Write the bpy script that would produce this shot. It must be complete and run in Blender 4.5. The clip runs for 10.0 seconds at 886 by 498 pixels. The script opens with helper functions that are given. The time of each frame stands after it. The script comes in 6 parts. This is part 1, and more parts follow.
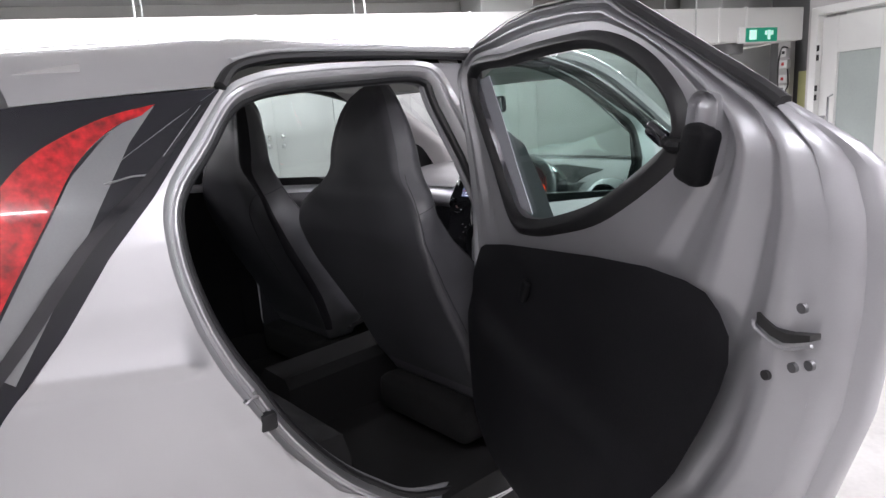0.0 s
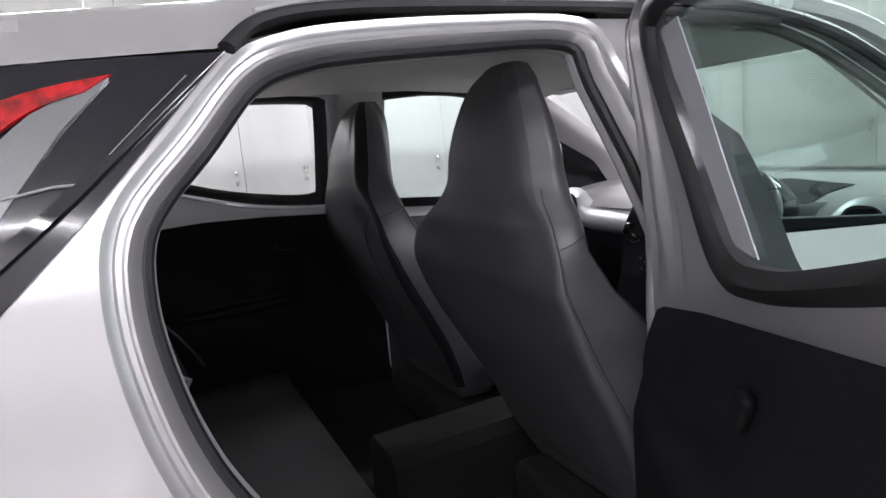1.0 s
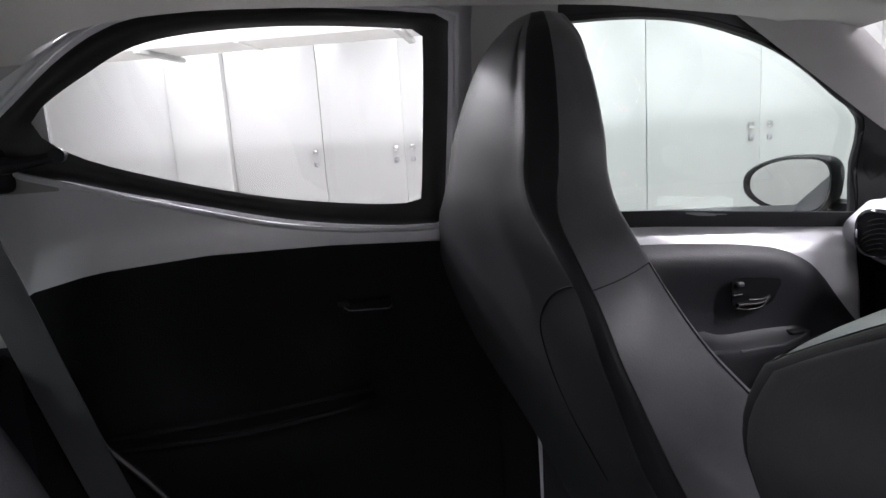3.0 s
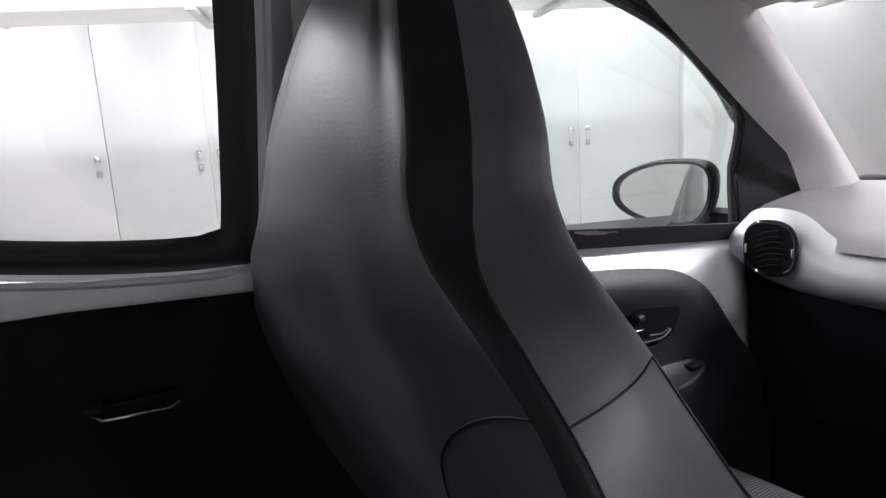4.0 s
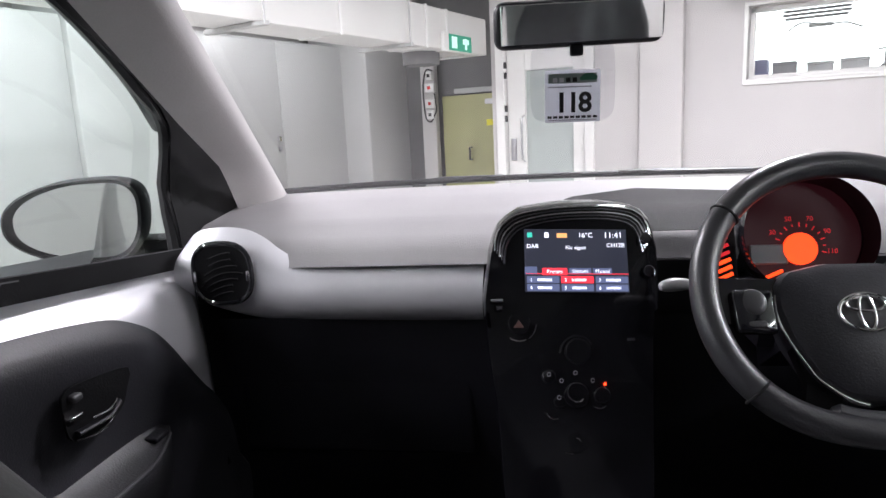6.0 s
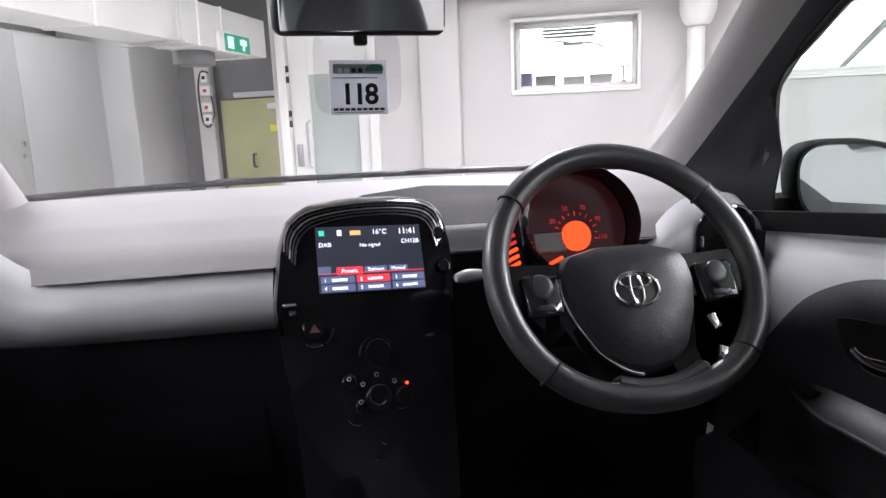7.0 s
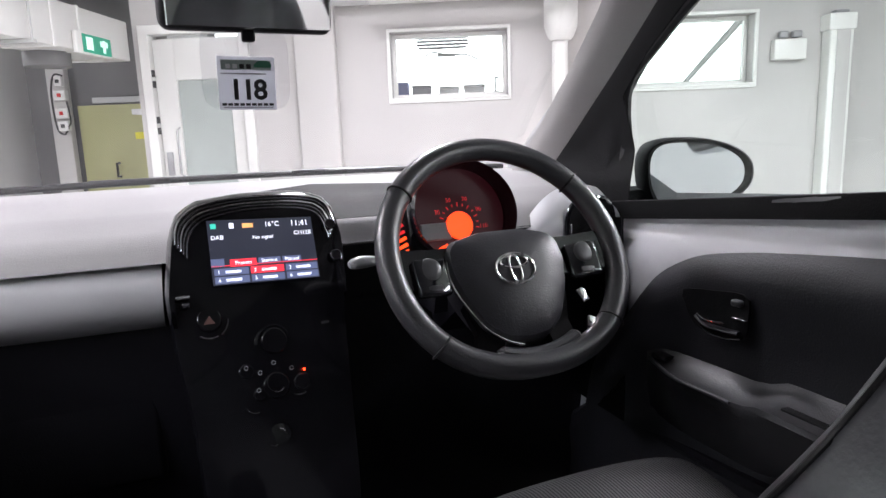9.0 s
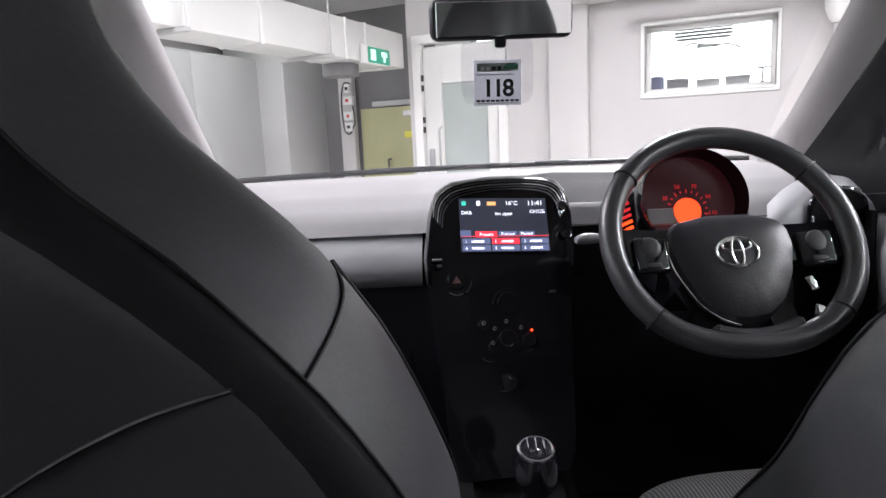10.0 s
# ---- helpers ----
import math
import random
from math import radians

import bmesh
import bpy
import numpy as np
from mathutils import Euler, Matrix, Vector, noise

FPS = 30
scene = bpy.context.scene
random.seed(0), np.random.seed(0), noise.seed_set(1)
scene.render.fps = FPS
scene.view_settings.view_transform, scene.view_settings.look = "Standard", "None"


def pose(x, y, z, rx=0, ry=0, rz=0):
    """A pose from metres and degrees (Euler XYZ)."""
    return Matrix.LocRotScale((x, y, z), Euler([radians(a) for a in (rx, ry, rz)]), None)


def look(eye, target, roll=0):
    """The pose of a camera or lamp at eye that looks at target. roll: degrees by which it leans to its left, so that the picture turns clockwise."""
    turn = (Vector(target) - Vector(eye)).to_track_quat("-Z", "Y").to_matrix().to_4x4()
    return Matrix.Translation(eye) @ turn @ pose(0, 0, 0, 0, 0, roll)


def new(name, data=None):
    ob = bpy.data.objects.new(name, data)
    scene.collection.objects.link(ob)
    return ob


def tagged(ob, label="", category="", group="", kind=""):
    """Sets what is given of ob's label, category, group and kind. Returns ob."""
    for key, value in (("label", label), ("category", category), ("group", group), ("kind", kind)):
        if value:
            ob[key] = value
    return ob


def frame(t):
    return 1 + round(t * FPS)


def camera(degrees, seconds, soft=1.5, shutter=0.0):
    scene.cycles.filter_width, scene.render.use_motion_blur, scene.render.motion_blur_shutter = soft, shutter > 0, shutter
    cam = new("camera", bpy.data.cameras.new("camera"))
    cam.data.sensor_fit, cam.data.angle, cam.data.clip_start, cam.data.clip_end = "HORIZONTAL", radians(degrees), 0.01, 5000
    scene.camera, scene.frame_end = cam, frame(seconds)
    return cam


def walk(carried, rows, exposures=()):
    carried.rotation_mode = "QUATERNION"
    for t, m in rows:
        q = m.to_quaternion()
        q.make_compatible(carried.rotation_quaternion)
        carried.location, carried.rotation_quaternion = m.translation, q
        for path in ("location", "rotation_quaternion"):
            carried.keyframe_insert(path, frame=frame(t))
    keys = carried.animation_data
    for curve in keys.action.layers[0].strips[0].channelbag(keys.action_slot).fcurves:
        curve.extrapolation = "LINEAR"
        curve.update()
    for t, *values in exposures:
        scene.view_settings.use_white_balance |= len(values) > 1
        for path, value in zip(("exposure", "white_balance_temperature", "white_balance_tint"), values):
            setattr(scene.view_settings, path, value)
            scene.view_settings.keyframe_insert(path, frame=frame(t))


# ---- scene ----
cam = camera(68.9, 10.0)
PATH = [
    (0, (1.874, -1.157, 1.282), (0.391, 0.119, 0.866), -3.5),
    (0.5, (1.745, -0.959, 1.224), (0.074, 0.086, 0.887), -4.9),
    (1, (1.495, -0.76, 1.214), (-0.304, 0.057, 0.906), -4.9),
    (1.5, (1.226, -0.58, 1.21), (-0.718, -0.212, 0.918), -5.0),
    (2, (0.965, -0.507, 1.253), (-1.0, -0.345, 0.92), -4.7),
    (2.2, (0.858, -0.545, 1.259), (-1.102, -0.342, 0.92), -4.8),
    (3.3, (0.322, -0.521, 1.204), (-1.52, 0.175, 0.852), -3.5),
    (3.5, (0.253, -0.495, 1.203), (-1.562, 0.266, 0.846), -3.5),
    (4, (0.096, -0.421, 1.204), (-1.554, 0.649, 0.839), -3.5),
    (4.5, (-0.035, -0.324, 1.213), (-1.281, 1.195, 0.836), -3.2),
    (5, (-0.057, -0.295, 1.196), (-0.935, 1.464, 0.827), -3.2),
    (5.5, (-0.066, -0.267, 1.178), (-0.604, 1.624, 0.812), -2.9),
    (6, (-0.064, -0.239, 1.164), (-0.33, 1.709, 0.796), -2.8),
    (7.3, (-0.065, -0.192, 1.135), (0.455, 1.705, 0.77), -2.2),
    (7.5, (-0.065, -0.198, 1.13), (0.531, 1.677, 0.768), -2.2),
    (8, (-0.075, -0.207, 1.126), (0.637, 1.626, 0.766), -2.2),
    (8.5, (-0.088, -0.232, 1.124), (0.632, 1.6, 0.769), -2.1),
    (9, (-0.094, -0.245, 1.122), (0.63, 1.586, 0.769), -2.1),
    (9.5, (-0.105, -0.287, 1.117), (0.431, 1.609, 0.774), -2.4),
    (10, (-0.096, -0.37, 1.109), (-0.104, 1.603, 0.782), -2.7),
]
EXPOSURE = [(0, -0.1), (0.6, 0.05), (1.0, 0.2), (1.5, 0.5), (2.0, 1.2), (2.4, 1.1), (3.3, 0.3), (4.3, 0.68), (5.0, 0.85), (5.6, 0.55), (6.2, 0.42), (7.3, 0.5), (10, 0.52)]
walk(cam, [(t, look(eye, target, roll)) for t, eye, target, roll in PATH], EXPOSURE)

# ---- light ----
world = bpy.data.worlds.new("world")
scene.world = world
world.use_nodes = True
world.node_tree.nodes["Background"].inputs[0].default_value = (0.75, 0.8, 0.85, 1)
world.node_tree.nodes["Background"].inputs[1].default_value = 0.25

FLOOR = 0.08
CEIL = 2.42
ROOM = pose(0, 0, 0, 0, 0, -24)


# ---- materials ----
def mat(name, color, rough=0.5, metal=0.0, var=0.12, scale=6.0, fine=120.0, bump=0.05, coat=0.0, spec=0.5, stain=None):
    m = bpy.data.materials.new(name)
    m.use_nodes = True
    nt = m.node_tree
    b = nt.nodes["Principled BSDF"]
    tc = nt.nodes.new("ShaderNodeTexCoord")
    big = nt.nodes.new("ShaderNodeTexNoise")
    big.inputs["Scale"].default_value = scale
    big.inputs["Detail"].default_value = 6
    nt.links.new(tc.outputs["Object"], big.inputs["Vector"])
    small = nt.nodes.new("ShaderNodeTexNoise")
    small.inputs["Scale"].default_value = fine
    small.inputs["Detail"].default_value = 3
    nt.links.new(tc.outputs["Object"], small.inputs["Vector"])
    ramp = nt.nodes.new("ShaderNodeValToRGB")
    dark = [c * (1 - var) for c in color]
    lite = [min(1, c * (1 + var)) for c in color]
    ramp.color_ramp.elements[0].position, ramp.color_ramp.elements[1].position = 0.3, 0.7
    ramp.color_ramp.elements[0].color, ramp.color_ramp.elements[1].color = (*dark, 1), (*lite, 1)
    mix = nt.nodes.new("ShaderNodeMath")
    mix.operation = "MULTIPLY_ADD"
    mix.inputs[1].default_value = 0.3
    nt.links.new(small.outputs["Fac"], mix.inputs[0])
    nt.links.new(big.outputs["Fac"], mix.inputs[2])
    sub = nt.nodes.new("ShaderNodeMath")
    sub.operation = "SUBTRACT"
    sub.inputs[1].default_value = 0.15
    nt.links.new(mix.outputs[0], sub.inputs[0])
    nt.links.new(sub.outputs[0], ramp.inputs[0])
    col = ramp.outputs[0]
    if stain:
        st = nt.nodes.new("ShaderNodeTexNoise")
        st.inputs["Scale"].default_value = stain[1]
        st.inputs["Detail"].default_value = 8
        st.inputs["Distortion"].default_value = 1.2
        nt.links.new(tc.outputs["Object"], st.inputs["Vector"])
        sr = nt.nodes.new("ShaderNodeValToRGB")
        sr.color_ramp.elements[0].position, sr.color_ramp.elements[1].position = 0.55, 0.8
        sr.color_ramp.elements[0].color, sr.color_ramp.elements[1].color = (0, 0, 0, 1), (stain[2],) * 3 + (1,)
        nt.links.new(st.outputs["Fac"], sr.inputs[0])
        mx = nt.nodes.new("ShaderNodeMixRGB")
        nt.links.new(sr.outputs[0], mx.inputs[0])
        nt.links.new(col, mx.inputs[1])
        mx.inputs[2].default_value = (*stain[0], 1)
        col = mx.outputs[0]
    nt.links.new(col, b.inputs["Base Color"])
    rr = nt.nodes.new("ShaderNodeMapRange")
    rr.inputs["To Min"].default_value, rr.inputs["To Max"].default_value = max(0.02, rough * 0.85), min(1, rough * 1.15)
    nt.links.new(big.outputs["Fac"], rr.inputs["Value"])
    nt.links.new(rr.outputs[0], b.inputs["Roughness"])
    b.inputs["Metallic"].default_value = metal
    b.inputs["Specular IOR Level"].default_value = spec
    b.inputs["Coat Weight"].default_value = coat
    b.inputs["Coat Roughness"].default_value = 0.04
    if bump:
        bp = nt.nodes.new("ShaderNodeBump")
        bp.inputs["Strength"].default_value = bump
        bp.inputs["Distance"].default_value = 0.002
        nt.links.new(small.outputs["Fac"], bp.inputs["Height"])
        nt.links.new(bp.outputs[0], b.inputs["Normal"])
    return m


def glow(name, color, strength):
    m = bpy.data.materials.new(name)
    m.use_nodes = True
    b = m.node_tree.nodes["Principled BSDF"]
    b.inputs["Base Color"].default_value = (*color, 1)
    b.inputs["Emission Color"].default_value = (*color, 1)
    b.inputs["Emission Strength"].default_value = strength
    return m


def pane(name, tint, f0=0.04):
    m = bpy.data.materials.new(name)
    m.use_nodes = True
    nt = m.node_tree
    nt.nodes.remove(nt.nodes["Principled BSDF"])
    tr, gl, mx, fr = (nt.nodes.new(k) for k in ("ShaderNodeBsdfTransparent", "ShaderNodeBsdfGlossy", "ShaderNodeMixShader", "ShaderNodeLayerWeight"))
    tr.inputs[0].default_value = (*tint, 1)
    gl.inputs["Roughness"].default_value = 0.02
    fr.inputs["Blend"].default_value = 0.5
    pw, sc = nt.nodes.new("ShaderNodeMath"), nt.nodes.new("ShaderNodeMath")
    pw.operation, pw.inputs[1].default_value = "POWER", 4.0
    sc.operation, sc.inputs[1].default_value, sc.inputs[2].default_value = "MULTIPLY_ADD", 0.9, f0
    nt.links.new(fr.outputs["Facing"], pw.inputs[0])
    nt.links.new(pw.outputs[0], sc.inputs[0])
    nt.links.new(sc.outputs[0], mx.inputs[0])
    nt.links.new(tr.outputs[0], mx.inputs[1])
    nt.links.new(gl.outputs[0], mx.inputs[2])
    nt.links.new(mx.outputs[0], nt.nodes["Material Output"].inputs[0])
    return m


PAINT = mat("silver_car_paint", (0.53, 0.53, 0.545), 0.34, 0.65, 0.03, 3, 900, 0.015, 0.6)
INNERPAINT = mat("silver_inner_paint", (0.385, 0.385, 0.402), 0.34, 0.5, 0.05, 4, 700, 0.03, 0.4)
GLOSS = mat("gloss_black", (0.012, 0.012, 0.016), 0.08, 0.0, 0.2, 8, 300, 0.0, 0.8)
RUBBER = mat("black_rubber", (0.011, 0.011, 0.0125), 0.5, 0.0, 0.2, 9, 200, 0.1)
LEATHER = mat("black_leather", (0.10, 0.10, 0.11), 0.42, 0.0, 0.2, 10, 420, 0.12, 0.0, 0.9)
LEATHER2 = mat("dark_grey_leather", (0.034, 0.034, 0.041), 0.34, 0.0, 0.2, 14, 420, 0.25, 0.0, 0.7)
FABRIC = mat("dark_ribbed_fabric", (0.022, 0.021, 0.022), 0.9, 0.0, 0.25, 20, 300, 0.5)
# one black card plastic; each door's light or shade is in its tone
CARDLIT = mat("black_door_card_lit", (0.024, 0.024, 0.029), 0.45, 0.0, 0.2, 7, 380, 0.3, 0.0, 0.5)
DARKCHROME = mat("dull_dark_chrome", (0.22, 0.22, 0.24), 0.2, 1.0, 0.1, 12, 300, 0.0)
CARDDIM = mat("black_door_card_dim", (0.007, 0.007, 0.0085), 0.6, 0.0, 0.2, 7, 380, 0.3, 0.0, 0.15)
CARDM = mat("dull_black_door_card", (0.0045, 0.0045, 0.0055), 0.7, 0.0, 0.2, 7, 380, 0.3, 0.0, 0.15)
REARCLOTH = mat("black_rear_seat_cloth", (0.016, 0.016, 0.017), 0.9, 0.0, 0.25, 20, 300, 0.5)
# the seat leather again, darkened for the shade on the back
SEATBACK = mat("black_leather_back_shaded", (0.054, 0.054, 0.061), 0.46, 0.0, 0.15, 10, 420, 0.12, 0.0, 0.9)
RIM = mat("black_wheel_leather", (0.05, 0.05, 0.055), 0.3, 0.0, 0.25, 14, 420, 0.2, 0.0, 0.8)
# near-black leather for the band of shade along the seat's ridge
STRIPSHADE = mat("seat_shade_strip", (0.014, 0.014, 0.017), 0.6, 0.0, 0.15, 12, 420, 0.15, 0.0, 0.3)
BUTTON = mat("dark_button_plastic", (0.07, 0.07, 0.075), 0.3, 0.0, 0.05, 6, 300, 0.1)
PLASTIC = mat("black_grained_plastic", (0.008, 0.008, 0.012), 0.5, 0.0, 0.15, 7, 380, 0.25, 0.0, 0.3)
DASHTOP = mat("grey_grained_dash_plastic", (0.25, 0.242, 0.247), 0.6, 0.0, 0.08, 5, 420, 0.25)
# the dash plastic darkened, for the shaded part between console and instruments
DASHSHADE = mat("grey_dash_plastic_shaded", (0.028, 0.028, 0.031), 0.6, 0.0, 0.1, 5, 420, 0.25)
TRIM = mat("silver_painted_trim", (0.68, 0.68, 0.71), 0.32, 0.18, 0.04, 5, 500, 0.04)
GREYTRIM = mat("grey_pillar_trim", (0.47, 0.455, 0.45), 0.7, 0.0, 0.06, 5, 300, 0.15)
# the grey seat cloth darkened, for the backrest half in shade
SHADECLOTH = mat("grey_seat_cloth_shaded", (0.085, 0.086, 0.097), 0.8, 0.0, 0.2, 14, 400, 0.4)
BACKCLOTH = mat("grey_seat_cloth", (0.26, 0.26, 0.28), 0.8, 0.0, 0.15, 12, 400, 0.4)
STACKM = mat("piano_black_console", (0.006, 0.006, 0.008), 0.14, 0.0, 0.2, 8, 300, 0.0, 0.25, 0.3)
ARM = mat("dark_grey_armrest_plastic", (0.022, 0.022, 0.025), 0.45, 0.0, 0.15, 7, 380, 0.3)
PILLARB = mat("black_pillar_plastic", (0.008, 0.008, 0.013), 0.2, 0.0, 0.1, 7, 300, 0.0, 0.2)
REARTRIM = mat("grey_rear_pillar_plastic", (0.36, 0.355, 0.35), 0.8, 0.0, 0.06, 6, 400, 0.2)
LINER = mat("grey_headliner_cloth", (0.56, 0.55, 0.53), 0.95, 0.0, 0.06, 6, 500, 0.3)
CARPET = mat("black_carpet", (0.005, 0.005, 0.0055), 1.0, 0.0, 0.3, 12, 500, 0.8)
CHROME = mat("chrome", (0.75, 0.75, 0.76), 0.12, 1.0, 0.03, 8, 200, 0.0)
STEEL = mat("zinc_steel", (0.35, 0.35, 0.36), 0.4, 0.9, 0.15, 12, 300, 0.05)
MIRROR = mat("mirror_glass", (0.86, 0.88, 0.88), 0.03, 1.0, 0.01, 5, 100, 0.0)
RED = mat("red_lamp_plastic", (0.40, 0.006, 0.01), 0.2, 0.0, 0.6, 55, 130, 0.12, 0.6)
LAMPGREY = mat("grey_lamp_plastic", (0.20, 0.205, 0.21), 0.22, 0.2, 0.08, 8, 300, 0.0, 0.6)
GLASS = pane("clear_glass", (0.96, 0.97, 0.97))
TINT = pane("green_tinted_glass", (0.84, 0.94, 0.90), 0.05)
TINT2 = pane("darker_green_tinted_glass", (0.70, 0.88, 0.82), 0.05)
WALL = mat("white_painted_masonry", (0.46, 0.448, 0.438), 0.7, 0.0, 0.05, 1.2, 60, 0.3, 0, 0.4, ((0.48, 0.47, 0.44), 1.6, 0.35))
CEILM = mat("white_painted_concrete_ceiling", (0.58, 0.58, 0.575), 0.8, 0.0, 0.06, 1.0, 40, 0.3)
FLOORM = mat("worn_pale_concrete", (0.55, 0.54, 0.52), 0.5, 0.0, 0.12, 1.5, 60, 0.3, 0, 0.4, ((0.28, 0.27, 0.26), 2.2, 0.5))
LOCKER = mat("white_locker_enamel", (0.37, 0.375, 0.367), 0.32, 0.0, 0.03, 1.5, 200, 0.03)
COLUMN = mat("grey_painted_column", (0.40, 0.405, 0.395), 0.6, 0.0, 0.06, 1.5, 80, 0.2, 0, 0.4, ((0.35, 0.35, 0.34), 2.5, 0.4))
DUCT = mat("white_duct_sheet", (0.62, 0.62, 0.60), 0.5, 0.0, 0.05, 1.5, 90, 0.1)
DUCT2 = mat("grey_boxed_duct", (0.40, 0.405, 0.395), 0.5, 0.1, 0.06, 1.5, 90, 0.1)
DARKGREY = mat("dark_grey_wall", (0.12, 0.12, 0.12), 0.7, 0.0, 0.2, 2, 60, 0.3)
GREEN = mat("olive_green_door", (0.36, 0.36, 0.17), 0.5, 0.0, 0.08, 2, 90, 0.1)
FROST = mat("frosted_grey_glass", (0.36, 0.40, 0.38), 0.25, 0.0, 0.06, 2, 60, 0.0)
WHITEP = mat("white_gloss_paint", (0.66, 0.66, 0.64), 0.35, 0.0, 0.04, 2, 120, 0.08)
SIGNGREEN = glow("exit_sign_green", (0.0, 0.22, 0.13), 0.35)
SIGNWHITE = glow("exit_sign_white", (0.5, 0.8, 0.7), 0.6)
TUBE = glow("fluorescent_tube", (0.95, 1.0, 0.98), 14.0)
DAY = glow("daylight_backdrop", (0.95, 0.98, 1.0), 3.0)
WHITECARD = mat("white_printed_card", (0.75, 0.75, 0.78), 0.5, 0.0, 0.02, 6, 200, 0.0)
INK = mat("black_ink", (0.02, 0.02, 0.02), 0.6, 0.0, 0.1, 6, 200, 0.0)
INKGREEN = mat("green_ink", (0.06, 0.24, 0.15), 0.6, 0.0, 0.1, 6, 200, 0.0)
REDP = mat("red_plastic", (0.5, 0.02, 0.02), 0.4)
GREYP = mat("mid_grey_plastic", (0.25, 0.25, 0.26), 0.4, 0.0, 0.05, 6, 300, 0.1)



def ribbed(name, a, b, per_metre):
    m = mat(name, a, 0.85, 0.0, 0.2, 20, 400, 0.4)
    nt = m.node_tree
    w = nt.nodes.new("ShaderNodeTexWave")
    w.inputs["Scale"].default_value = per_metre
    w.bands_direction = "X"
    tc = nt.nodes.new("ShaderNodeTexCoord")
    nt.links.new(tc.outputs["Object"], w.inputs["Vector"])
    r = nt.nodes.new("ShaderNodeValToRGB")
    r.color_ramp.elements[0].color, r.color_ramp.elements[1].color = (*a, 1), (*b, 1)
    nt.links.new(w.outputs["Fac"], r.inputs[0])
    nt.links.new(r.outputs[0], nt.nodes["Principled BSDF"].inputs["Base Color"])
    return m


RIBBED = ribbed("grey_ribbed_seat_cloth", (0.05, 0.05, 0.053), (0.21, 0.205, 0.21), 60)


# ---- mesh tools ----


def part(name, bm, material, parent=None, label="", smooth=35, bevel=0.0):
    """One mesh object, its coordinates in the frame of its thing."""
    me = bpy.data.meshes.new(name)
    bmesh.ops.recalc_face_normals(bm, faces=bm.faces)
    bm.to_mesh(me)
    bm.free()
    me.materials.append(material)
    if smooth:
        me.polygons.foreach_set("use_smooth", [True] * len(me.polygons))
        me.set_sharp_from_angle(angle=radians(smooth))
    ob = new(name, me)
    if bevel:
        md = ob.modifiers.new("bevel", "BEVEL")
        md.width, md.segments, md.limit_method, md.angle_limit = bevel, 2, "ANGLE", radians(40)
    if parent:
        ob.parent = parent
    if label:
        ob["label"] = label
    return ob


def thing(name, m, label, category, group="", kind=""):
    ob = new(name)
    ob.empty_display_size = 0.1
    ob.matrix_basis = m
    return tagged(ob, label, category, group, kind)


def box(cx, cy, cz, sx, sy, sz, m=None, bm=None):
    bm = bm or bmesh.new()
    g = bmesh.ops.create_cube(bm, size=1, matrix=(m or Matrix()) @ Matrix.Translation((cx, cy, cz)) @ Matrix.Diagonal((sx, sy, sz, 1)))
    return bm


def rbox(cx, cy, cz, sx, sy, sz, r=0.01, seg=3, m=None):
    bm = box(cx, cy, cz, sx, sy, sz)
    bmesh.ops.bevel(bm, geom=bm.edges[:], offset=r, segments=seg, affect="EDGES", profile=0.5)
    if m:
        bm.transform(m)
    return bm


def loft(rings, closed=True, caps=True):
    """Skin a row of equal-length rings."""
    bm = bmesh.new()
    vs = [[bm.verts.new(p) for p in r] for r in rings]
    n = len(rings[0])
    for a, b in zip(vs, vs[1:]):
        for i in range(n if closed else n - 1):
            j = (i + 1) % n
            bm.faces.new((a[i], a[j], b[j], b[i]))
    if closed and caps:
        bm.faces.new(vs[0])
        bm.faces.new(vs[-1])
    return bm


def thick(bm, t):
    bmesh.ops.recalc_face_normals(bm, faces=bm.faces)
    bmesh.ops.solidify(bm, geom=bm.faces[:], thickness=t)
    return bm


def sheet(f, nu, nv, t=0.0):
    bm = loft([[f(i / nu, j / nv) for i in range(nu + 1)] for j in range(nv + 1)], closed=False)
    return thick(bm, t) if t else bm


def tube(pts, r, n=10, closed=False, squash=1.0, caps=True):
    """A round bar along a row of points."""
    pts = [Vector(p) for p in pts]
    rings = []
    up = Vector((0, 0, 1))
    prev = None
    m = len(pts)
    for i, p in enumerate(pts):
        a = pts[i - 1] if (i or closed) else p
        b = pts[(i + 1) % m] if (i < m - 1 or closed) else p
        d = (b - a).normalized()
        if prev is None:
            s = d.cross(up if abs(d.z) < 0.9 else Vector((1, 0, 0))).normalized()
        else:
            s = (prev - d * prev.dot(d)).normalized()
        prev = s
        w = d.cross(s)
        rr = r[i] if isinstance(r, (list, tuple)) else r
        rings.append([p + s * (math.cos(k * 2 * math.pi / n) * rr) + w * (math.sin(k * 2 * math.pi / n) * rr * squash) for k in range(n)])
    if closed:
        rings.append(rings[0])
        bm = loft(rings, caps=False)
        bmesh.ops.remove_doubles(bm, verts=bm.verts, dist=1e-5)
        return bm
    return loft(rings, caps=caps)


def smooth_path(pts, k=6, closed=False):
    """A rounded line through the points (Catmull-Rom)."""
    pts = [Vector(p) for p in pts]
    n = len(pts)
    out = []
    for i in range(n if closed else n - 1):
        p0, p1 = pts[i - 1] if (i or closed) else pts[0], pts[i]
        p2 = pts[(i + 1) % n]
        p3 = pts[(i + 2) % n] if (closed or i + 2 < n) else p2
        for j in range(k):
            t = j / k
            out.append(0.5 * ((2 * p1) + (p2 - p0) * t + (2 * p0 - 5 * p1 + 4 * p2 - p3) * t * t + (3 * p1 - p0 - 3 * p2 + p3) * t ** 3))
    if not closed:
        out.append(pts[-1])
    return out


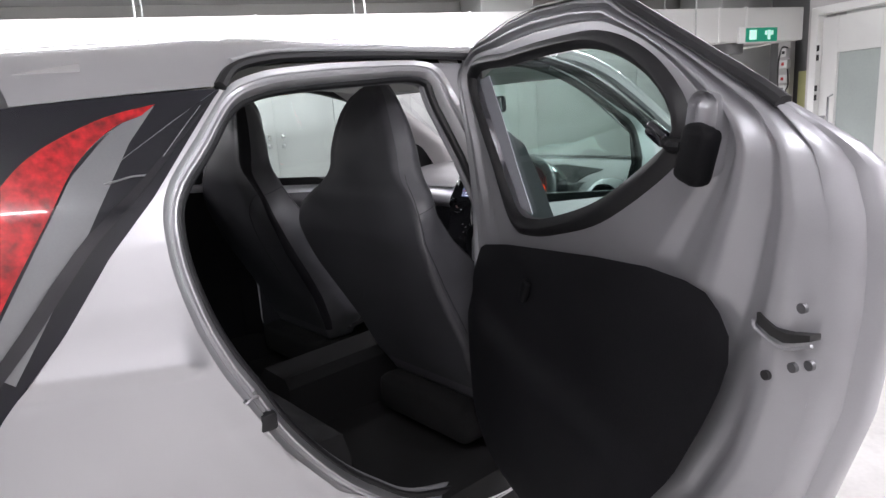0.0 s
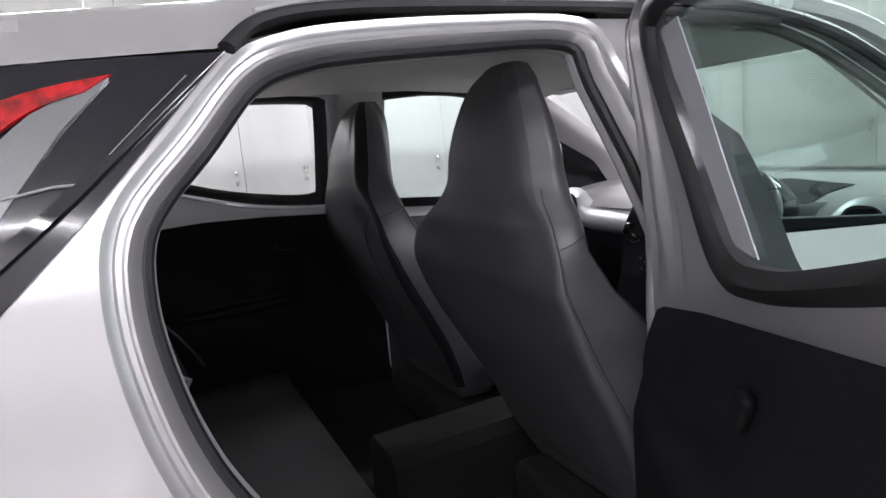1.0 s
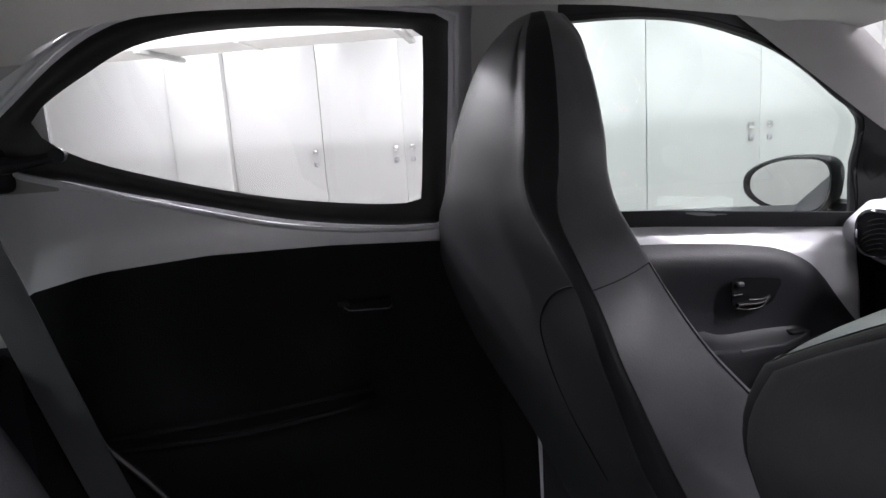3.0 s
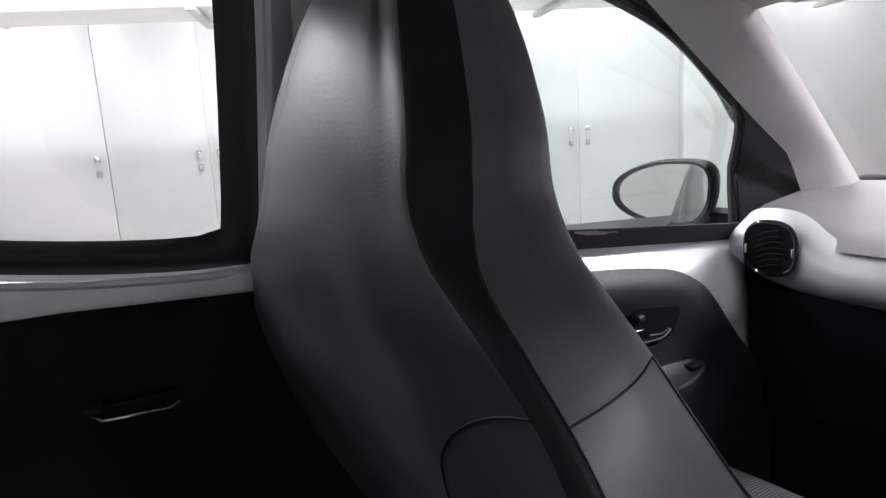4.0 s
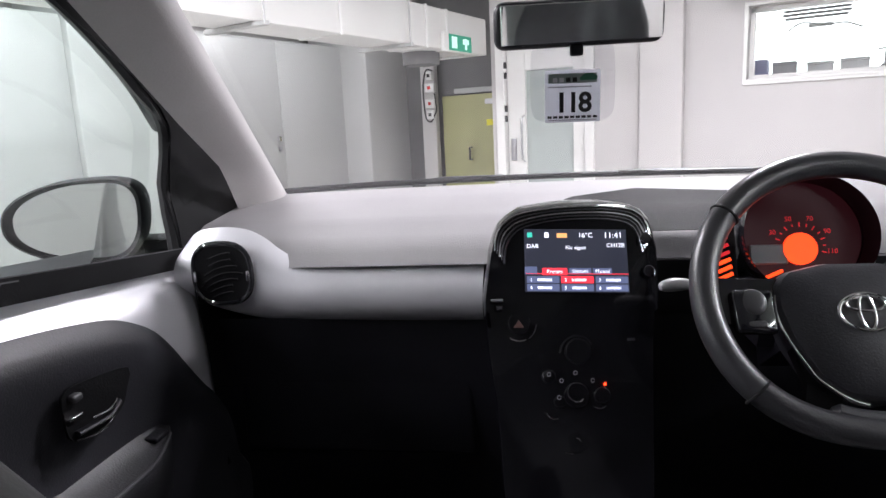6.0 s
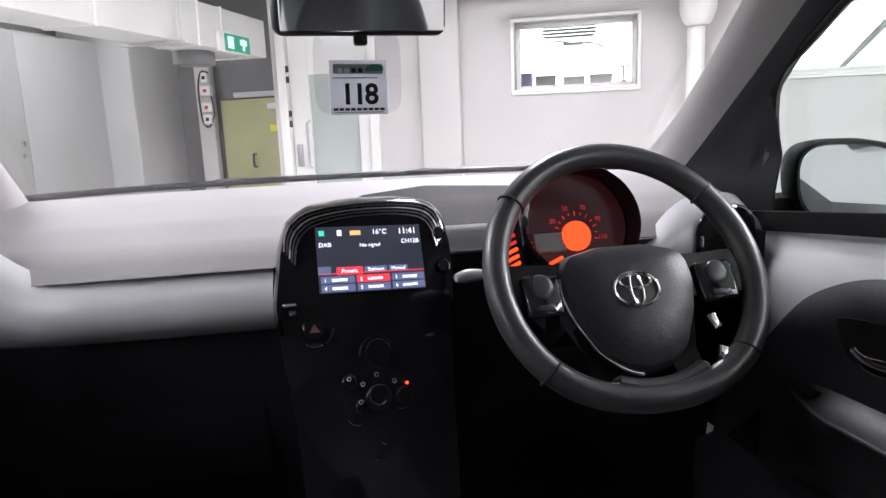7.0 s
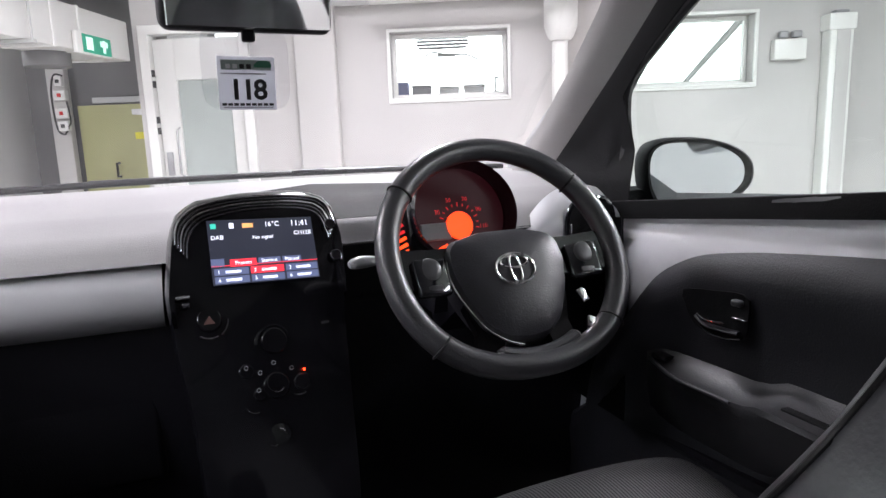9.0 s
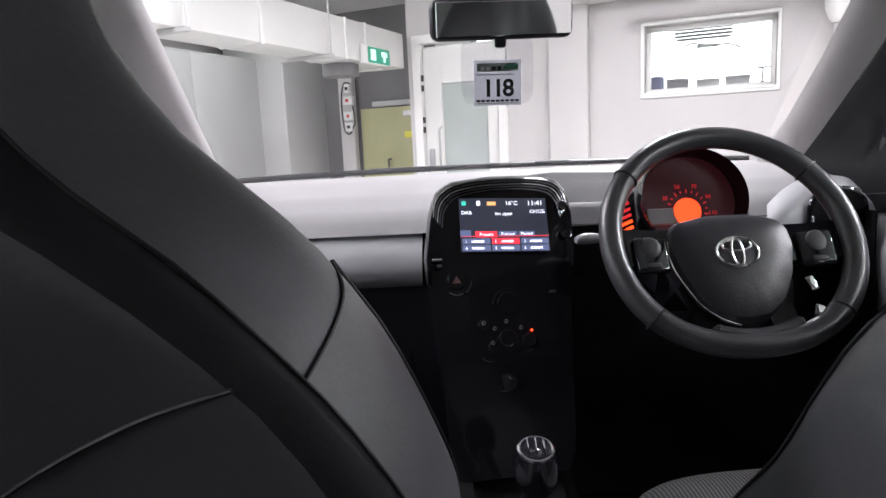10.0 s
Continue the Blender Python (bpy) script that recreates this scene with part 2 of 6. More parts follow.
def radial(loop, c, n):
    """The loop (2D) met by n rays from c, anticlockwise."""
    out = []
    m = len(loop)
    for k in range(n):
        a = 2 * math.pi * k / n
        d = (math.cos(a), math.sin(a))
        best = None
        for i in range(m):
            (x0, y0), (x1, y1) = loop[i], loop[(i + 1) % m]
            ex, ey = x1 - x0, y1 - y0
            det = d[0] * -ey + d[1] * ex
            if abs(det) < 1e-9:
                continue
            rx, ry = x0 - c[0], y0 - c[1]
            t = (rx * -ey + ry * ex) / det
            s = (d[0] * ry - d[1] * rx) / det
            if t > 0 and -1e-6 <= s <= 1 + 1e-6 and (best is None or t > best):
                best = t
        out.append((c[0] + d[0] * best, c[1] + d[1] * best))
    return out


def ring(outer, inner, f, c, n=64, steps=4, t=0.0):
    """A panel with a hole: between two loops (2D), laid on a surface by f(a, b, k)."""
    o, i = radial(outer, c, n), radial(inner, c, n)
    rows = []
    for s in range(steps + 1):
        k = s / steps
        rows.append([f(p[0] + (q[0] - p[0]) * k, p[1] + (q[1] - p[1]) * k, k) for p, q in zip(o, i)])
    bm = loft(rows, caps=False)
    return thick(bm, t) if t else bm


def patch(loop, f, c, n=64, steps=4, t=0.0):
    """A filled panel inside a loop (2D), laid on a surface by f(a, b)."""
    o = radial(loop, c, n)
    bm = bmesh.new()
    mid = bm.verts.new(f(*c))
    prev = None
    for s in range(1, steps + 1):
        k = s / steps
        row = [bm.verts.new(f(c[0] + (p[0] - c[0]) * k, c[1] + (p[1] - c[1]) * k)) for p in o]
        for i in range(n):
            j = (i + 1) % n
            if prev:
                bm.faces.new((prev[i], prev[j], row[j], row[i]))
            else:
                bm.faces.new((mid, row[j], row[i]))
        prev = row
    return thick(bm, t) if t else bm


def disc(c, axis, r, h, n=24, m=None):
    """A short cylinder at c along the axis."""
    bm = bmesh.new()
    q = Vector(axis).to_track_quat("Z", "Y").to_matrix().to_4x4()
    bmesh.ops.create_cone(bm, cap_ends=True, segments=n, radius1=r, radius2=r, depth=h, matrix=Matrix.Translation(c) @ q)
    return bm


def text(name, body, size, m, material, parent, ext=0.0004, label="", bold=0.0, space=1.0):
    cu = bpy.data.curves.new(name, "FONT")
    cu.body, cu.size, cu.extrude, cu.align_x, cu.align_y = body, size, ext, "CENTER", "CENTER"
    cu.resolution_u, cu.offset, cu.space_character = 3, bold, space
    tmp = bpy.data.objects.new(name, cu)
    me = bpy.data.meshes.new_from_object(tmp)
    me.transform(m)
    bpy.data.objects.remove(tmp)
    me.materials.append(material)
    ob = new(name, me)
    ob.parent = parent
    if label:
        ob["label"] = label
    return ob


def lut(xs, ys):
    return lambda v: float(np.interp(v, xs, ys))


def superring(cx, cy, z, hw, hd, n=28, e=2.6, tilt=0.0):
    out = []
    for k in range(n):
        a = 2 * math.pi * k / n
        ca, sa = math.cos(a), math.sin(a)
        x = hw * math.copysign(abs(ca) ** (2 / e), ca)
        y = hd * math.copysign(abs(sa) ** (2 / e), sa)
        out.append(Vector((cx + x, cy + y, z + y * tilt)))
    return out


# ---- the garage ----
def struct(name, bm, material, label, category, m=None, bevel=0.0):
    ob = part(name, bm, material, None, "", 35, bevel)
    ob.matrix_basis = ROOM if m is None else m
    return tagged(ob, label, category, kind="structure")


def room(u, v, z=0.0, turn=0.0):
    return ROOM @ pose(u, v, z, 0, 0, turn)


FV = 5.0
# the end wall and all that belongs to it is laid out at v = 5 and drawn in to v = 4.35
FAR = ROOM @ Matrix.Translation((0.03, -0.24, 1.135)) @ Matrix.Diagonal((0.876, 0.876, 0.876, 1)) @ Matrix.Translation((-0.03, 0.24, -1.135))
LOW, HIGH = -0.07, 2.60


def far(u, v, z=0.0):
    return FAR @ pose(u, v, z)


struct("floor", box(-0.6, 0.6, FLOOR - 0.1, 8.6, 11.6, 0.2), FLOORM, "worn pale grey concrete garage floor", "floor")
struct("ceiling", box(-0.6, 0.6, CEIL + 0.1, 8.6, 11.6, 0.2), CEILM, "white painted low concrete ceiling", "ceiling")
struct("wall_west", box(-4.85, 0.6, 1.25, 0.2, 11.6, 2.4), WALL, "white painted wall behind the lockers", "wall")
struct("wall_south", box(-0.6, -5.1, 1.25, 8.6, 0.2, 2.4), WALL, "white painted garage wall", "wall")
struct("wall_east", box(3.05, -0.05, 1.25, 0.2, 10.1, 2.4), WALL, "white painted garage side wall", "wall")
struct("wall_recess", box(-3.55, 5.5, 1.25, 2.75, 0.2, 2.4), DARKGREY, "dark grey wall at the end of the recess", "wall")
struct("wall_recess_side", box(-2.22, 4.99, 1.25, 0.12, 0.78, 2.4), WALL, "white painted return wall of the recess", "wall")


def wall_with_holes(name, u0, u1, z0, z1, v, t, holes, material, label):
    """A wall from u0 to u1 with rectangular openings that go through."""
    us = sorted({u0, u1, *[h[0] for h in holes], *[h[1] for h in holes]})
    bm = bmesh.new()
    for a, b in zip(us, us[1:]):
        low = z0
        for h in sorted((h for h in holes if h[0] <= a and b <= h[1]), key=lambda h: h[2]):
            if h[2] > low:
                box((a + b) / 2, v + t / 2, (low + h[2]) / 2, b - a, t, h[2] - low, bm=bm)
            low = h[3]
        if low < z1:
            box((a + b) / 2, v + t / 2, (low + z1) / 2, b - a, t, z1 - low, bm=bm)
    return struct(name, bm, material, label, "wall", FAR)


W1 = (-0.57, 0.35, 1.39, 1.91)
W2 = (1.26, 2.245, 1.41, 1.94)
wall_with_holes("wall_north", -2.62, 3.36, LOW, HIGH, FV, 0.25, [W1, W2, (-2.55, -1.72, LOW, 2.0)], WALL, "white painted end wall with two small windows")


def garage_window(name, w, label):
    u0, u1, z0, z1 = w
    win = thing(name, far((u0 + u1) / 2, FV, z0), label, "window", "small garage windows", "structure")
    hw, h = (u1 - u0) / 2, z1 - z0
    bm = bmesh.new()
    for cx, cz, sx, sz in ((0, -0.012, 2 * hw + 0.05, 0.025), (0, h + 0.012, 2 * hw + 0.05, 0.025), (-hw - 0.0125, h / 2, 0.025, h), (hw + 0.0125, h / 2, 0.025, h)):
        box(cx, -0.006, cz, sx, 0.03, sz, bm=bm)
    part("window_frame", bm, WHITEP, win, "", 35, 0.004)
    part("window_sill", rbox(0, 0.05, 0.006, 2 * hw, 0.16, 0.02, 0.004), WHITEP, win)
    bm = bmesh.new()
    for cx, cz, sx, sz in ((0, 0.03, 2 * hw, 0.035), (0, h - 0.018, 2 * hw, 0.035), (-hw + 0.018, h / 2, 0.035, h), (hw - 0.018, h / 2, 0.035, h)):
        box(cx, 0.14, cz, sx, 0.04, sz, bm=bm)
    part("sash", bm, WHITEP, win, "", 35, 0.003)
    p = part("pane", box(0, 0.14, h / 2, 2 * hw - 0.06, 0.005, h - 0.06), GLASS, win)
    p.visible_shadow = False
    return win


garage_window("window_1", W1, "small high window with white frame and bright daylight")
garage_window("window_2", W2, "small high window with white frame, blown out by daylight")

# what stands outside the windows
back = struct("backdrop", box(0.9, 8.0, 2.2, 9.0, 0.02, 3.6), DAY, "bright daylight outside the garage windows", "backdrop")
YARD = mat("pale_yard_concrete", (0.5, 0.5, 0.5), 0.8)
struct("ground", box(0.8, 6.3, 1.365, 6.6, 3.36, 0.04), YARD, "pale concrete yard outside the windows", "ground")


def yard_box(u, v, w, h, d, m, label, lid=True):
    """A storage box with a lid that stands in the yard."""
    c = thing("storage_box", far(u, v, 1.42), label, "box", "boxes outside the window")
    part("body", rbox(0, 0, h * 0.42, w, d, h * 0.84, 0.008, 2), m, c)
    if lid:
        part("lid", rbox(0, 0, h * 0.92, w * 1.04, d * 1.04, h * 0.16, 0.008, 2), m, c)
    return c


YBLUE = mat("blue_grey_plastic", (0.30, 0.31, 0.5), 0.5)
YGREY = mat("weathered_grey_plastic", (0.42, 0.41, 0.42), 0.6)
YPALE = mat("pale_grey_plastic", (0.75, 0.74, 0.74), 0.6)
yard_box(-0.60, 6.2, 0.125, 0.23, 0.2, YBLUE, "tall blue grey plastic bin outside the window", False)
yard_box(-0.41, 6.2, 0.18, 0.16, 0.2, YGREY, "grey plastic storage box outside the window")
yard_box(-0.145, 6.2, 0.19, 0.14, 0.2, YPALE, "pale grey plastic storage box outside the window")
yard_box(0.10, 6.2, 0.20, 0.15, 0.2, YPALE, "pale grey plastic storage box with a lid")
tap = thing("standpipe", far(0.305, 6.2, 1.42), "small dark standpipe with a cross handle", "standpipe")
part("foot", loft([superring(0, 0, z, r, r, 16, 2.2) for z, r in ((0, 0.055), (0.05, 0.05), (0.09, 0.022))]), YGREY, tap)
part("pipe", tube([(0, 0, 0.08), (0, 0, 0.21)], 0.008, 8), YGREY, tap)
part("handle", tube([(-0.055, 0, 0.205), (0.055, 0, 0.215)], 0.007, 8), YGREY, tap)
shade = thing("wall_louvre", far(-0.195, 6.2, 1.93), "grey slatted louvre outside the window", "louvre")
for i in range(4):
    part("slat", rbox(0, 0.02 * i, 0.033 * i, 0.50 - 0.04 * (i == 0), 0.03, 0.02, 0.003, 1), YGREY, shade)
cab = thing("overhead_cable", far(-0.18, 6.2, 1.86), "sagging dark cable with a junction outside the window", "cable")
part("cable", tube(smooth_path([(-0.22, 0, -0.03), (-0.12, 0, 0.03), (0.05, 0, 0.0), (0.2, 0, 0.0), (0.32, 0, -0.05)]), 0.008, 6), YPALE, cab)
part("junction", rbox(0.02, 0, 0.0, 0.18, 0.03, 0.03, 0.008, 2), YPALE, cab)
strut = thing("leaning_strut", far(2.10, 6.2, 1.42), "pale metal strut leaning outside the window", "strut")
part("strut", tube([(-0.04, 0, 0.03), (0.22, 0, 0.32), (0.55, 0, 0.68)], [0.02, 0.028, 0.034], 10), YPALE, strut)
part("shoe", rbox(-0.04, 0, 0.014, 0.16, 0.08, 0.028, 0.008, 2), YGREY, strut)
coil = thing("hose", far(2.35, 6.2, 1.42), "small heap of dark hose outside the window", "hose")
for k, (r, z) in enumerate(((0.07, 0.012), (0.06, 0.034), (0.042, 0.055))):
    part("turn", tube([(0.02 * k + r * math.cos(a), r * math.sin(a), z + 0.006 * math.sin(3 * a + k)) for a in [2 * math.pi * i / 24 for i in range(24)]], 0.011, 8, True), RUBBER, coil)


# lockers along one wall
def locker(v0, v1, doors, label):
    """A tall locker against the wall, its doors facing the room."""
    w = v1 - v0
    lk = thing("locker", room(-4.1, (v0 + v1) / 2, FLOOR), label, "locker", "white lockers along the wall")
    h = 1.965 - FLOOR
    part("body", rbox(-0.256, 0, h / 2, 0.488, w - 0.002, h, 0.003, 1), LOCKER, lk)
    edges = np.linspace(-w / 2 + 0.001, w / 2 - 0.001, doors + 1)
    for i, (a, b) in enumerate(zip(edges, edges[1:])):
        d = part("door", rbox(-0.008, (a + b) / 2, h / 2, 0.014, b - a - 0.0015, h - 0.05, 0.0015, 2), LOCKER, lk)
        y = b - 0.06 if (i % 2 == 0 and doors > 1) or doors == 1 else a + 0.06
        part("handle", rbox(0.012, y, 1.06, 0.016, 0.035, 0.045, 0.006), CHROME, d, "chrome turn handle")
        part("lock", rbox(0.010, y, 0.975, 0.014, 0.032, 0.04, 0.008), STEEL, d, "steel lock plate")
    return lk


locker(-4.9, -2.882, 2, "tall white enamelled double locker, doors shut")
locker(-2.438, -1.736, 1, "narrow tall white locker, door shut")
locker(-1.735, -0.516, 2, "tall white enamelled double locker, doors shut")
locker(-0.515, 0.595, 2, "tall white enamelled double locker, doors shut")
locker(0.596, 2.108, 2, "wide white enamelled double locker with chrome handles")
locker(2.682, 3.905, 1, "tall white locker with a plain shut door")
locker(3.906, 5.1, 1, "tall white locker at the end of the row")
for v0, v1 in ((-2.88, -2.44), (2.11, 2.68)):
    struct("column", rbox(-4.35, (v0 + v1) / 2, (FLOOR + CEIL) / 2, 0.6, v1 - v0, CEIL - FLOOR, 0.01), COLUMN, "grey painted concrete column between lockers", "column")
struct("column", rbox(-4.15, 5.09, (FLOOR + CEIL) / 2, 0.7, 0.70, CEIL - FLOOR, 0.015), COLUMN, "grey painted concrete column at the recess", "column")

# sheet metal duct over the lockers
duct = thing("duct", room(-2.3, 0, 1.69), "white sheet metal duct hung before the lockers", "duct")
part("run", rbox(-0.15, -0.3, 0.13, 0.30, 9.2, 0.26, 0.008, 2), DUCT, duct)
for v in (-4.2, -3.0, -1.55, -0.1, 1.35, 2.6, 3.46, 3.72):
    part("flange", rbox(-0.15, v, 0.13, 0.312, 0.022, 0.272, 0.003, 1), WHITEP, duct, "white joint strip")
for v in (-3.6, -2.0, -0.8, 0.6, 2.0, 3.2):
    h = part("hanger", rbox(-0.15, v, -0.012, 0.42, 0.035, 0.022, 0.003, 1), DUCT2, duct, "grey support rail under the duct")
    for x in (-0.345, 0.045):
        part("rod", tube([(x, v, -0.02), (x, v, CEIL - 1.69)], 0.006, 6), DUCT2, h)
# dark drum stands for the unlit recess seen beneath the duct
part("unlit_drum", loft([superring(-0.22, 3.72, z, 0.13, 0.13, 24, 2.0) for z in (0.01, -0.085)]), DARKGREY, duct, "dark drum for the unlit background under the duct")
part("arm", tube([(-0.47, 4.0, -0.028), (-0.03, 4.0, -0.022)], 0.008, 8), WHITEP, duct, "thin white support arm")

# exit sign on the side of the duct
ex = thing("exit_sign", room(-2.298, 3.82, 1.675), "green and white lit emergency exit sign", "sign")
part("case", rbox(0.013, 0, 0.062, 0.026, 0.38, 0.128, 0.005), WHITEP, ex)
part("face", rbox(0.0275, 0.028, 0.062, 0.005, 0.315, 0.108, 0.002, 1), SIGNGREEN, ex, "green panel")
bm = bmesh.new()
for a in ((0.10, 0.06, 0.026, 0.075), (0.07, 0.075, 0.022, 0.034), (0.13, 0.075, 0.022, 0.034)):
    box(0.0315, a[0], a[1], 0.003, a[2], a[3], bm=bm)
part("arrow", bm, SIGNWHITE, ex, "white arrow")
part("doorway_mark", rbox(0.0315, -0.06, 0.062, 0.003, 0.07, 0.075, 0.001, 1), SIGNWHITE, ex, "white doorway mark")

# white door with a glazed panel
dr = thing("door_1", far(-2.13, FV, LOW) @ Matrix.Diagonal((1, 1, 1.075, 1)), "white painted door with a tall grey glazed panel", "door", kind="structure")
bm = bmesh.new()
for cx, cz, sx, sz in ((-0.40, 0.96, 0.08, 1.92), (0.40, 0.96, 0.08, 1.92), (0, 1.93, 0.88, 0.07)):
    box(cx, 0.02, cz, sx, 0.1, sz, bm=bm)
part("door_frame", bm, WHITEP, dr, "", 35, 0.006)
bm = bmesh.new()
for cx, cz, sx, sz in ((-0.27, 0.94, 0.17, 1.86), (0.30, 0.94, 0.11, 1.86), (0.03, 1.72, 0.43, 0.3), (0.03, 0.2, 0.43, 0.38)):
    box(cx, 0.05, cz, sx, 0.045, sz, bm=bm)
part("leaf", bm, WHITEP, dr, "", 35, 0.004)
part("pane", box(0.03, 0.06, 0.98, 0.43, 0.01, 1.18), FROST, dr, "grey wired glass pane")
part("lock_plate", rbox(-0.30, 0.02, 0.95, 0.05, 0.02, 0.18, 0.004), STEEL, dr, "steel lock plate")
part("pull_handle", tube([(-0.2, 0.02, 0.85), (-0.2, -0.03, 0.87), (-0.2, -0.03, 1.2), (-0.2, 0.02, 1.22)], 0.011), CHROME, dr, "long steel pull handle")
for z in (1.28, 1.36, 1.62, 1.70):
    part("notice", rbox(-0.34, -0.034, z - FLOOR, 0.03, 0.003, 0.05, 0.001, 1), INK, dr, "small dark notice")

# green door in the recess
gd = thing("door_2", far(-3.2, 6.12, LOW) @ Matrix.Diagonal((1, 1, 1.10, 1)), "olive green metal door in a dark recess", "door", kind="structure")
part("leaf", rbox(-0.12, 0.03, 0.72, 1.0, 0.05, 1.44, 0.006), GREEN, gd)
part("handle", tube([(-0.26, 0.0, 0.80), (-0.26, -0.05, 0.80), (-0.26, -0.05, 0.92), (-0.26, 0.0, 0.92)], 0.012), INK, gd, "black door handle")
part("yellow_mark", rbox(0.0, -0.0, 1.16, 0.13, 0.012, 0.06, 0.002, 1), mat("yellow_sticker", (0.7, 0.65, 0.05), 0.5), gd)
part("lintel", rbox(0, 0.02, 1.48, 0.9, 0.08, 0.05, 0.004, 1), COLUMN, gd)
post = thing("recess_post", far(-3.935, 6.05, LOW), "white post with red and white equipment beside the green door", "post")
part("post", rbox(0, 0, 0.98, 0.18, 0.08, 1.96, 0.006), WALL, post)
eq = thing("alarm_unit", far(-3.88, 5.98, 1.27), "row of pale switch boxes joined by dark cables", "switch box")
for z, w in ((0.05, 0.10), (0.17, 0.12), (0.34, 0.12), (0.47, 0.07)):
    c = part("case", rbox(0, 0, z, w, 0.06, 0.095, 0.008), WHITEP, eq)
    part("switch", rbox(0.0, -0.034, z, 0.035, 0.012, 0.035, 0.004), REDP if w == 0.12 else INK, c)
part("cable", tube(smooth_path([(0.05, -0.02, 0.52), (-0.03, -0.02, 0.53), (-0.075, -0.02, 0.40), (-0.08, -0.02, 0.2), (-0.06, -0.02, 0.02), (0.0, -0.02, -0.03), (0.05, -0.02, 0.03)]), 0.009, 6), INK, eq, "dark cable")
part("cable", tube(smooth_path([(0.03, -0.02, 0.02), (0.075, -0.02, 0.08), (0.075, -0.02, 0.18), (0.06, -0.02, 0.28)]), 0.008, 6), INK, eq, "dark cable")

# emergency light and pipes on the end wall
em = thing("emergency_light", far(2.49, FV - 0.04, 1.58), "white emergency light box with two lamp heads", "light")
part("case", rbox(0, 0, 0.075, 0.24, 0.07, 0.15, 0.006), WHITEP, em)
for x in (-0.05, 0.05):
    part("lamp_head", rbox(x, -0.01, 0.185, 0.07, 0.05, 0.05, 0.012), GREYP, em)
pp = thing("cable_trunking", far(2.835, FV - 0.07, FLOOR), "white painted vertical cable trunking with a cap", "trunking")
part("trunk", rbox(0, 0, 0.775, 0.17, 0.13, 1.85, 0.012), WHITEP, pp)
part("cover", rbox(0.01, -0.068, 0.85, 0.10, 0.008, 1.69, 0.003), WALL, pp)
part("cap", rbox(0, 0, 1.755, 0.20, 0.15, 0.12, 0.01), WHITEP, pp)
part("gland", rbox(0, -0.01, 1.825, 0.10, 0.08, 0.03, 0.008), GREYP, pp, "grey cable gland")
p2 = thing("soil_pipe", far(0.745, FV - 0.14, FLOOR), "pale grey soil pipe with a wide collar", "pipe")
part("pipe", tube([(0, 0.05, LOW - FLOOR), (0, 0.05, 1.74)], 0.06, 18), WHITEP, p2)
part("collar", tube([(0, 0, 1.70), (0, 0, 1.73), (0, 0, 1.80), (0, 0, HIGH - FLOOR)], [0.075, 0.10, 0.125, 0.13], 24), DUCT, p2, "wide grey pipe end")
struct("trim", rbox(-1.15, FV - 0.05, (LOW + HIGH) / 2, 0.32, 0.1, HIGH - LOW, 0.012), WALL, "white painted wall pier beside the door", "pier", FAR)
struct("beam", rbox(0.6, FV - 0.18, 2.37, 4.6, 0.34, 0.50, 0.01), CEILM, "white ceiling beam along the end wall", "beam", FAR)
rail = thing("cable_tray", far(0.0, FV - 0.42, 2.06), "pale louvred cable tray under the beam", "tray")
for i in range(5):
    part("slat", rbox(0.2, -0.03 * i, 0.0, 1.7, 0.018, 0.03, 0.003, 1), DUCT, rail)


# ceiling lights, added out of view
def batten(u, v, turn, power, L=1.2):
    b = thing("ceiling_light", room(u, v, CEIL - 0.1, turn), "lit white fluorescent batten light, added on the ceiling out of view", "light", "ceiling battens")
    part("case", rbox(0, 0, 0.07, 0.13, L, 0.06, 0.008), WHITEP, b)
    part("tube", tube([(0, -L / 2 + 0.04, 0.02), (0, L / 2 - 0.04, 0.02)], 0.019, 12), TUBE, b, "glowing tube")
    for s in (-1, 1):
        part("lamp_holder", rbox(0, s * (L / 2 - 0.03), 0.025, 0.04, 0.03, 0.06, 0.004), WHITEP, b)
    la = bpy.data.lights.new("batten_light", "AREA")
    la.shape, la.size, la.size_y, la.energy, la.color = "RECTANGLE", 0.1, L, power, (1.0, 0.965, 1.05)
    lo = new("batten_light", la)
    lo.matrix_basis = room(u, v, CEIL - 0.11, turn)
    return b


POWER = 34.0
# unseen; locker-row, front and right battens are placed to brighten lockers and cabin
for u, v, k in ((-3.35, -2.6, 0.75), (-3.35, -0.4, 0.7), (-3.35, 1.6, 0.65), (-3.35, 3.6, 0.38), (-1.85, -2.4, 0.8), (-1.85, -0.9, 0.8), (-1.85, 0.6, 1.2), (-0.6, -2.8, 0.6), (-0.4, 2.3, 1.6), (2.4, -2.4, 0.75), (2.55, -0.2, 0.6), (2.3, 1.8, 2.1)):
    batten(u, v, 0, POWER * k)


# ---- the car ----
car = thing("car", Matrix(), "silver small five-door hatchback with one rear door open", "car")
XO = lut([0.2, 0.35, 0.6, 0.75, 0.88, 1.0, 1.1, 1.17, 1.35, 1.42], [0.74, 0.775, 0.80, 0.81, 0.805, 0.785, 0.765, 0.745, 0.67, 0.61])
XI = lut([0.3, 0.84, 0.95, 1.02, 1.08, 1.2, 1.38, 1.44], [0.64, 0.65, 0.655, 0.665, 0.68, 0.66, 0.62, 0.59])


def taper(y):
    return 1 - 0.13 * max(0, (-0.95 - y) / 0.55) ** 2 - 0.12 * max(0, (y - 0.8) / 0.9) ** 2


def outer(s, off=0.0):
    return lambda y, z, k=0: Vector((s * (XO(z) * taper(y) + off), y, z))


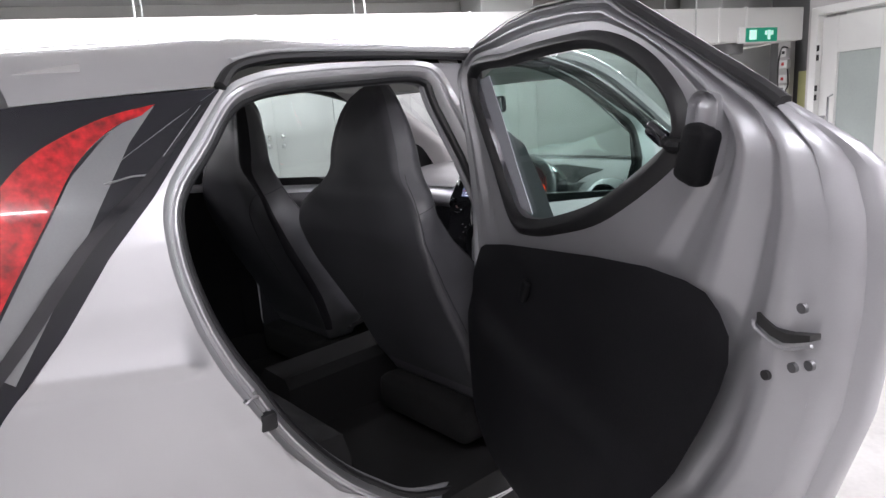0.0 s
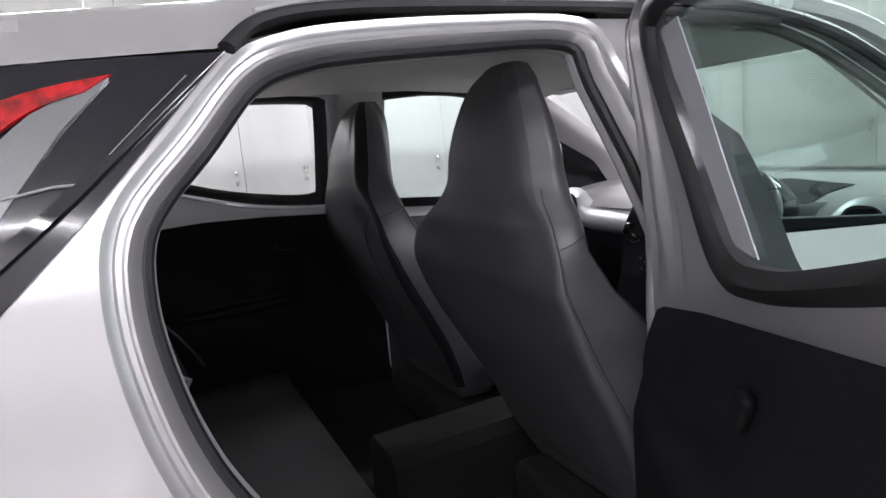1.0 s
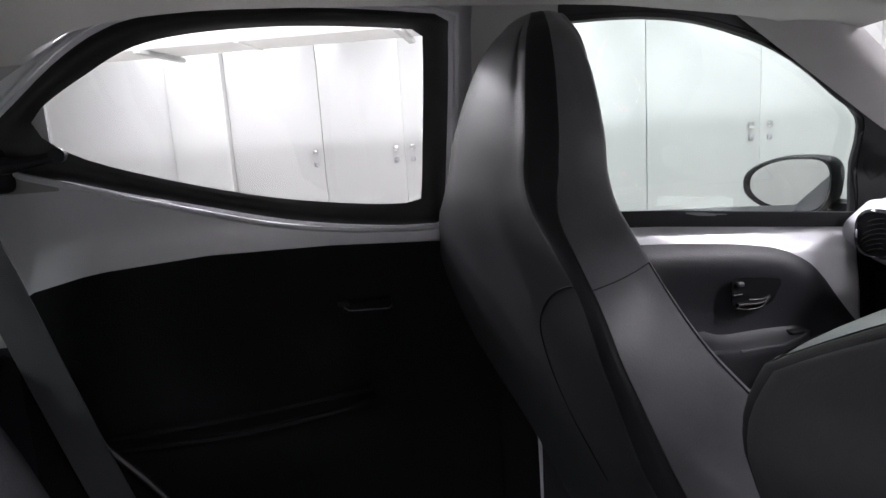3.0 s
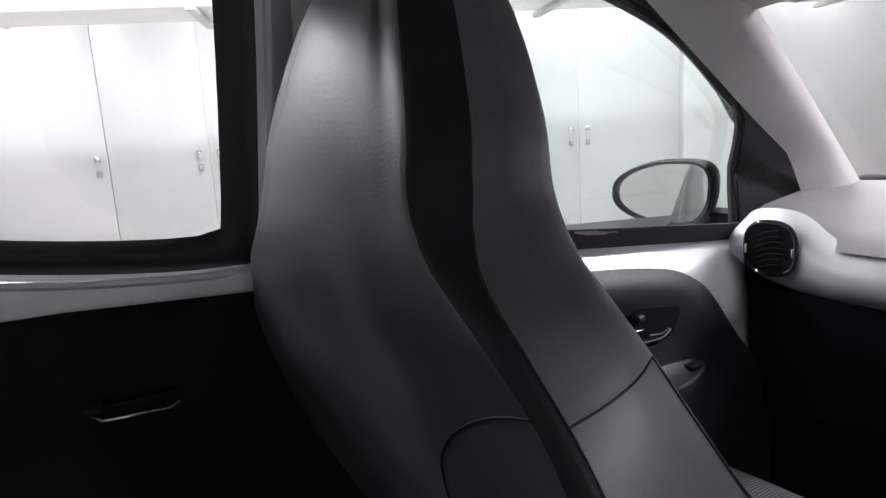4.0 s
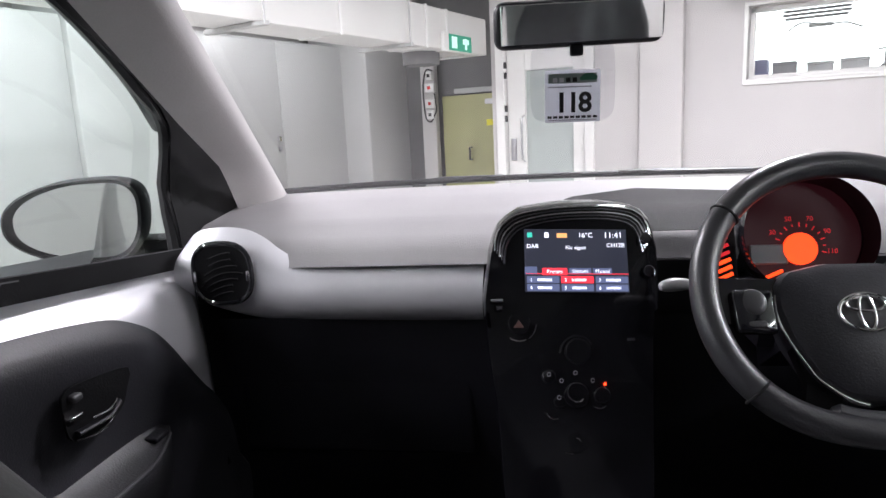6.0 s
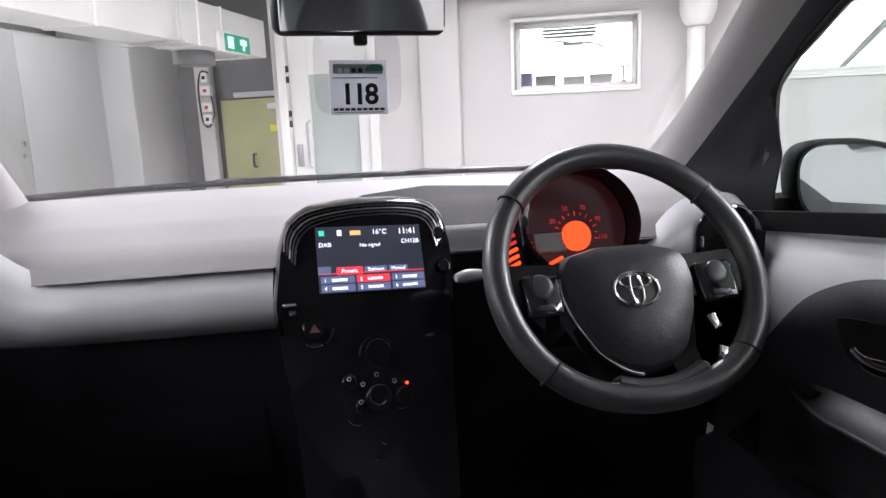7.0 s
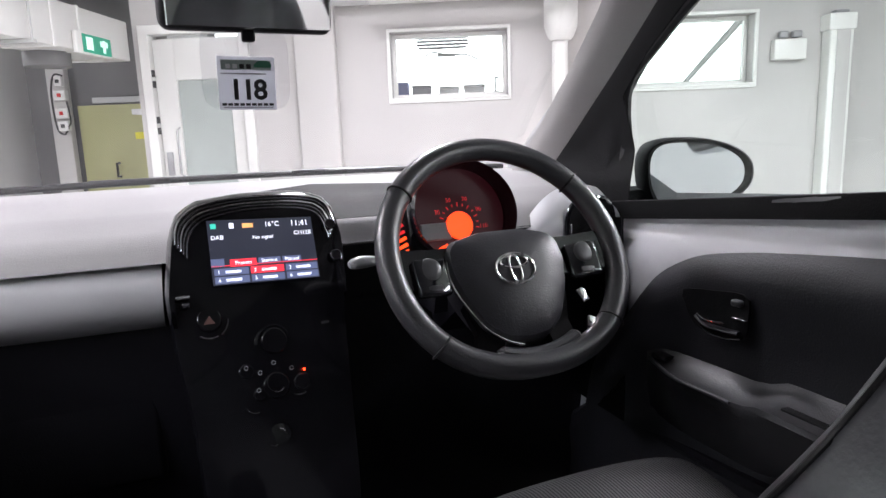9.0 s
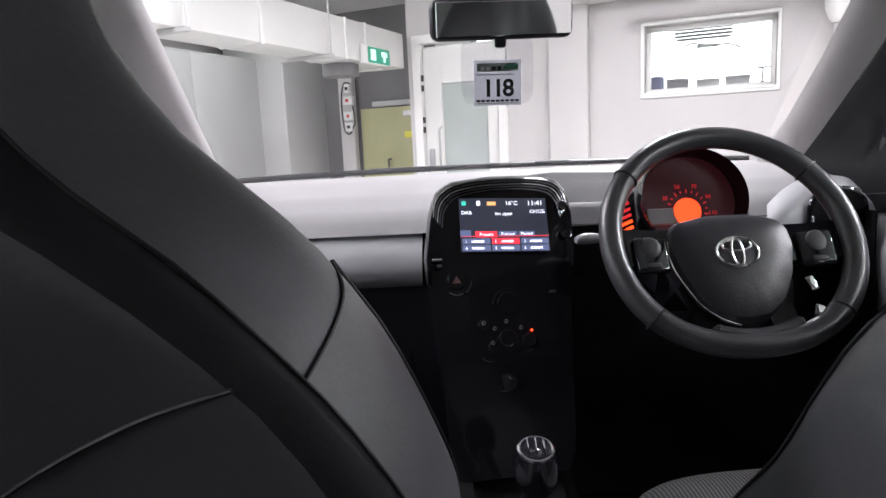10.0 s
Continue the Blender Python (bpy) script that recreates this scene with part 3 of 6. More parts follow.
def inner(s, off=0.0):
    return lambda y, z, k=0: Vector((s * (XI(z) + off), y, z))


# door opening of the right rear door: lip and seal line
LIP0 = [(-0.09, 1.40), (-0.30, 1.402), (-0.48, 1.39), (-0.57, 1.375), (-0.64, 1.345), (-0.715, 1.265), (-0.795, 1.175), (-0.813, 1.08), (-0.80, 0.97), (-0.77, 0.87), (-0.725, 0.78), (-0.66, 0.66), (-0.55, 0.52), (-0.43, 0.41), (-0.28, 0.31), (0.0, 0.25), (0.06, 0.33), (0.065, 0.7), (0.045, 0.94), (-0.02, 1.17), (-0.065, 1.33)]
LIP = [(p.x, p.y) for p in smooth_path([(a, b, 0) for a, b in LIP0], 4, True)]
OC = (-0.36, 0.95)


def shrink(loop, d, c=OC):
    out = []
    for y, z in loop:
        r = math.hypot(y - c[0], z - c[1])
        out.append((c[0] + (y - c[0]) * (r - d) / r, c[1] + (z - c[1]) * (r - d) / r))
    return out


def flange(s):
    prof = [(0.0, 0.0), (0.003, -0.002), (0.007, -0.006), (0.012, -0.008), (0.015, -0.016), (0.021, -0.018), (0.024, -0.013), (0.027, -0.013), (0.030, -0.017), (0.036, -0.028), (0.040, -0.038), (0.042, -0.043), (0.043, -0.06)]
    rows = []
    for d, off in prof:
        lp = radial(shrink(LIP, d), OC, 200)
        rows.append([outer(s, off)(y, z) for y, z in lp])
    return loft(rows, caps=False)


part("door_aperture", flange(1), PAINT, car, "silver door aperture flange with stepped ribs", 40)
lp = [outer(1, -0.052)(y, z) for y, z in radial(shrink(LIP, 0.043), OC, 160)]
part("door_seal", tube(lp, 0.011, 10, True), RUBBER, car, "black rubber door seal")
lp = [outer(1, -0.072)(y, z) for y, z in radial(shrink(LIP, 0.044), OC, 160)]
part("seal_trim", tube(lp, 0.012, 8, True), GREYP, car, "grey trim edge inside the seal")
# dark strip under the roof edge
strip = [outer(1, 0.002)(y, z) for y, z in ((-0.645, 1.352), (-0.60, 1.388), (-0.52, 1.407), (-0.40, 1.415), (-0.2, 1.419), (0.05, 1.417), (0.35, 1.395))]
part("roof_strip", tube(smooth_path(strip), 0.013, 8, squash=0.8), RUBBER, car, "black strip along the roof edge")
strip = [outer(1, 0.004)(y, z) for y, z in ((-0.60, 1.402), (-0.52, 1.421), (-0.40, 1.428), (-0.2, 1.431), (0.05, 1.43), (0.35, 1.41))]
part("drip_rail", tube(smooth_path(strip), 0.007, 8), PAINT, car)


def ruled(a, b, f, nu=24, nv=8, k0=0.0, k1=1.0, t=0.0):
    """A panel between two lines (2D), laid on a surface."""
    def at(pts, u):
        d = [0]
        for p, q in zip(pts, pts[1:]):
            d.append(d[-1] + math.hypot(q[0] - p[0], q[1] - p[1]))
        v = u * d[-1]
        return float(np.interp(v, d, [p[0] for p in pts])), float(np.interp(v, d, [p[1] for p in pts]))
    def g(u, v):
        p, q = at(a, u), at(b, u)
        k = k0 + (k1 - k0) * v
        return f(p[0] + (q[0] - p[0]) * k, p[1] + (q[1] - p[1]) * k)
    return sheet(g, nu, nv, t)


# rear quarter: painted panel, black pillar panel, tail lamp
EDGE = [(p.x, p.y) for p in smooth_path([(a, b, 0) for a, b in LIP0[4:14]], 4)]
PILLAR = [(-0.648, 1.348), (-0.726, 1.266), (-0.812, 1.174), (-0.90, 1.09), (-0.99, 0.98), (-1.08, 0.89), (-1.16, 0.78), (-1.22, 0.70), (-1.30, 0.62)]


def crease(y, z, k=0):
    # a soft shoulder that runs back from the opening
    line = 0.883 + (-0.77 - y) * 0.155
    d = z - line
    bulge = 0.009 * math.exp(-d / 0.05) if d > 0 else 0.009 + 0.33 * max(d, -0.026) - 0.02 * min(0, d + 0.026)
    e = float(np.interp(z, [0.42, 0.52, 0.66, 0.72, 0.78, 0.87], [-0.43, -0.55, -0.66, -0.70, -0.725, -0.77]))
    w = min(1, max(0, (e - 0.008 - y) / 0.05))
    w = w * w * (3 - 2 * w)
    return Vector(((XO(z) + bulge * w) * taper(y), y, z))


part("quarter_panel", ruled(EDGE, PILLAR, crease, 120, 60), PAINT, car, "silver rear quarter panel with a shoulder crease")
part("rear_bumper", ruled([(-0.42, 0.43), (-0.55, 0.52), (-0.66, 0.66), (-0.70, 0.72)], [(-0.50, 0.22), (-0.95, 0.22), (-1.25, 0.25), (-1.42, 0.60)], outer(1), 20, 10), PAINT, car)
ROOFL = [(-0.655, 1.348), (-0.74, 1.345), (-0.86, 1.337), (-1.0, 1.325), (-1.12, 1.31), (-1.2, 1.26), (-1.3, 1.1), (-1.36, 0.9), (-1.40, 0.70)]
part("pillar_panel", ruled(PILLAR, ROOFL, outer(1, 0.003), 40, 6, 0.0, 0.36), PILLARB, car, "gloss black pillar panel")
part("pillar_fin", ruled(PILLAR, ROOFL, outer(1, 0.012), 30, 2, 0.10, 0.16, 0.004), GLOSS, car)
part("lamp_surround", ruled(PILLAR, ROOFL, outer(1, 0.0), 40, 6, 0.36, 1.0), PILLARB, car, "dark upper lamp surround")
LB, LT = [(-0.80, 1.306), (-0.855, 1.285), (-0.92, 1.232), (-0.98, 1.15), (-1.05, 1.05), (-1.13, 0.92)], [(-0.772, 1.324), (-0.86, 1.305), (-0.96, 1.262), (-1.02, 1.215), (-1.09, 1.13), (-1.17, 1.02)]
LB, LT = [[(p.x, p.y) for p in smooth_path([(a, b, 0) for a, b in q], 6)] for q in (LB, LT)]
part("tail_lamp", ruled(LB, LT, outer(1, 0.008), 60, 8, 0.0, 1.0, 0.006), RED, car, "red translucent tail lamp lens")
part("lamp_stripe", ruled([(-0.775, 1.320), (-0.83, 1.262), (-0.90, 1.165), (-0.97, 1.06), (-1.06, 0.93)], [(-0.782, 1.322), (-0.856, 1.282), (-0.93, 1.215), (-1.0, 1.115), (-1.10, 0.965)], outer(1, 0.005), 30, 3, 0.0, 1.0, 0.004), LAMPGREY, car, "pale grey lamp stripe")
# thin chrome line paints the highlight on the black panel
part("pillar_edge", tube([outer(1, 0.013)(y, z) for y, z in ((-0.696, 1.319), (-0.743, 1.276), (-0.785, 1.236))], 0.0010, 6), CHROME, car, "highlight along the pillar fin, set in chrome")
part("panel_gap", tube([outer(1, 0.005)(y, z) for y, z in ((-0.805, 1.208), (-0.84, 1.208), (-0.885, 1.20))], 0.0018, 6), STEEL, car)
# left quarter and sides, seen only from within and from above
part("body_side", ring([(-0.05, 1.435), (-0.5, 1.45), (-0.78, 1.44), (-0.98, 1.37), (-1.2, 1.26), (-1.40, 0.70), (-1.38, 0.45), (-0.6, 0.40), (-0.05, 0.40)], [(-0.13, 1.42), (-0.45, 1.44), (-0.74, 1.43), (-0.92, 1.345), (-1.0, 1.24), (-0.92, 1.14), (-0.75, 1.09), (-0.46, 1.02), (-0.15, 1.0)], outer(-1), (-0.5, 1.22), 80, 6), PAINT, car)
part("rear_bumper", ruled([(-0.42, 0.43), (-0.55, 0.52), (-0.66, 0.66), (-0.70, 0.72)], [(-0.50, 0.22), (-0.95, 0.22), (-1.25, 0.25), (-1.42, 0.60)], outer(-1), 20, 10), PAINT, car)
part("striker", rbox(0.795, -0.692, 0.735, 0.03, 0.04, 0.036, 0.008, 2), RUBBER, car, "black door striker")
part("striker_loop", tube([(0.775, -0.735, 0.79), (0.812, -0.73, 0.792), (0.812, -0.71, 0.796), (0.775, -0.70, 0.797)], 0.005, 8), STEEL, car)


# roof
def roofline(y):
    return lut([-1.25, -1.0, -0.6, 0.0, 0.4, 0.66], [1.40, 1.45, 1.486, 1.492, 1.472, 1.43])(y)


def roof(u, v, y0=-0.985, y1=0.66, drop=0.0):
    y = y0 + (y1 - y0) * v
    a = (u * 2 - 1)
    ye = y + 0.15 * max(0, min(1, -a * 3))
    zt = roofline(y) - drop
    ze = lut([-1.25, -1.0, -0.8, -0.655, -0.61, -0.57, -0.52, -0.40, -0.2, 0.1, 0.4, 0.66], [1.30, 1.327, 1.343, 1.353, 1.39, 1.405, 1.416, 1.43, 1.434, 1.434, 1.41, 1.375])(ye if y < -0.2 else y)
    x = a * (XO(ze) * taper(y) - 0.0)
    return Vector((x, y, ze + (zt - ze) * (1 - abs(a) ** 4.2)))


part("roof", sheet(roof, 48, 120), PAINT, car, "silver roof skin")
part("tailgate_spoiler", sheet(lambda u, v: roof(u, v, -1.30, -0.997), 40, 10, 0.02), PAINT, car, "silver tailgate top edge")
part("tailgate_glass", sheet(lambda u, v: Vector(((u - 0.5) * 1.15, -1.18 - 0.22 * v, 1.33 - 0.43 * v)), 10, 6), TINT, car, "rear window glass")
part("tailgate_frame", tube([(-0.575, -1.40, 0.9), (-0.56, -1.18, 1.33), (0.56, -1.18, 1.33), (0.575, -1.40, 0.9)], 0.025, 8), PLASTIC, car)
part("tailgate_panel", sheet(lambda u, v: Vector(((u - 0.5) * 1.35 * (1 - 0.02 * v), -1.40 - 0.06 * math.sin(v * 3) + 0.06 * abs(2 * u - 1) ** 3, 0.9 - 0.62 * v)), 16, 8), PAINT, car)
part("rear_lamp_left", ruled(LB, LT, outer(-1, 0.008), 20, 6, 0.3, 1.0, 0.006), RED, car)


def liner(u, v):
    p = roof(0.04 + 0.92 * u, v, -1.02, 0.62, 0.046)
    a = abs(2 * u - 1)
    return Vector((p.x * 0.97, p.y, p.z - 0.014 - 0.012 * a ** 6))


part("pillar_backing", box(-0.668, -0.92, 1.30, 0.01, 0.24, 0.26), REARTRIM, car)
part("headliner", sheet(liner, 40, 40), LINER, car, "grey cloth headliner")

# lower body: sills, floor pan, nose, wheels
for s in (1, -1):
    part("sill", ruled([(-0.50, 0.14), (0.9, 0.14)], [(-0.50, 0.25 if s > 0 else 0.40), (0.9, 0.25 if s > 0 else 0.40)], outer(s), 12, 4), PAINT, car)
    part("inner_sill", box(s * 0.69, 0.1, 0.25 if s > 0 else 0.34, 0.12, 2.0, 0.16 if s > 0 else 0.24), CARPET, car, "black carpeted inner sill")
    part("wing", ruled([(0.86, 0.25), (1.65, 0.25)], [(0.86, 0.97), (1.2, 0.98), (1.6, 0.78)], outer(s), 16, 10), PAINT, car)
part("floor_pan", box(0, -0.1, 0.27, 1.3, 2.5, 0.06), CARPET, car, "black carpeted cabin floor")
part("bonnet", sheet(lambda u, v: Vector(((u - 0.5) * 1.44 * (1 - 0.18 * v ** 2), 1.22 + 0.45 * v + 0.06 * (1 - (2 * u - 1) ** 2), 1.0 - 0.24 * v ** 1.6 - 0.05 * abs(2 * u - 1) ** 3)), 16, 12), PAINT, car)
part("front_bumper", sheet(lambda u, v: Vector(((u - 0.5) * 1.30 * (1 + 0.03 * v), 1.66 + 0.12 * (1 - (2 * u - 1) ** 2) + 0.02 * v, 0.77 - 0.52 * v)), 16, 8), PAINT, car)
for x in (-0.68, 0.68):
    for y in (1.12, -1.12):
        w = part("wheel", tube([(x - 0.08, y, FLOOR + 0.28), (x + 0.08, y, FLOOR + 0.28)], 0.28, 32), RUBBER, car, "black tyre")
        part("wheel_rim", disc((x + math.copysign(0.07, x), y, FLOOR + 0.28), (1, 0, 0), 0.19, 0.03, 24), STEEL, w)


# ---- doors seen from inside ----
def front_door(s):
    """Inner side of a front door, with its window; s = -1 for the passenger's."""
    f = inner(s)

    def sh(loop, lo=0.03):
        return [(max(y, lo if s > 0 else -1) - (0.045 * min(1, max(0, (y - 0.2) / 0.3)) * min(1, max(0, (z - 0.95) / 0.1)) if s > 0 else 0), z) for y, z in loop]
    def roll_in(y, z, k=0):
        q = min(1, max(0, (1.0 - 0.06 * y - z) / 0.058))
        return Vector((s * (XI(z) + 0.004 - 0.042 * (1 - (1 - q) ** 1.6)), y, z))
    GL = [(0.0, 1.035), (0.26, 1.018), (0.84, 0.965), (0.86, 1.17), (0.74, 1.257), (0.54, 1.345), (0.35, 1.395), (0.18, 1.41), (0.0, 1.405)]
    GL = sh(GL, 0.06)
    OUT = [(-0.05, 0.40), (0.85, 0.40), (0.95, 0.9), (1.14, 0.97), (1.08, 1.06), (0.95, 1.14), (0.84, 1.21), (0.70, 1.27), (0.53, 1.36), (0.34, 1.415), (0.15, 1.43), (-0.05, 1.425)]
    d = part("front_door", ring(sh(OUT), sh([(0.0, 1.03), (0.26, 1.008), (0.78, 0.955), (0.80, 1.175), (0.70, 1.257), (0.53, 1.348), (0.34, 1.4), (0.18, 1.413), (0.0, 1.41)], 0.055), roll_in, (0.4, 1.15), 96, 24), TRIM, car, "silver grey upper door trim")
    g = part("door_glass", patch(GL, inner(s, 0.02), (0.4, 1.17), 64, 3), TINT, d, "clear side window")
    g.visible_shadow = False
    GF = [(0.0, 1.40), (0.18, 1.408), (0.34, 1.393), (0.525, 1.342), (0.695, 1.252), (0.79, 1.175), (0.768, 0.975)]
    GF = sh(GF, 0.05)
    part("window_seal", tube([f(y, z) for y, z in smooth_path([(a, b, 0) for a, b in GF], 5) and [(p.x, p.y) for p in smooth_path([(a, b, 0) for a, b in GF], 5)]], 0.011, 8), RUBBER, d, "black rubber window channel")
    part("frame_trim", ruled(sh([(0.0, 1.402), (0.18, 1.41), (0.34, 1.396), (0.525, 1.345), (0.695, 1.255), (0.79, 1.178)]), sh([(0.0, 1.43), (0.18, 1.438), (0.36, 1.425), (0.57, 1.378), (0.78, 1.29), (0.94, 1.20)]), inner(s, -0.003), 30, 3, 0, 1, 0.006), RUBBER, d, "black inner window frame")
    part("belt_seal", ruled(sh([(-0.02, 1.056), (0.26, 1.034), (0.80, 0.98)]), sh([(-0.02, 1.026), (0.26, 1.004), (0.80, 0.948)]), inner(s, -0.006), 20, 3, 0, 1, 0.012), CARDM, d, "black belt line seal")
    part("belt_lip", ruled(sh([(-0.02, 1.058), (0.26, 1.036), (0.80, 0.982)]), sh([(-0.02, 1.046), (0.26, 1.024), (0.80, 0.970)]), inner(s, -0.010), 20, 2, 0, 1, 0.008), BUTTON, d, "grey wiper lip of the belt line seal")
    part("sail_panel", patch(sh([(0.765, 0.96), (0.785, 1.18), (0.80, 1.20), (0.95, 1.16), (1.10, 1.08), (1.14, 0.98), (0.9, 0.955)]), inner(s, -0.004), (0.80 if s > 0 else 0.82, 1.04), 40, 2, 0.008), CARDM, d, "black mirror sail panel")
    INS = [(-0.05, 0.98), (0.1, 0.976), (0.24, 0.966), (0.36, 0.953), (0.43, 0.943), (0.50, 0.929), (0.55, 0.909), (0.595, 0.882), (0.63, 0.847), (0.66, 0.81), (0.705, 0.757), (0.755, 0.70), (0.79, 0.58)]
    INS = [(p.x - s * 0.012, p.y + 0.005 - s * 0.004) for p in smooth_path([(y, z, 0) for y, z in INS], 5)]
    brow = lut([p[0] for p in INS], [p[1] for p in INS])
    INS = sh(INS + [(0.88, 0.50), (0.88, 0.405), (-0.05, 0.405)])

    def swell(y, z):
        """How far the card stands in from the door: a brow under its upper edge, then an undercut."""
        d = max(0, brow(y) - z)
        a, b = min(1, d / 0.042), min(1, max(0, (d - 0.04) / 0.10))
        return 0.041 + 0.019 * (1 - (1 - a) ** 2) - 0.014 * b * b * (3 - 2 * b)

    def dish(y, z):
        return Vector((s * (XI(z) - swell(y, z)), y, z))
    part("door_card", patch(INS, dish, (0.35, 0.70), 120, 22), CARDLIT, d, "black moulded door card")
    # dark patch over the trim imitates the shaded gap before the dash
    front = [(0.678, 0.965), (0.668, 0.89), (0.652, 0.82), (0.652, 0.60)] if s > 0 else [(0.722, 0.958), (0.728, 0.89), (0.736, 0.83), (0.75, 0.60)]
    part("door_gap_shade", ruled(front, [(0.86, z) for y, z in front], lambda y, z, k=0: Vector((s * (XI(z) - 0.045), y, z)), 16, 4, 0, 1, 0.003), CARDM, d, "dark patch for the shaded gap ahead of the door trim")
    # handle in its cup
    hx = XI(0.85) - 0.0620
    bz = [(0.382, 0.893), (0.44, 0.889), (0.499, 0.878), (0.492, 0.855), (0.474, 0.832), (0.425, 0.823), (0.384, 0.833), (0.377, 0.86)]
    bz = [(p.x, p.y) for p in smooth_path([(y, z, 0) for y, z in bz], 5, True)]
    part("handle_cup", patch(bz, lambda y, z: Vector((s * hx, y, z)), (0.437, 0.858), 40, 4, 0.003), CARDM, d, "dull black handle cup")
    for lever in (((0.471, 0.846, 0.0), (0.446, 0.831, 0.008), (0.412, 0.829, 0.010), (0.384, 0.834, 0.006)), ((0.470, 0.848, 0.0), (0.443, 0.846, 0.010), (0.412, 0.849, 0.008))):
        part("door_handle", tube(smooth_path([(s * (hx - 0.002 - o), y, z) for y, z, o in lever], 6), 0.0016, 8), CHROME, d, "chrome inner door handle")
    part("handle_grip", tube(smooth_path([(s * (hx - 0.004), 0.468, 0.846), (s * (hx - 0.008), 0.44, 0.838), (s * (hx - 0.006), 0.388, 0.840)], 5), 0.0058, 8, squash=0.6), PLASTIC, d)
    part("lock_knob", rbox(s * (hx - 0.006), 0.393, 0.882, 0.012, 0.016, 0.009, 0.003), BUTTON, d, "grey lock tab")
    part("lock_tab", rbox(s * (hx - 0.005), 0.388, 0.861, 0.010, 0.022, 0.003, 0.001), CHROME, d)
    # armrest: a narrow grip shelf, its lit edge painted as a paler lip, then a wider part with a pocket
    rows, lip = [], []
    for k in range(25):
        q = k / 24
        y = 0.60 * q
        step = 1 / (1 + math.exp((y - 0.345) / 0.006))
        zt = 0.765 + 0.014 * step - 0.012 * max(0, q - 0.5)
        w = (0.052 + 0.012 * step) * min(1, (1 - q) / 0.2 + 0.02) ** 0.7
        x0 = XI(zt) - 0.042
        rows.append([Vector((s * a, y, b)) for a, b in ((x0, zt + 0.014), (x0 - w * 0.25, zt), (x0 - w * 0.8, zt - 0.010), (x0 - w * 0.95, zt - 0.011), (x0 - w, zt - 0.018), (x0 - w * 0.95, zt - 0.035), (x0 - w * 0.55, zt - 0.085), (x0, zt - 0.13))])
        if 0.36 < y < 0.58:
            lip.append((s * (x0 - w * 0.97), y, zt - 0.0125))
    part("armrest", loft(rows), ARM, d, "dark grey grained armrest shelf")
    part("armrest_lip", tube(lip, 0.003, 8), BUTTON, d, "grey lip of the grip, its lit edge in the colour")
    part("armrest_pocket", rbox(s * (XI(0.76) - 0.070), 0.20, 0.7705, 0.036, 0.20, 0.006, 0.0025, 2), CARDM, d, "black pocket in the armrest")
    part("window_switch", rbox(s * (XI(0.72) - 0.058), 0.545, 0.758, 0.020, 0.035, 0.008, 0.003), PLASTIC, d, "black window switch")
    part("pocket_lip", tube(smooth_path([(s * (XI(0.6) - 0.03), 0.02, 0.66), (s * (XI(0.6) - 0.045), 0.3, 0.63), (s * (XI(0.6) - 0.03), 0.68, 0.60)]), 0.012, 8), PLASTIC, d)
    # outer skin of the door and outside mirror
    part("door_skin", ruled([(0.06, 0.40), (0.86, 0.40)], [(0.02, 1.04), (0.86, 0.985)], outer(s), 16, 10), PAINT, d, "silver outer door skin")
    part("window_frame_outer", tube(smooth_path([inner(s, 0.035)(y, z) for y, z in sh(((0.0, 1.04), (-0.01, 1.40), (0.18, 1.425), (0.35, 1.41), (0.545, 1.362), (0.725, 1.27), (0.83, 1.19)))], 5), 0.012, 8), RUBBER, d)
    return d


for s in (-1, 1):
    d = front_door(s)
    if s > 0:
        part("pillar_cover", ruled([(0.42, 1.372), (0.548, 1.308), (0.66, 1.242), (0.738, 1.178), (0.722, 1.06), (0.712, 0.96)], [(0.47, 1.405), (0.61, 1.32), (0.69, 1.262), (0.775, 1.205), (0.95, 1.085), (1.10, 0.98)], inner(s, -0.008), 30, 6, 0, 1, 0.004), CARDM, d, "black pillar cover")
    else:
        part("pillar_cover", ruled([(0.47, 1.352), (0.593, 1.297), (0.67, 1.262), (0.75, 1.218), (0.785, 1.186), (0.785, 1.08), (0.765, 0.96)], [(0.524, 1.350), (0.632, 1.303), (0.713, 1.266), (0.798, 1.222), (0.884, 1.168), (0.965, 1.107), (1.01, 0.96)], inner(s, -0.010), 30, 6, 0, 1, 0.004), CARDM, d, "black pillar cover")


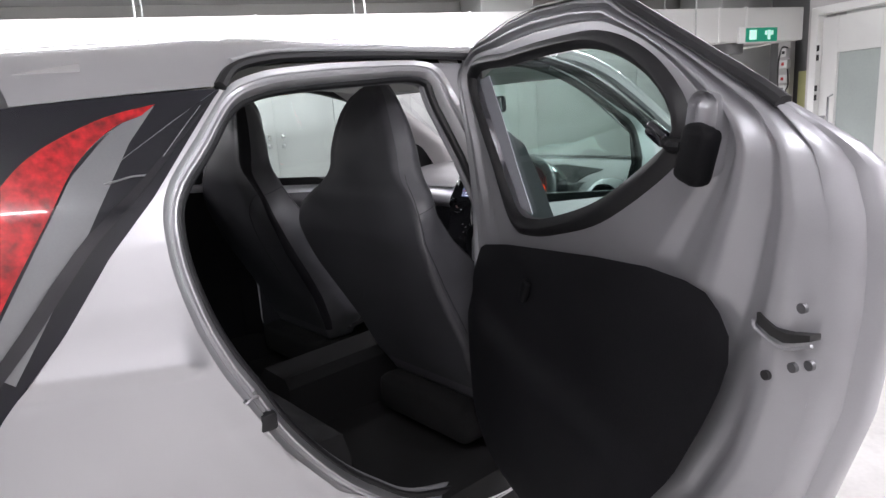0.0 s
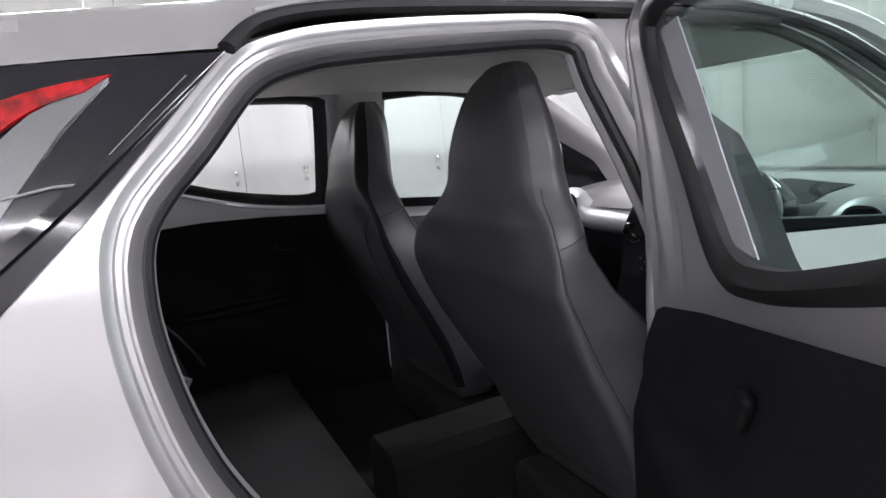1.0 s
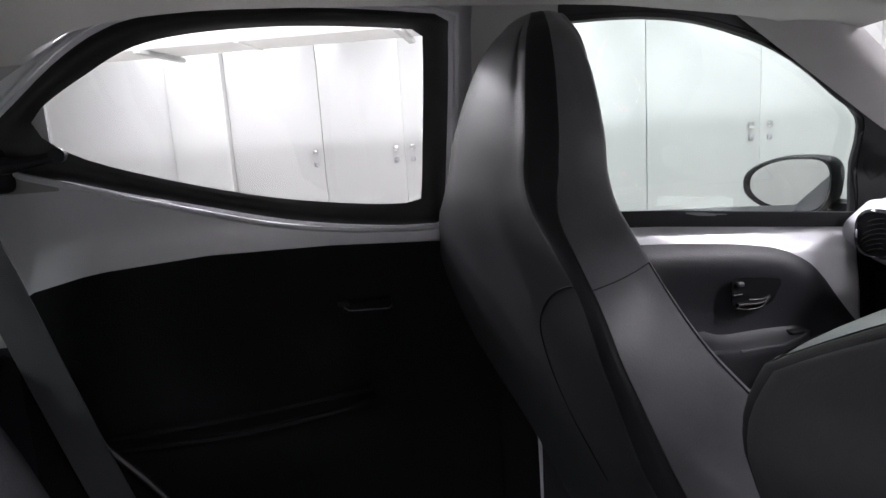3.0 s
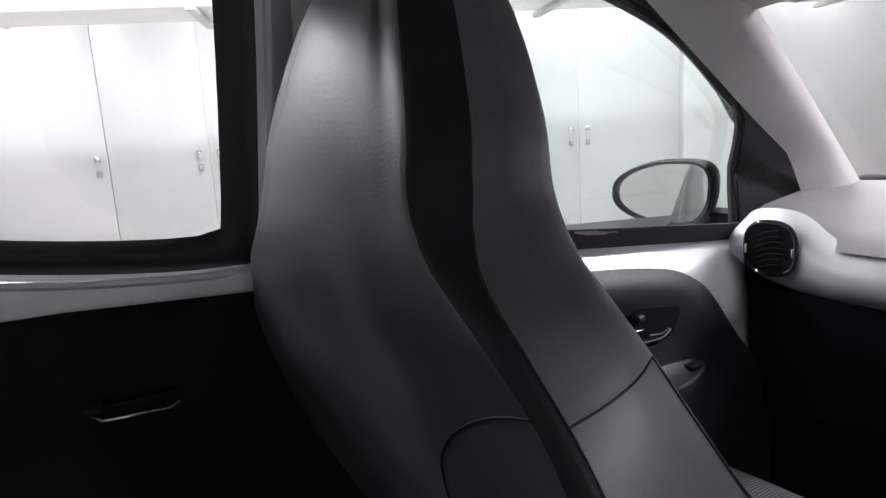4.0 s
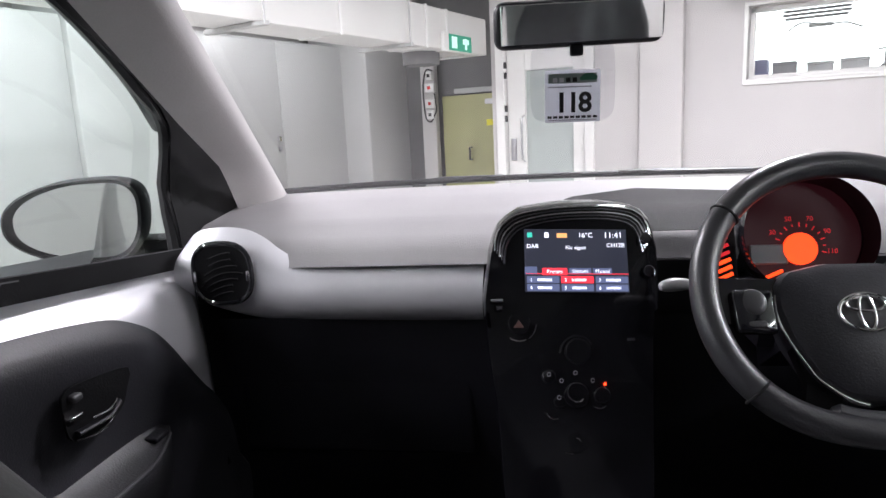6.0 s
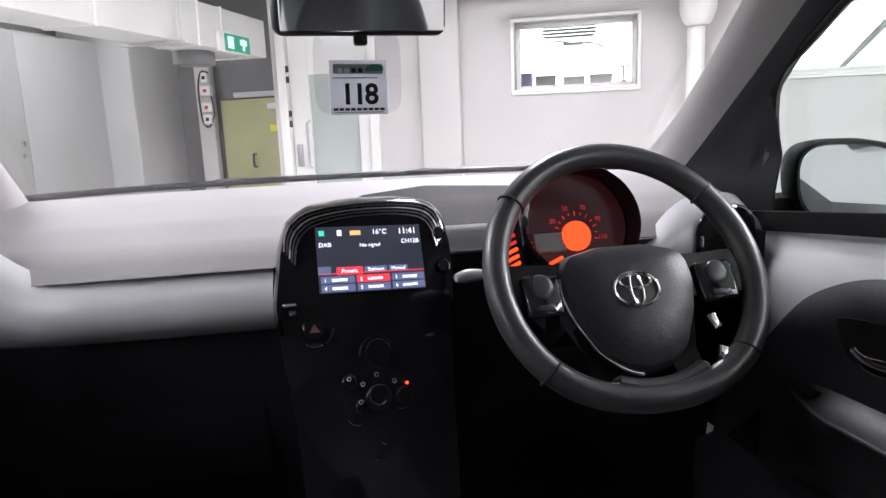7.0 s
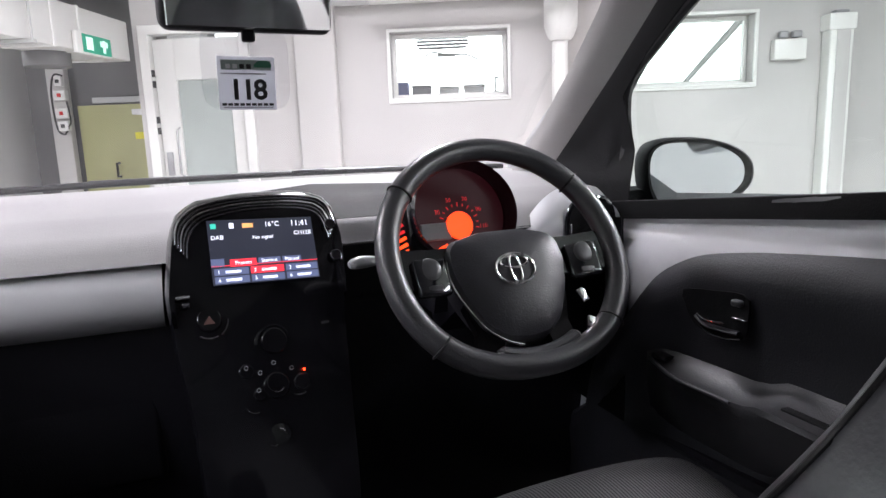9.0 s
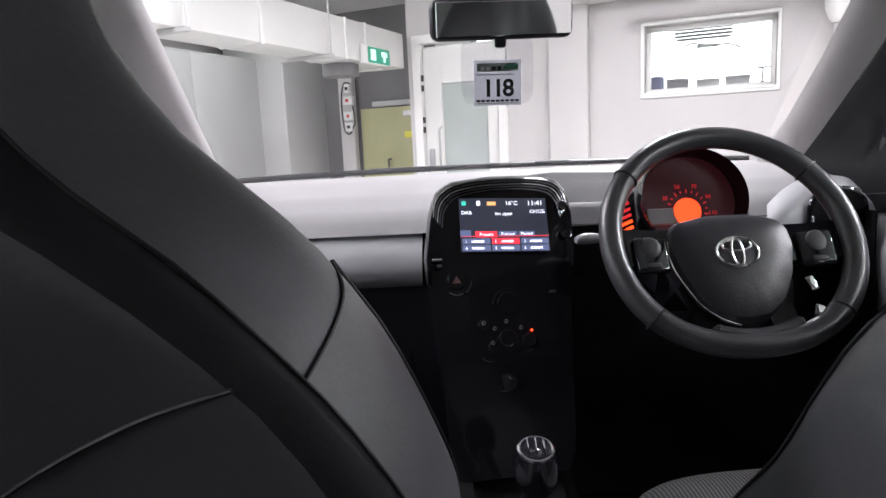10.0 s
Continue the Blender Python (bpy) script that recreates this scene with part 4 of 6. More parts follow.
def wing_mirror(s):
    """Outside mirror: housing with a flat inner side, glass turned towards the driver."""
    c = Vector((0.826, 0.752, 1.026)) if s > 0 else Vector((-0.806, 0.752, 1.040))
    turn = Matrix.Rotation(radians(-15 if s > 0 else 17), 3, "Z")
    out = []
    for i in range(48):
        a = 2 * math.pi * i / 48
        ca, sa = math.cos(a), math.sin(a)
        x = 0.118 * (ca if ca > 0 else math.copysign(abs(ca) ** 0.55, ca) * (0.86 + 0.10 * sa))
        out.append((x, 0.070 * math.copysign(abs(sa) ** 0.82, sa) * (1 - 0.14 * ca)))

    def at(x, y, z):
        p = turn @ Vector((s * x, y, z))
        return c + p
    rows = []
    for dy, k in ((-0.016, 0.86), (-0.020, 0.90), (-0.026, 0.96), (-0.022, 1.0), (0.0, 1.02), (0.035, 0.97), (0.065, 0.8), (0.088, 0.5), (0.096, 0.12)):
        rows.append([at(x * k - 0.012 * (1 - k), dy, z * k) for x, z in out])
    m = part("wing_mirror", loft(rows), CARDM, car, "black outside mirror housing", 60)
    part("mirror_glass", loft([[at(x * 0.885, d, z * 0.875) for x, z in out] for d in (-0.0175, -0.013)]), MIRROR, m, "mirror glass")
    part("mirror_foot", loft([[Vector((s * x, y, z)) for y, z in ((0.775, 1.0), (0.77, 0.985), (0.78, 0.968), (0.83, 0.965), (0.845, 0.985), (0.835, 1.002))] for x in (0.66, 0.70, 0.78)]), CARDM, m)


for s in (-1, 1):
    wing_mirror(s)


# left rear door from inside
GLS = [(-0.222, 1.375), (-0.24, 1.388), (-0.46, 1.395), (-0.64, 1.378), (-0.74, 1.33), (-0.805, 1.285), (-0.81, 1.255), (-0.75, 1.212), (-0.62, 1.167), (-0.48, 1.13), (-0.35, 1.108), (-0.25, 1.10), (-0.228, 1.115)]
SEAL = [(-0.178, 1.39), (-0.21, 1.41), (-0.45, 1.42), (-0.68, 1.402), (-0.83, 1.30), (-0.885, 1.225), (-0.75, 1.172), (-0.60, 1.128), (-0.46, 1.09), (-0.33, 1.068), (-0.22, 1.06), (-0.186, 1.085)]
WC = (-0.48, 1.25)
GLS, SEAL = [[(p.x, p.y) for p in smooth_path([(a, b, 0) for a, b in q], 6, True)] for q in (GLS, SEAL)]
rd = part("rear_door", ring([(-0.13, 1.425), (-0.45, 1.436), (-0.70, 1.42), (-0.86, 1.32), (-0.94, 1.22), (-0.92, 1.10), (-0.88, 1.0), (-0.5, 1.0), (-0.13, 1.0)], SEAL, inner(-1, 0.006), WC, 96, 6), TRIM, car, "silver painted rear door frame")
part("window_seal", ring(SEAL, GLS, lambda y, z, k: Vector((-(XI(z) - 0.012 * math.sin(k * math.pi)), y, z)), WC, 96, 6), RUBBER, rd, "thick black window seal")
g = part("door_glass", patch([(y * 1.0, z) for y, z in GLS], inner(-1, 0.012), WC, 64, 3), GLASS, rd, "hinged rear side window glass")
g.visible_shadow = False
part("window_bead", tube([inner(-1, -0.006)(y, z) for y, z in radial(shrink(SEAL, -0.012, WC), WC, 80)], 0.005, 6, True), TRIM, rd)
CARD = [(-0.12, 1.022), (-0.40, 1.04), (-0.60, 1.045), (-0.77, 1.037), (-0.88, 1.015), (-0.90, 0.8), (-0.86, 0.45), (-0.12, 0.42)]
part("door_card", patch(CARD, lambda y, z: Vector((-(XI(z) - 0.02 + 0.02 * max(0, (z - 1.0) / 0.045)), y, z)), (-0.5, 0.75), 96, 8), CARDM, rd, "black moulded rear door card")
part("handle_cup", rbox(-0.632, -0.35, 0.935, 0.012, 0.085, 0.018, 0.004), CARDM, rd)
part("door_handle", tube([(-0.622, -0.392, 0.938), (-0.618, -0.384, 0.932), (-0.618, -0.318, 0.927), (-0.624, -0.308, 0.93)], 0.0018, 8), DARKCHROME, rd, "slim chrome inner handle")
part("lock_knob", rbox(-0.625, -0.392, 0.944, 0.012, 0.018, 0.008, 0.003), PLASTIC, rd)
part("pocket_edge", tube(smooth_path([(-0.63, -0.79, 0.775), (-0.61, -0.6, 0.782), (-0.605, -0.42, 0.79), (-0.625, -0.36, 0.785)]), 0.007, 8), CARDM, rd)
part("pocket_edge", tube(smooth_path([(-0.63, -0.79, 0.755), (-0.60, -0.6, 0.757), (-0.60, -0.42, 0.765), (-0.625, -0.35, 0.765)]), 0.007, 8), CARDM, rd)


def latch(parent, f):
    """Pop-out catch of a rear side window: foot, arm and knuckle."""
    part("window_latch", tube(smooth_path([f(0.0, 0.0, 0.004), f(0.012, 0.0, 0.02), f(0.04, 0.002, 0.024), f(0.075, 0.008, 0.022)]), [0.017, 0.016, 0.015, 0.014, 0.0135, 0.013, 0.0125, 0.012, 0.0115, 0.011, 0.0105, 0.010, 0.0095, 0.009, 0.0085, 0.008, 0.008, 0.009, 0.009], 10), PLASTIC, parent, "black pop-out window catch")
    part("latch_knob", disc(f(0.08, 0.010, 0.026), f(0, 0, 1) - f(0, 0, 0), 0.011, 0.018, 16), PLASTIC, parent)


latch(rd, lambda a, b, c: Vector((-(XI(1.21) - 0.0) + c, -0.865 + a, 1.213 + b)))
part("catch_plate", rbox(-0.652, -0.875, 1.21, 0.02, 0.05, 0.075, 0.012), PLASTIC, rd)


# ---- open right rear door ----
PHI = radians(68)
HX, HY = 0.74, -0.02
DIVIDER = mat("blue_grey_upright", (0.32, 0.33, 0.36), 0.6, 0.0, 0.06, 5, 300, 0.1)
DS, DN = Vector((math.sin(PHI), -math.cos(PHI), 0)), Vector((math.cos(PHI), math.sin(PHI), 0))


def on_door(off=0.0):
    return lambda a, z, k=0: Vector((HX, HY, z)) + DS * a + DN * (off - 0.06)


DOUT = [(-0.03, 1.37), (0.10, 1.425), (0.25, 1.448), (0.37, 1.455), (0.52, 1.447), (0.62, 1.43), (0.66, 1.405), (0.80, 1.335), (0.925, 1.268), (0.965, 1.225), (0.985, 1.15), (0.985, 1.05), (0.97, 0.93), (0.93, 0.80), (0.86, 0.67), (0.72, 0.52), (0.55, 0.42), (0.05, 0.39), (0.0, 0.5), (0.02, 1.0), (0.0, 1.2)]
DGL = [(0.10, 1.345), (0.28, 1.362), (0.49, 1.367), (0.59, 1.36), (0.68, 1.33), (0.745, 1.285), (0.765, 1.24), (0.73, 1.207), (0.59, 1.13), (0.45, 1.085), (0.36, 1.067), (0.29, 1.075), (0.22, 1.16)]
DSE = [(0.06, 1.37), (0.27, 1.39), (0.49, 1.394), (0.61, 1.385), (0.715, 1.345), (0.785, 1.285), (0.80, 1.235), (0.76, 1.185), (0.60, 1.095), (0.45, 1.05), (0.34, 1.03), (0.265, 1.04), (0.19, 1.15)]
DC = (0.46, 1.20)
DGL, DSE = [[(p.x, p.y) for p in smooth_path([(a, b, 0) for a, b in q], 6, True)] for q in (DGL, DSE)]
RIB = lut([0, 0.05, 0.10, 0.16, 0.22, 0.27, 0.33, 0.40, 0.48, 0.56, 0.64, 0.72, 1.0], [0.022, 0.012, 0.002, -0.002, 0.006, 0.012, 0.004, -0.006, -0.006, 0.006, 0.010, 0.0, 0.0])
LOWRIB = lut([0, 0.04, 0.08, 0.12, 0.16, 0.20, 1.0], [0.022, 0.010, -0.002, -0.002, 0.008, 0.0, 0.0])


def pressing(a, z, k):
    w = min(1, max(0, (z - 0.98) / 0.12)) if a < 0.72 else min(1, max(0, (z - 0.78) / 0.25))
    return on_door(RIB(k) * w + LOWRIB(k) * (1 - w))(a, z)


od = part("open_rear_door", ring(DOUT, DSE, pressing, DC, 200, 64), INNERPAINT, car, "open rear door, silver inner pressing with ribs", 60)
part("window_seal", ring(DSE, DGL, lambda a, z, k: on_door(-0.014 * math.sin(k * math.pi))(a, z), DC, 96, 6), RUBBER, od, "thick black window seal")
g = part("door_glass", patch(DGL, on_door(0.015), DC, 64, 3), TINT2, od, "tinted rear door window")
g.visible_shadow = False
part("window_divider", ruled([(0.095, 1.345), (0.16, 1.25), (0.22, 1.165), (0.285, 1.08)], [(0.150, 1.352), (0.213, 1.258), (0.272, 1.165), (0.335, 1.072)], on_door(0.011), 12, 2, 0, 1, 0.002), DIVIDER, od, "grey upright at the front of the door window")
DCARD = [(0.16, 0.985), (0.30, 1.01), (0.48, 1.03), (0.62, 1.045), (0.74, 1.053), (0.84, 1.045), (0.885, 1.01), (0.895, 0.95), (0.87, 0.88), (0.83, 0.80), (0.77, 0.68), (0.68, 0.55), (0.55, 0.46), (0.10, 0.44), (0.09, 0.9)]


def card(a, z):
    e = min(1, max(0, 1 - ((a - 0.48) / 0.44) ** 4 - ((z - 0.75) / 0.32) ** 4)) ** 0.5
    pocket = 0.03 / (1 + math.exp(-(0.80 - 0.12 * (a - 0.4) - z) / 0.012))
    return on_door(-0.012 - 0.028 * e - pocket * e)(a, z)


part("door_card", patch(DCARD, card, (0.48, 0.76), 96, 22), CARDDIM, od, "black moulded door card with a pocket", 60)
part("pull_cup", rbox(0, 0, 0, 0.022, 0.014, 0.05, 0.006, 3, Matrix.Translation(on_door(-0.048)(0.405, 0.94)) @ Matrix.Rotation(PHI - math.pi / 2, 4, "Z") @ Matrix.Rotation(0.5, 4, "Y")), CARDM, od, "black inner handle")
# outer skin and edge of the door
rows = []
lo = radial(DOUT, DC, 144)
SLIM = lut([1.10, 1.20, 1.27, 1.30], [1.0, 0.85, 0.22, 0.12])
for off, grow in ((0.022, 0.0), (0.03, 0.012), (0.06, 0.016), (0.068, 0.03), (0.085, 0.034), (0.10, 0.028)):
    rows.append([on_door(off * SLIM(z))(a + grow * SLIM(z) * (a - DC[0]) / math.hypot(a - DC[0], z - DC[1]), z + grow * SLIM(z) * (z - DC[1]) / math.hypot(a - DC[0], z - DC[1])) for a, z in lo])
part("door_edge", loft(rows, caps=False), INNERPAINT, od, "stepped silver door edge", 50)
part("door_skin", ring([(a * 1.0, z) for a, z in DOUT], DSE, lambda a, z, k: on_door(max(0.03, 0.10 * SLIM(z)) if k > 0.02 else 0.10 * SLIM(z))(a, z), DC, 120, 12), PAINT, od, "silver outer door skin")
es = [on_door(0.012)(a, z) for a, z in ((0.61, 1.438), (0.66, 1.412), (0.785, 1.347), (0.90, 1.287), (0.928, 1.270))]
part("edge_seal", tube(smooth_path(es), 0.011, 8, squash=0.8), RUBBER, od, "black seal on the sloping door edge")
# catch on the open door
DR = Matrix.Rotation(PHI - math.pi / 2, 4, "Z")
part("catch_pad", rbox(0, 0, 0, 0.052, 0.018, 0.105, 0.02, 4, Matrix.Translation(on_door(-0.002)(0.828, 1.235)) @ DR @ Matrix.Rotation(0.18, 4, "Y")), INNERPAINT, od)
wl = part("window_latch", rbox(0, 0, 0, 0.046, 0.034, 0.074, 0.012, 3, Matrix.Translation(on_door(-0.018)(0.832, 1.212)) @ DR @ Matrix.Rotation(0.30, 4, "Y")), CARDM, od, "black pop-out window catch")
part("latch_arm", tube(smooth_path([on_door(o)(a, z) for a, z, o in ((0.82, 1.222, -0.026), (0.785, 1.222, -0.020), (0.765, 1.228, -0.012))]), [0.010] * 6 + [0.008] * 7, 10), CARDM, wl)
part("latch_knob", rbox(0, 0, 0, 0.042, 0.016, 0.022, 0.006, 3, Matrix.Translation(on_door(-0.014)(0.752, 1.236)) @ DR @ Matrix.Rotation(0.5, 4, "Y")), GLOSS, wl, "gloss black catch knuckle")
# lock mouth and screws
SCREW = mat("dull_grey_screw", (0.11, 0.11, 0.115), 0.45, 0.5, 0.1, 30, 300, 0.05)
mouth = [(0.920, 1.034), (0.930, 1.031), (0.944, 1.023), (0.962, 1.021), (0.992, 1.028), (0.992, 1.021), (0.972, 1.013), (0.958, 1.009), (0.940, 1.012), (0.920, 1.021)]
part("lock_mouth", loft([[on_door(o)(a, z) for a, z in mouth] for o in (-0.0035, 0.012)]), INK, od, "black lock mouth")
part("lock_lip", tube(smooth_path([on_door(-0.003)(a, z) for a, z in ((0.915, 1.024), (0.917, 1.015), (0.938, 1.006), (0.957, 1.002), (0.975, 1.008), (0.994, 1.017))], 4), 0.0022, 8), INNERPAINT, od)
for a, z in ((0.98, 1.055), (0.972, 0.985), (0.993, 0.995)):
    part("screw", disc(on_door(-0.0025)(a, z), DN, 0.0058, 0.005, 14), SCREW, od, "dull grey screw")
part("drain_plug", disc(on_door(-0.0015)(0.935, 0.962), DN, 0.006, 0.005, 14), INK, od)
for z in (0.6, 1.12):
    part("hinge", rbox(0.745, -0.02, z, 0.05, 0.07, 0.06, 0.01), INNERPAINT, od)


# ---- pillars ----
PB = lut([0.42, 0.9, 1.0, 1.1, 1.2, 1.3, 1.42], [0.035, 0.03, 0.015, -0.015, -0.045, -0.075, -0.11])
for s in (-1, 1):
    if s < 0:
        pa = [[0, 0.5, 0.8, 1], [0.585, 0.622, 0.632, 0.635], [0.36, 0.76, 0.905, 0.97], [1.405, 1.187, 1.11, 1.02]]
        pb = [[0, 0.5, 1], [0.525, 0.575, 0.615], [0.555, 0.88, 1.19], [1.408, 1.225, 1.03]]
    else:
        pa = [[0, 0.25, 0.5, 0.8, 1], [0.575, 0.60, 0.62, 0.64, 0.645], [0.45, 0.586, 0.725, 0.905, 1.0], [1.405, 1.31, 1.213, 1.088, 1.02]]
        pb = [[0, 0.25, 0.5, 0.8, 1], [0.505, 0.545, 0.572, 0.60, 0.615], [0.54, 0.65, 0.79, 0.975, 1.10], [1.408, 1.318, 1.223, 1.10, 1.03]]

    def apil(u, v):
        a = Vector((s * lut(pa[0], pa[1])(v), lut(pa[0], pa[2])(v), lut(pa[0], pa[3])(v)))
        b = Vector((s * lut(pb[0], pb[1])(v), lut(pb[0], pb[2])(v), lut(pb[0], pb[3])(v)))
        p = a.lerp(b, 0.03 + 0.97 * u if s < 0 else u)
        p.x -= s * (0.03 if s < 0 else 0.012) * math.sin(math.pi * u)
        return p
    part("front_pillar_trim", sheet(apil, 10, 14), GREYTRIM, car, "grey plastic windscreen pillar trim")
    op = [Vector((s * 0.60, 0.42, 1.435)), Vector((s * 0.64, 0.62, 1.375)), Vector((s * 0.675, 0.93, 1.20)), Vector((s * 0.69, 1.22, 1.02))]
    part("front_pillar_skin", tube(smooth_path(op), 0.022, 10), PAINT, car)
    part("centre_pillar", sheet(lambda u, v: Vector((s * (XI(1.42 - 1.0 * v) - 0.012 - 0.02 * math.sin(math.pi * u)), (-0.14 + 0.02 * v if s < 0 else PB(1.42 - 1.0 * v)) + (0.15 + 0.03 * v if s < 0 else 0.075) * u, 1.42 - 1.0 * v)), 8, 16), CARDM, car, "black lower centre pillar trim")
    part("centre_pillar_upper", sheet(lambda u, v: Vector((s * (XI(1.42 - 0.40 * v) - 0.016 - 0.02 * math.sin(math.pi * u)), (-0.145 + 0.02 * v if s < 0 else PB(1.42 - 0.4 * v) - 0.003) + (0.155 + 0.03 * v if s < 0 else 0.08) * u, 1.42 - 0.40 * v)), 8, 10), LINER, car, "grey upper centre pillar trim")
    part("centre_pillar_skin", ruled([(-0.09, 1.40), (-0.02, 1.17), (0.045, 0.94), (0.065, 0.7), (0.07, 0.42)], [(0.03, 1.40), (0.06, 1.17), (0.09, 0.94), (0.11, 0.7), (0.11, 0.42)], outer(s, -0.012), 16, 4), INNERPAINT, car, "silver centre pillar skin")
    part("rear_pillar_trim", sheet(lambda u, v: Vector((s * (0.60 + 0.05 * v - 0.05 * u * u), (-0.86 if s > 0 else -0.90) - 0.34 * u, 1.40 - 0.5 * v - 0.06 * u)), 10, 10), REARTRIM, car, "grey rear pillar trim")
    part("cargo_side", sheet(lambda u, v: Vector((s * 0.62, -0.88 - 0.45 * u, 0.95 - 0.6 * v)), 4, 4), PLASTIC, car)
    part("parcel_shelf_side", rbox(s * 0.56, -1.12, 0.93, 0.12, 0.45, 0.03, 0.01), PLASTIC, car)
ws = part("windscreen", sheet(lambda u, v: Vector(((2 * u - 1) * (0.66 - 0.13 * v), 1.20 - 0.60 * v + 0.09 * (1 - (2 * u - 1) ** 2), 1.02 + 0.40 * v)), 24, 12), GLASS, car, "clear windscreen")
ws.visible_shadow = False
part("header_trim", sheet(lambda u, v: Vector(((2 * u - 1) * 0.53, 0.60 - 0.12 * v + 0.09 * (1 - (2 * u - 1) ** 2) * (1 - v), 1.412 + 0.012 * math.sin(v * 3))), 20, 4), LINER, car)
for s in (-1, 1):
    v = part("sun_visor", rbox(0, 0, 0, 0.40, 0.15, 0.016, 0.007, 3, Matrix.Translation((s * 0.29, 0.58, 1.395)) @ Matrix.Rotation(-0.32, 4, "X")), LINER, car, "grey folded sun visor")
part("visor_label", rbox(-0.36, 0.62, 1.372, 0.10, 0.05, 0.001, 0.0004, 1, Matrix()), WHITECARD, car, "white warning label")

# ---- dashboard ----
def dash_top(u, v):
    x = (2 * u - 1) * 0.645
    yb = 1.20 + 0.085 * (1 - (x / 0.645) ** 2)
    y = yb + (0.735 - yb) * v
    z = lut([0, 0.12, 0.4, 0.75, 0.93, 1.0], [1.030, 1.034, 1.03, 1.012, 0.985, 0.955])(v)
    return Vector((x, y, z))


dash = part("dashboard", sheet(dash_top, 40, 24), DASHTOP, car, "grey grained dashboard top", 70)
part("screen_base_strip", tube(smooth_path([(-0.645, 1.2, 1.036), (-0.4, 1.255, 1.041), (0, 1.285, 1.043), (0.4, 1.255, 1.041), (0.645, 1.2, 1.036)]), 0.007, 8), RUBBER, dash, "black strip along the windscreen base")
for x in (-0.20, 0.22):
    part("wiper_shadow_block", rbox(x, 1.285, 1.044, 0.16, 0.03, 0.012, 0.004), RUBBER, dash)


def band(s):
    top = [(0.135, 0.953), (0.30, 0.955), (0.40, 0.957), (0.44, 0.965), (0.47, 0.983), (0.495, 1.003), (0.525, 1.017), (0.568, 1.021), (0.61, 1.014), (0.633, 0.99)]
    bot = [(0.14, 0.845), (0.30, 0.846), (0.40, 0.848), (0.44, 0.848), (0.47, 0.849), (0.495, 0.850), (0.525, 0.852), (0.568, 0.860), (0.61, 0.874), (0.640, 0.90)]

    if s > 0:
        top = [(0.425, 0.925), (0.445, 0.947), (0.463, 0.966), (0.48, 0.985), (0.497, 1.0), (0.525, 1.015), (0.568, 1.021), (0.61, 1.014), (0.633, 0.99)]
        bot = [(0.425, 0.918), (0.445, 0.906), (0.463, 0.893), (0.48, 0.88), (0.497, 0.87), (0.525, 0.86), (0.568, 0.86), (0.61, 0.874), (0.640, 0.90)]
    ts, bs = smooth_path([(p[0], 0, p[1]) for p in top], 8), smooth_path([(p[0], 0, p[1]) for p in bot], 8)

    def g(u, v):
        k = min(len(ts) - 1, int(round(u * (len(ts) - 1))))
        xt, zt, xb, zb = ts[k].x, ts[k].z, bs[k].x, bs[k].z
        x, z = xt + (xb - xt) * v, zt + (zb - zt) * v
        roll = 0.035 * (abs(2 * v - 1) ** 3.2) + 0.045 * max(0, (v - 0.4) / 0.6) ** 2
        return Vector((s * x, 0.722 + roll - 0.006 * math.sin(math.pi * v), z))
    return sheet(g, 64, 20)


for s in (-1, 1):
    b = part("dash_band", band(s), TRIM, dash, "silver painted dashboard band", 60)
    # round-cornered air vent
    c = (-0.551 if s < 0 else 0.568, 0.953)
    sq = [(c[0] + 0.048 * math.copysign(abs(math.cos(a)) ** 0.7, math.cos(a)), c[1] + 0.048 * math.copysign(abs(math.sin(a)) ** 0.75, math.sin(a))) for a in [2 * math.pi * i / 48 for i in range(48)]]
    part("vent_ring", tube([(x, 0.7135, z) for x, z in sq], 0.0045, 8, True), GLOSS, dash, "gloss black vent ring")
    # almost flat; its near-black colour stands for shade inside the vent
    part("vent_bowl", patch(sq, lambda x, z: Vector((x, 0.7105 + 0.003 * max(0, 1 - ((x - c[0]) ** 2 + (z - c[1]) ** 2) / 0.0026), z)), c, 48, 5), CARDM, dash)
    for k in (-3, -2, -1, 0, 1, 2, 3):
        arc = [(c[0] + 0.036 * t, 0.709 - 0.002 * (1 - t * t), c[1] + 0.0105 * k - 0.010 * t * t + 0.010 * t) for t in np.linspace(-1, 1, 9) if abs(t) < 1.05 - 0.16 * abs(k)]
        part("vent_slat", tube(arc, 0.0016, 6), CARDM, dash, "curved black vent slat")
    part("dash_end_filler", rbox(s * 0.58, 0.845, 0.885, 0.13, 0.06, 0.10, 0.006), CARDM, dash)
    for k in (-1, 1):
        part("vent_tab", rbox(c[0] + k * 0.044, 0.711, c[1] - 0.004, 0.006, 0.008, 0.018, 0.002), CHROME, dash)


def lower(u, v):
    x = -0.64 + 1.28 * u
    return Vector((x, 0.778 + 0.05 * v ** 1.5, 0.858 - 0.46 * v))


part("driver_dash_face", sheet(lambda u, v: Vector((0.09 + 0.55 * u, 0.737 + 0.05 * v, 0.958 - 0.105 * v)), 16, 8), DASHSHADE, dash, "grey grained dashboard face, shade in its colour")
part("lower_dash", sheet(lower, 20, 20), PLASTIC, dash, "black lower dashboard")
part("glovebox_lid", rbox(-0.37, 0.7995, 0.70, 0.42, 0.03, 0.19, 0.012), PLASTIC, dash, "black glovebox lid")
part("footwell_wall", box(0, 0.87, 0.45, 1.28, 0.02, 0.34), CARPET, dash)
part("bulkhead", box(0, 1.0, 0.62, 1.28, 0.04, 0.74), CARPET, dash)
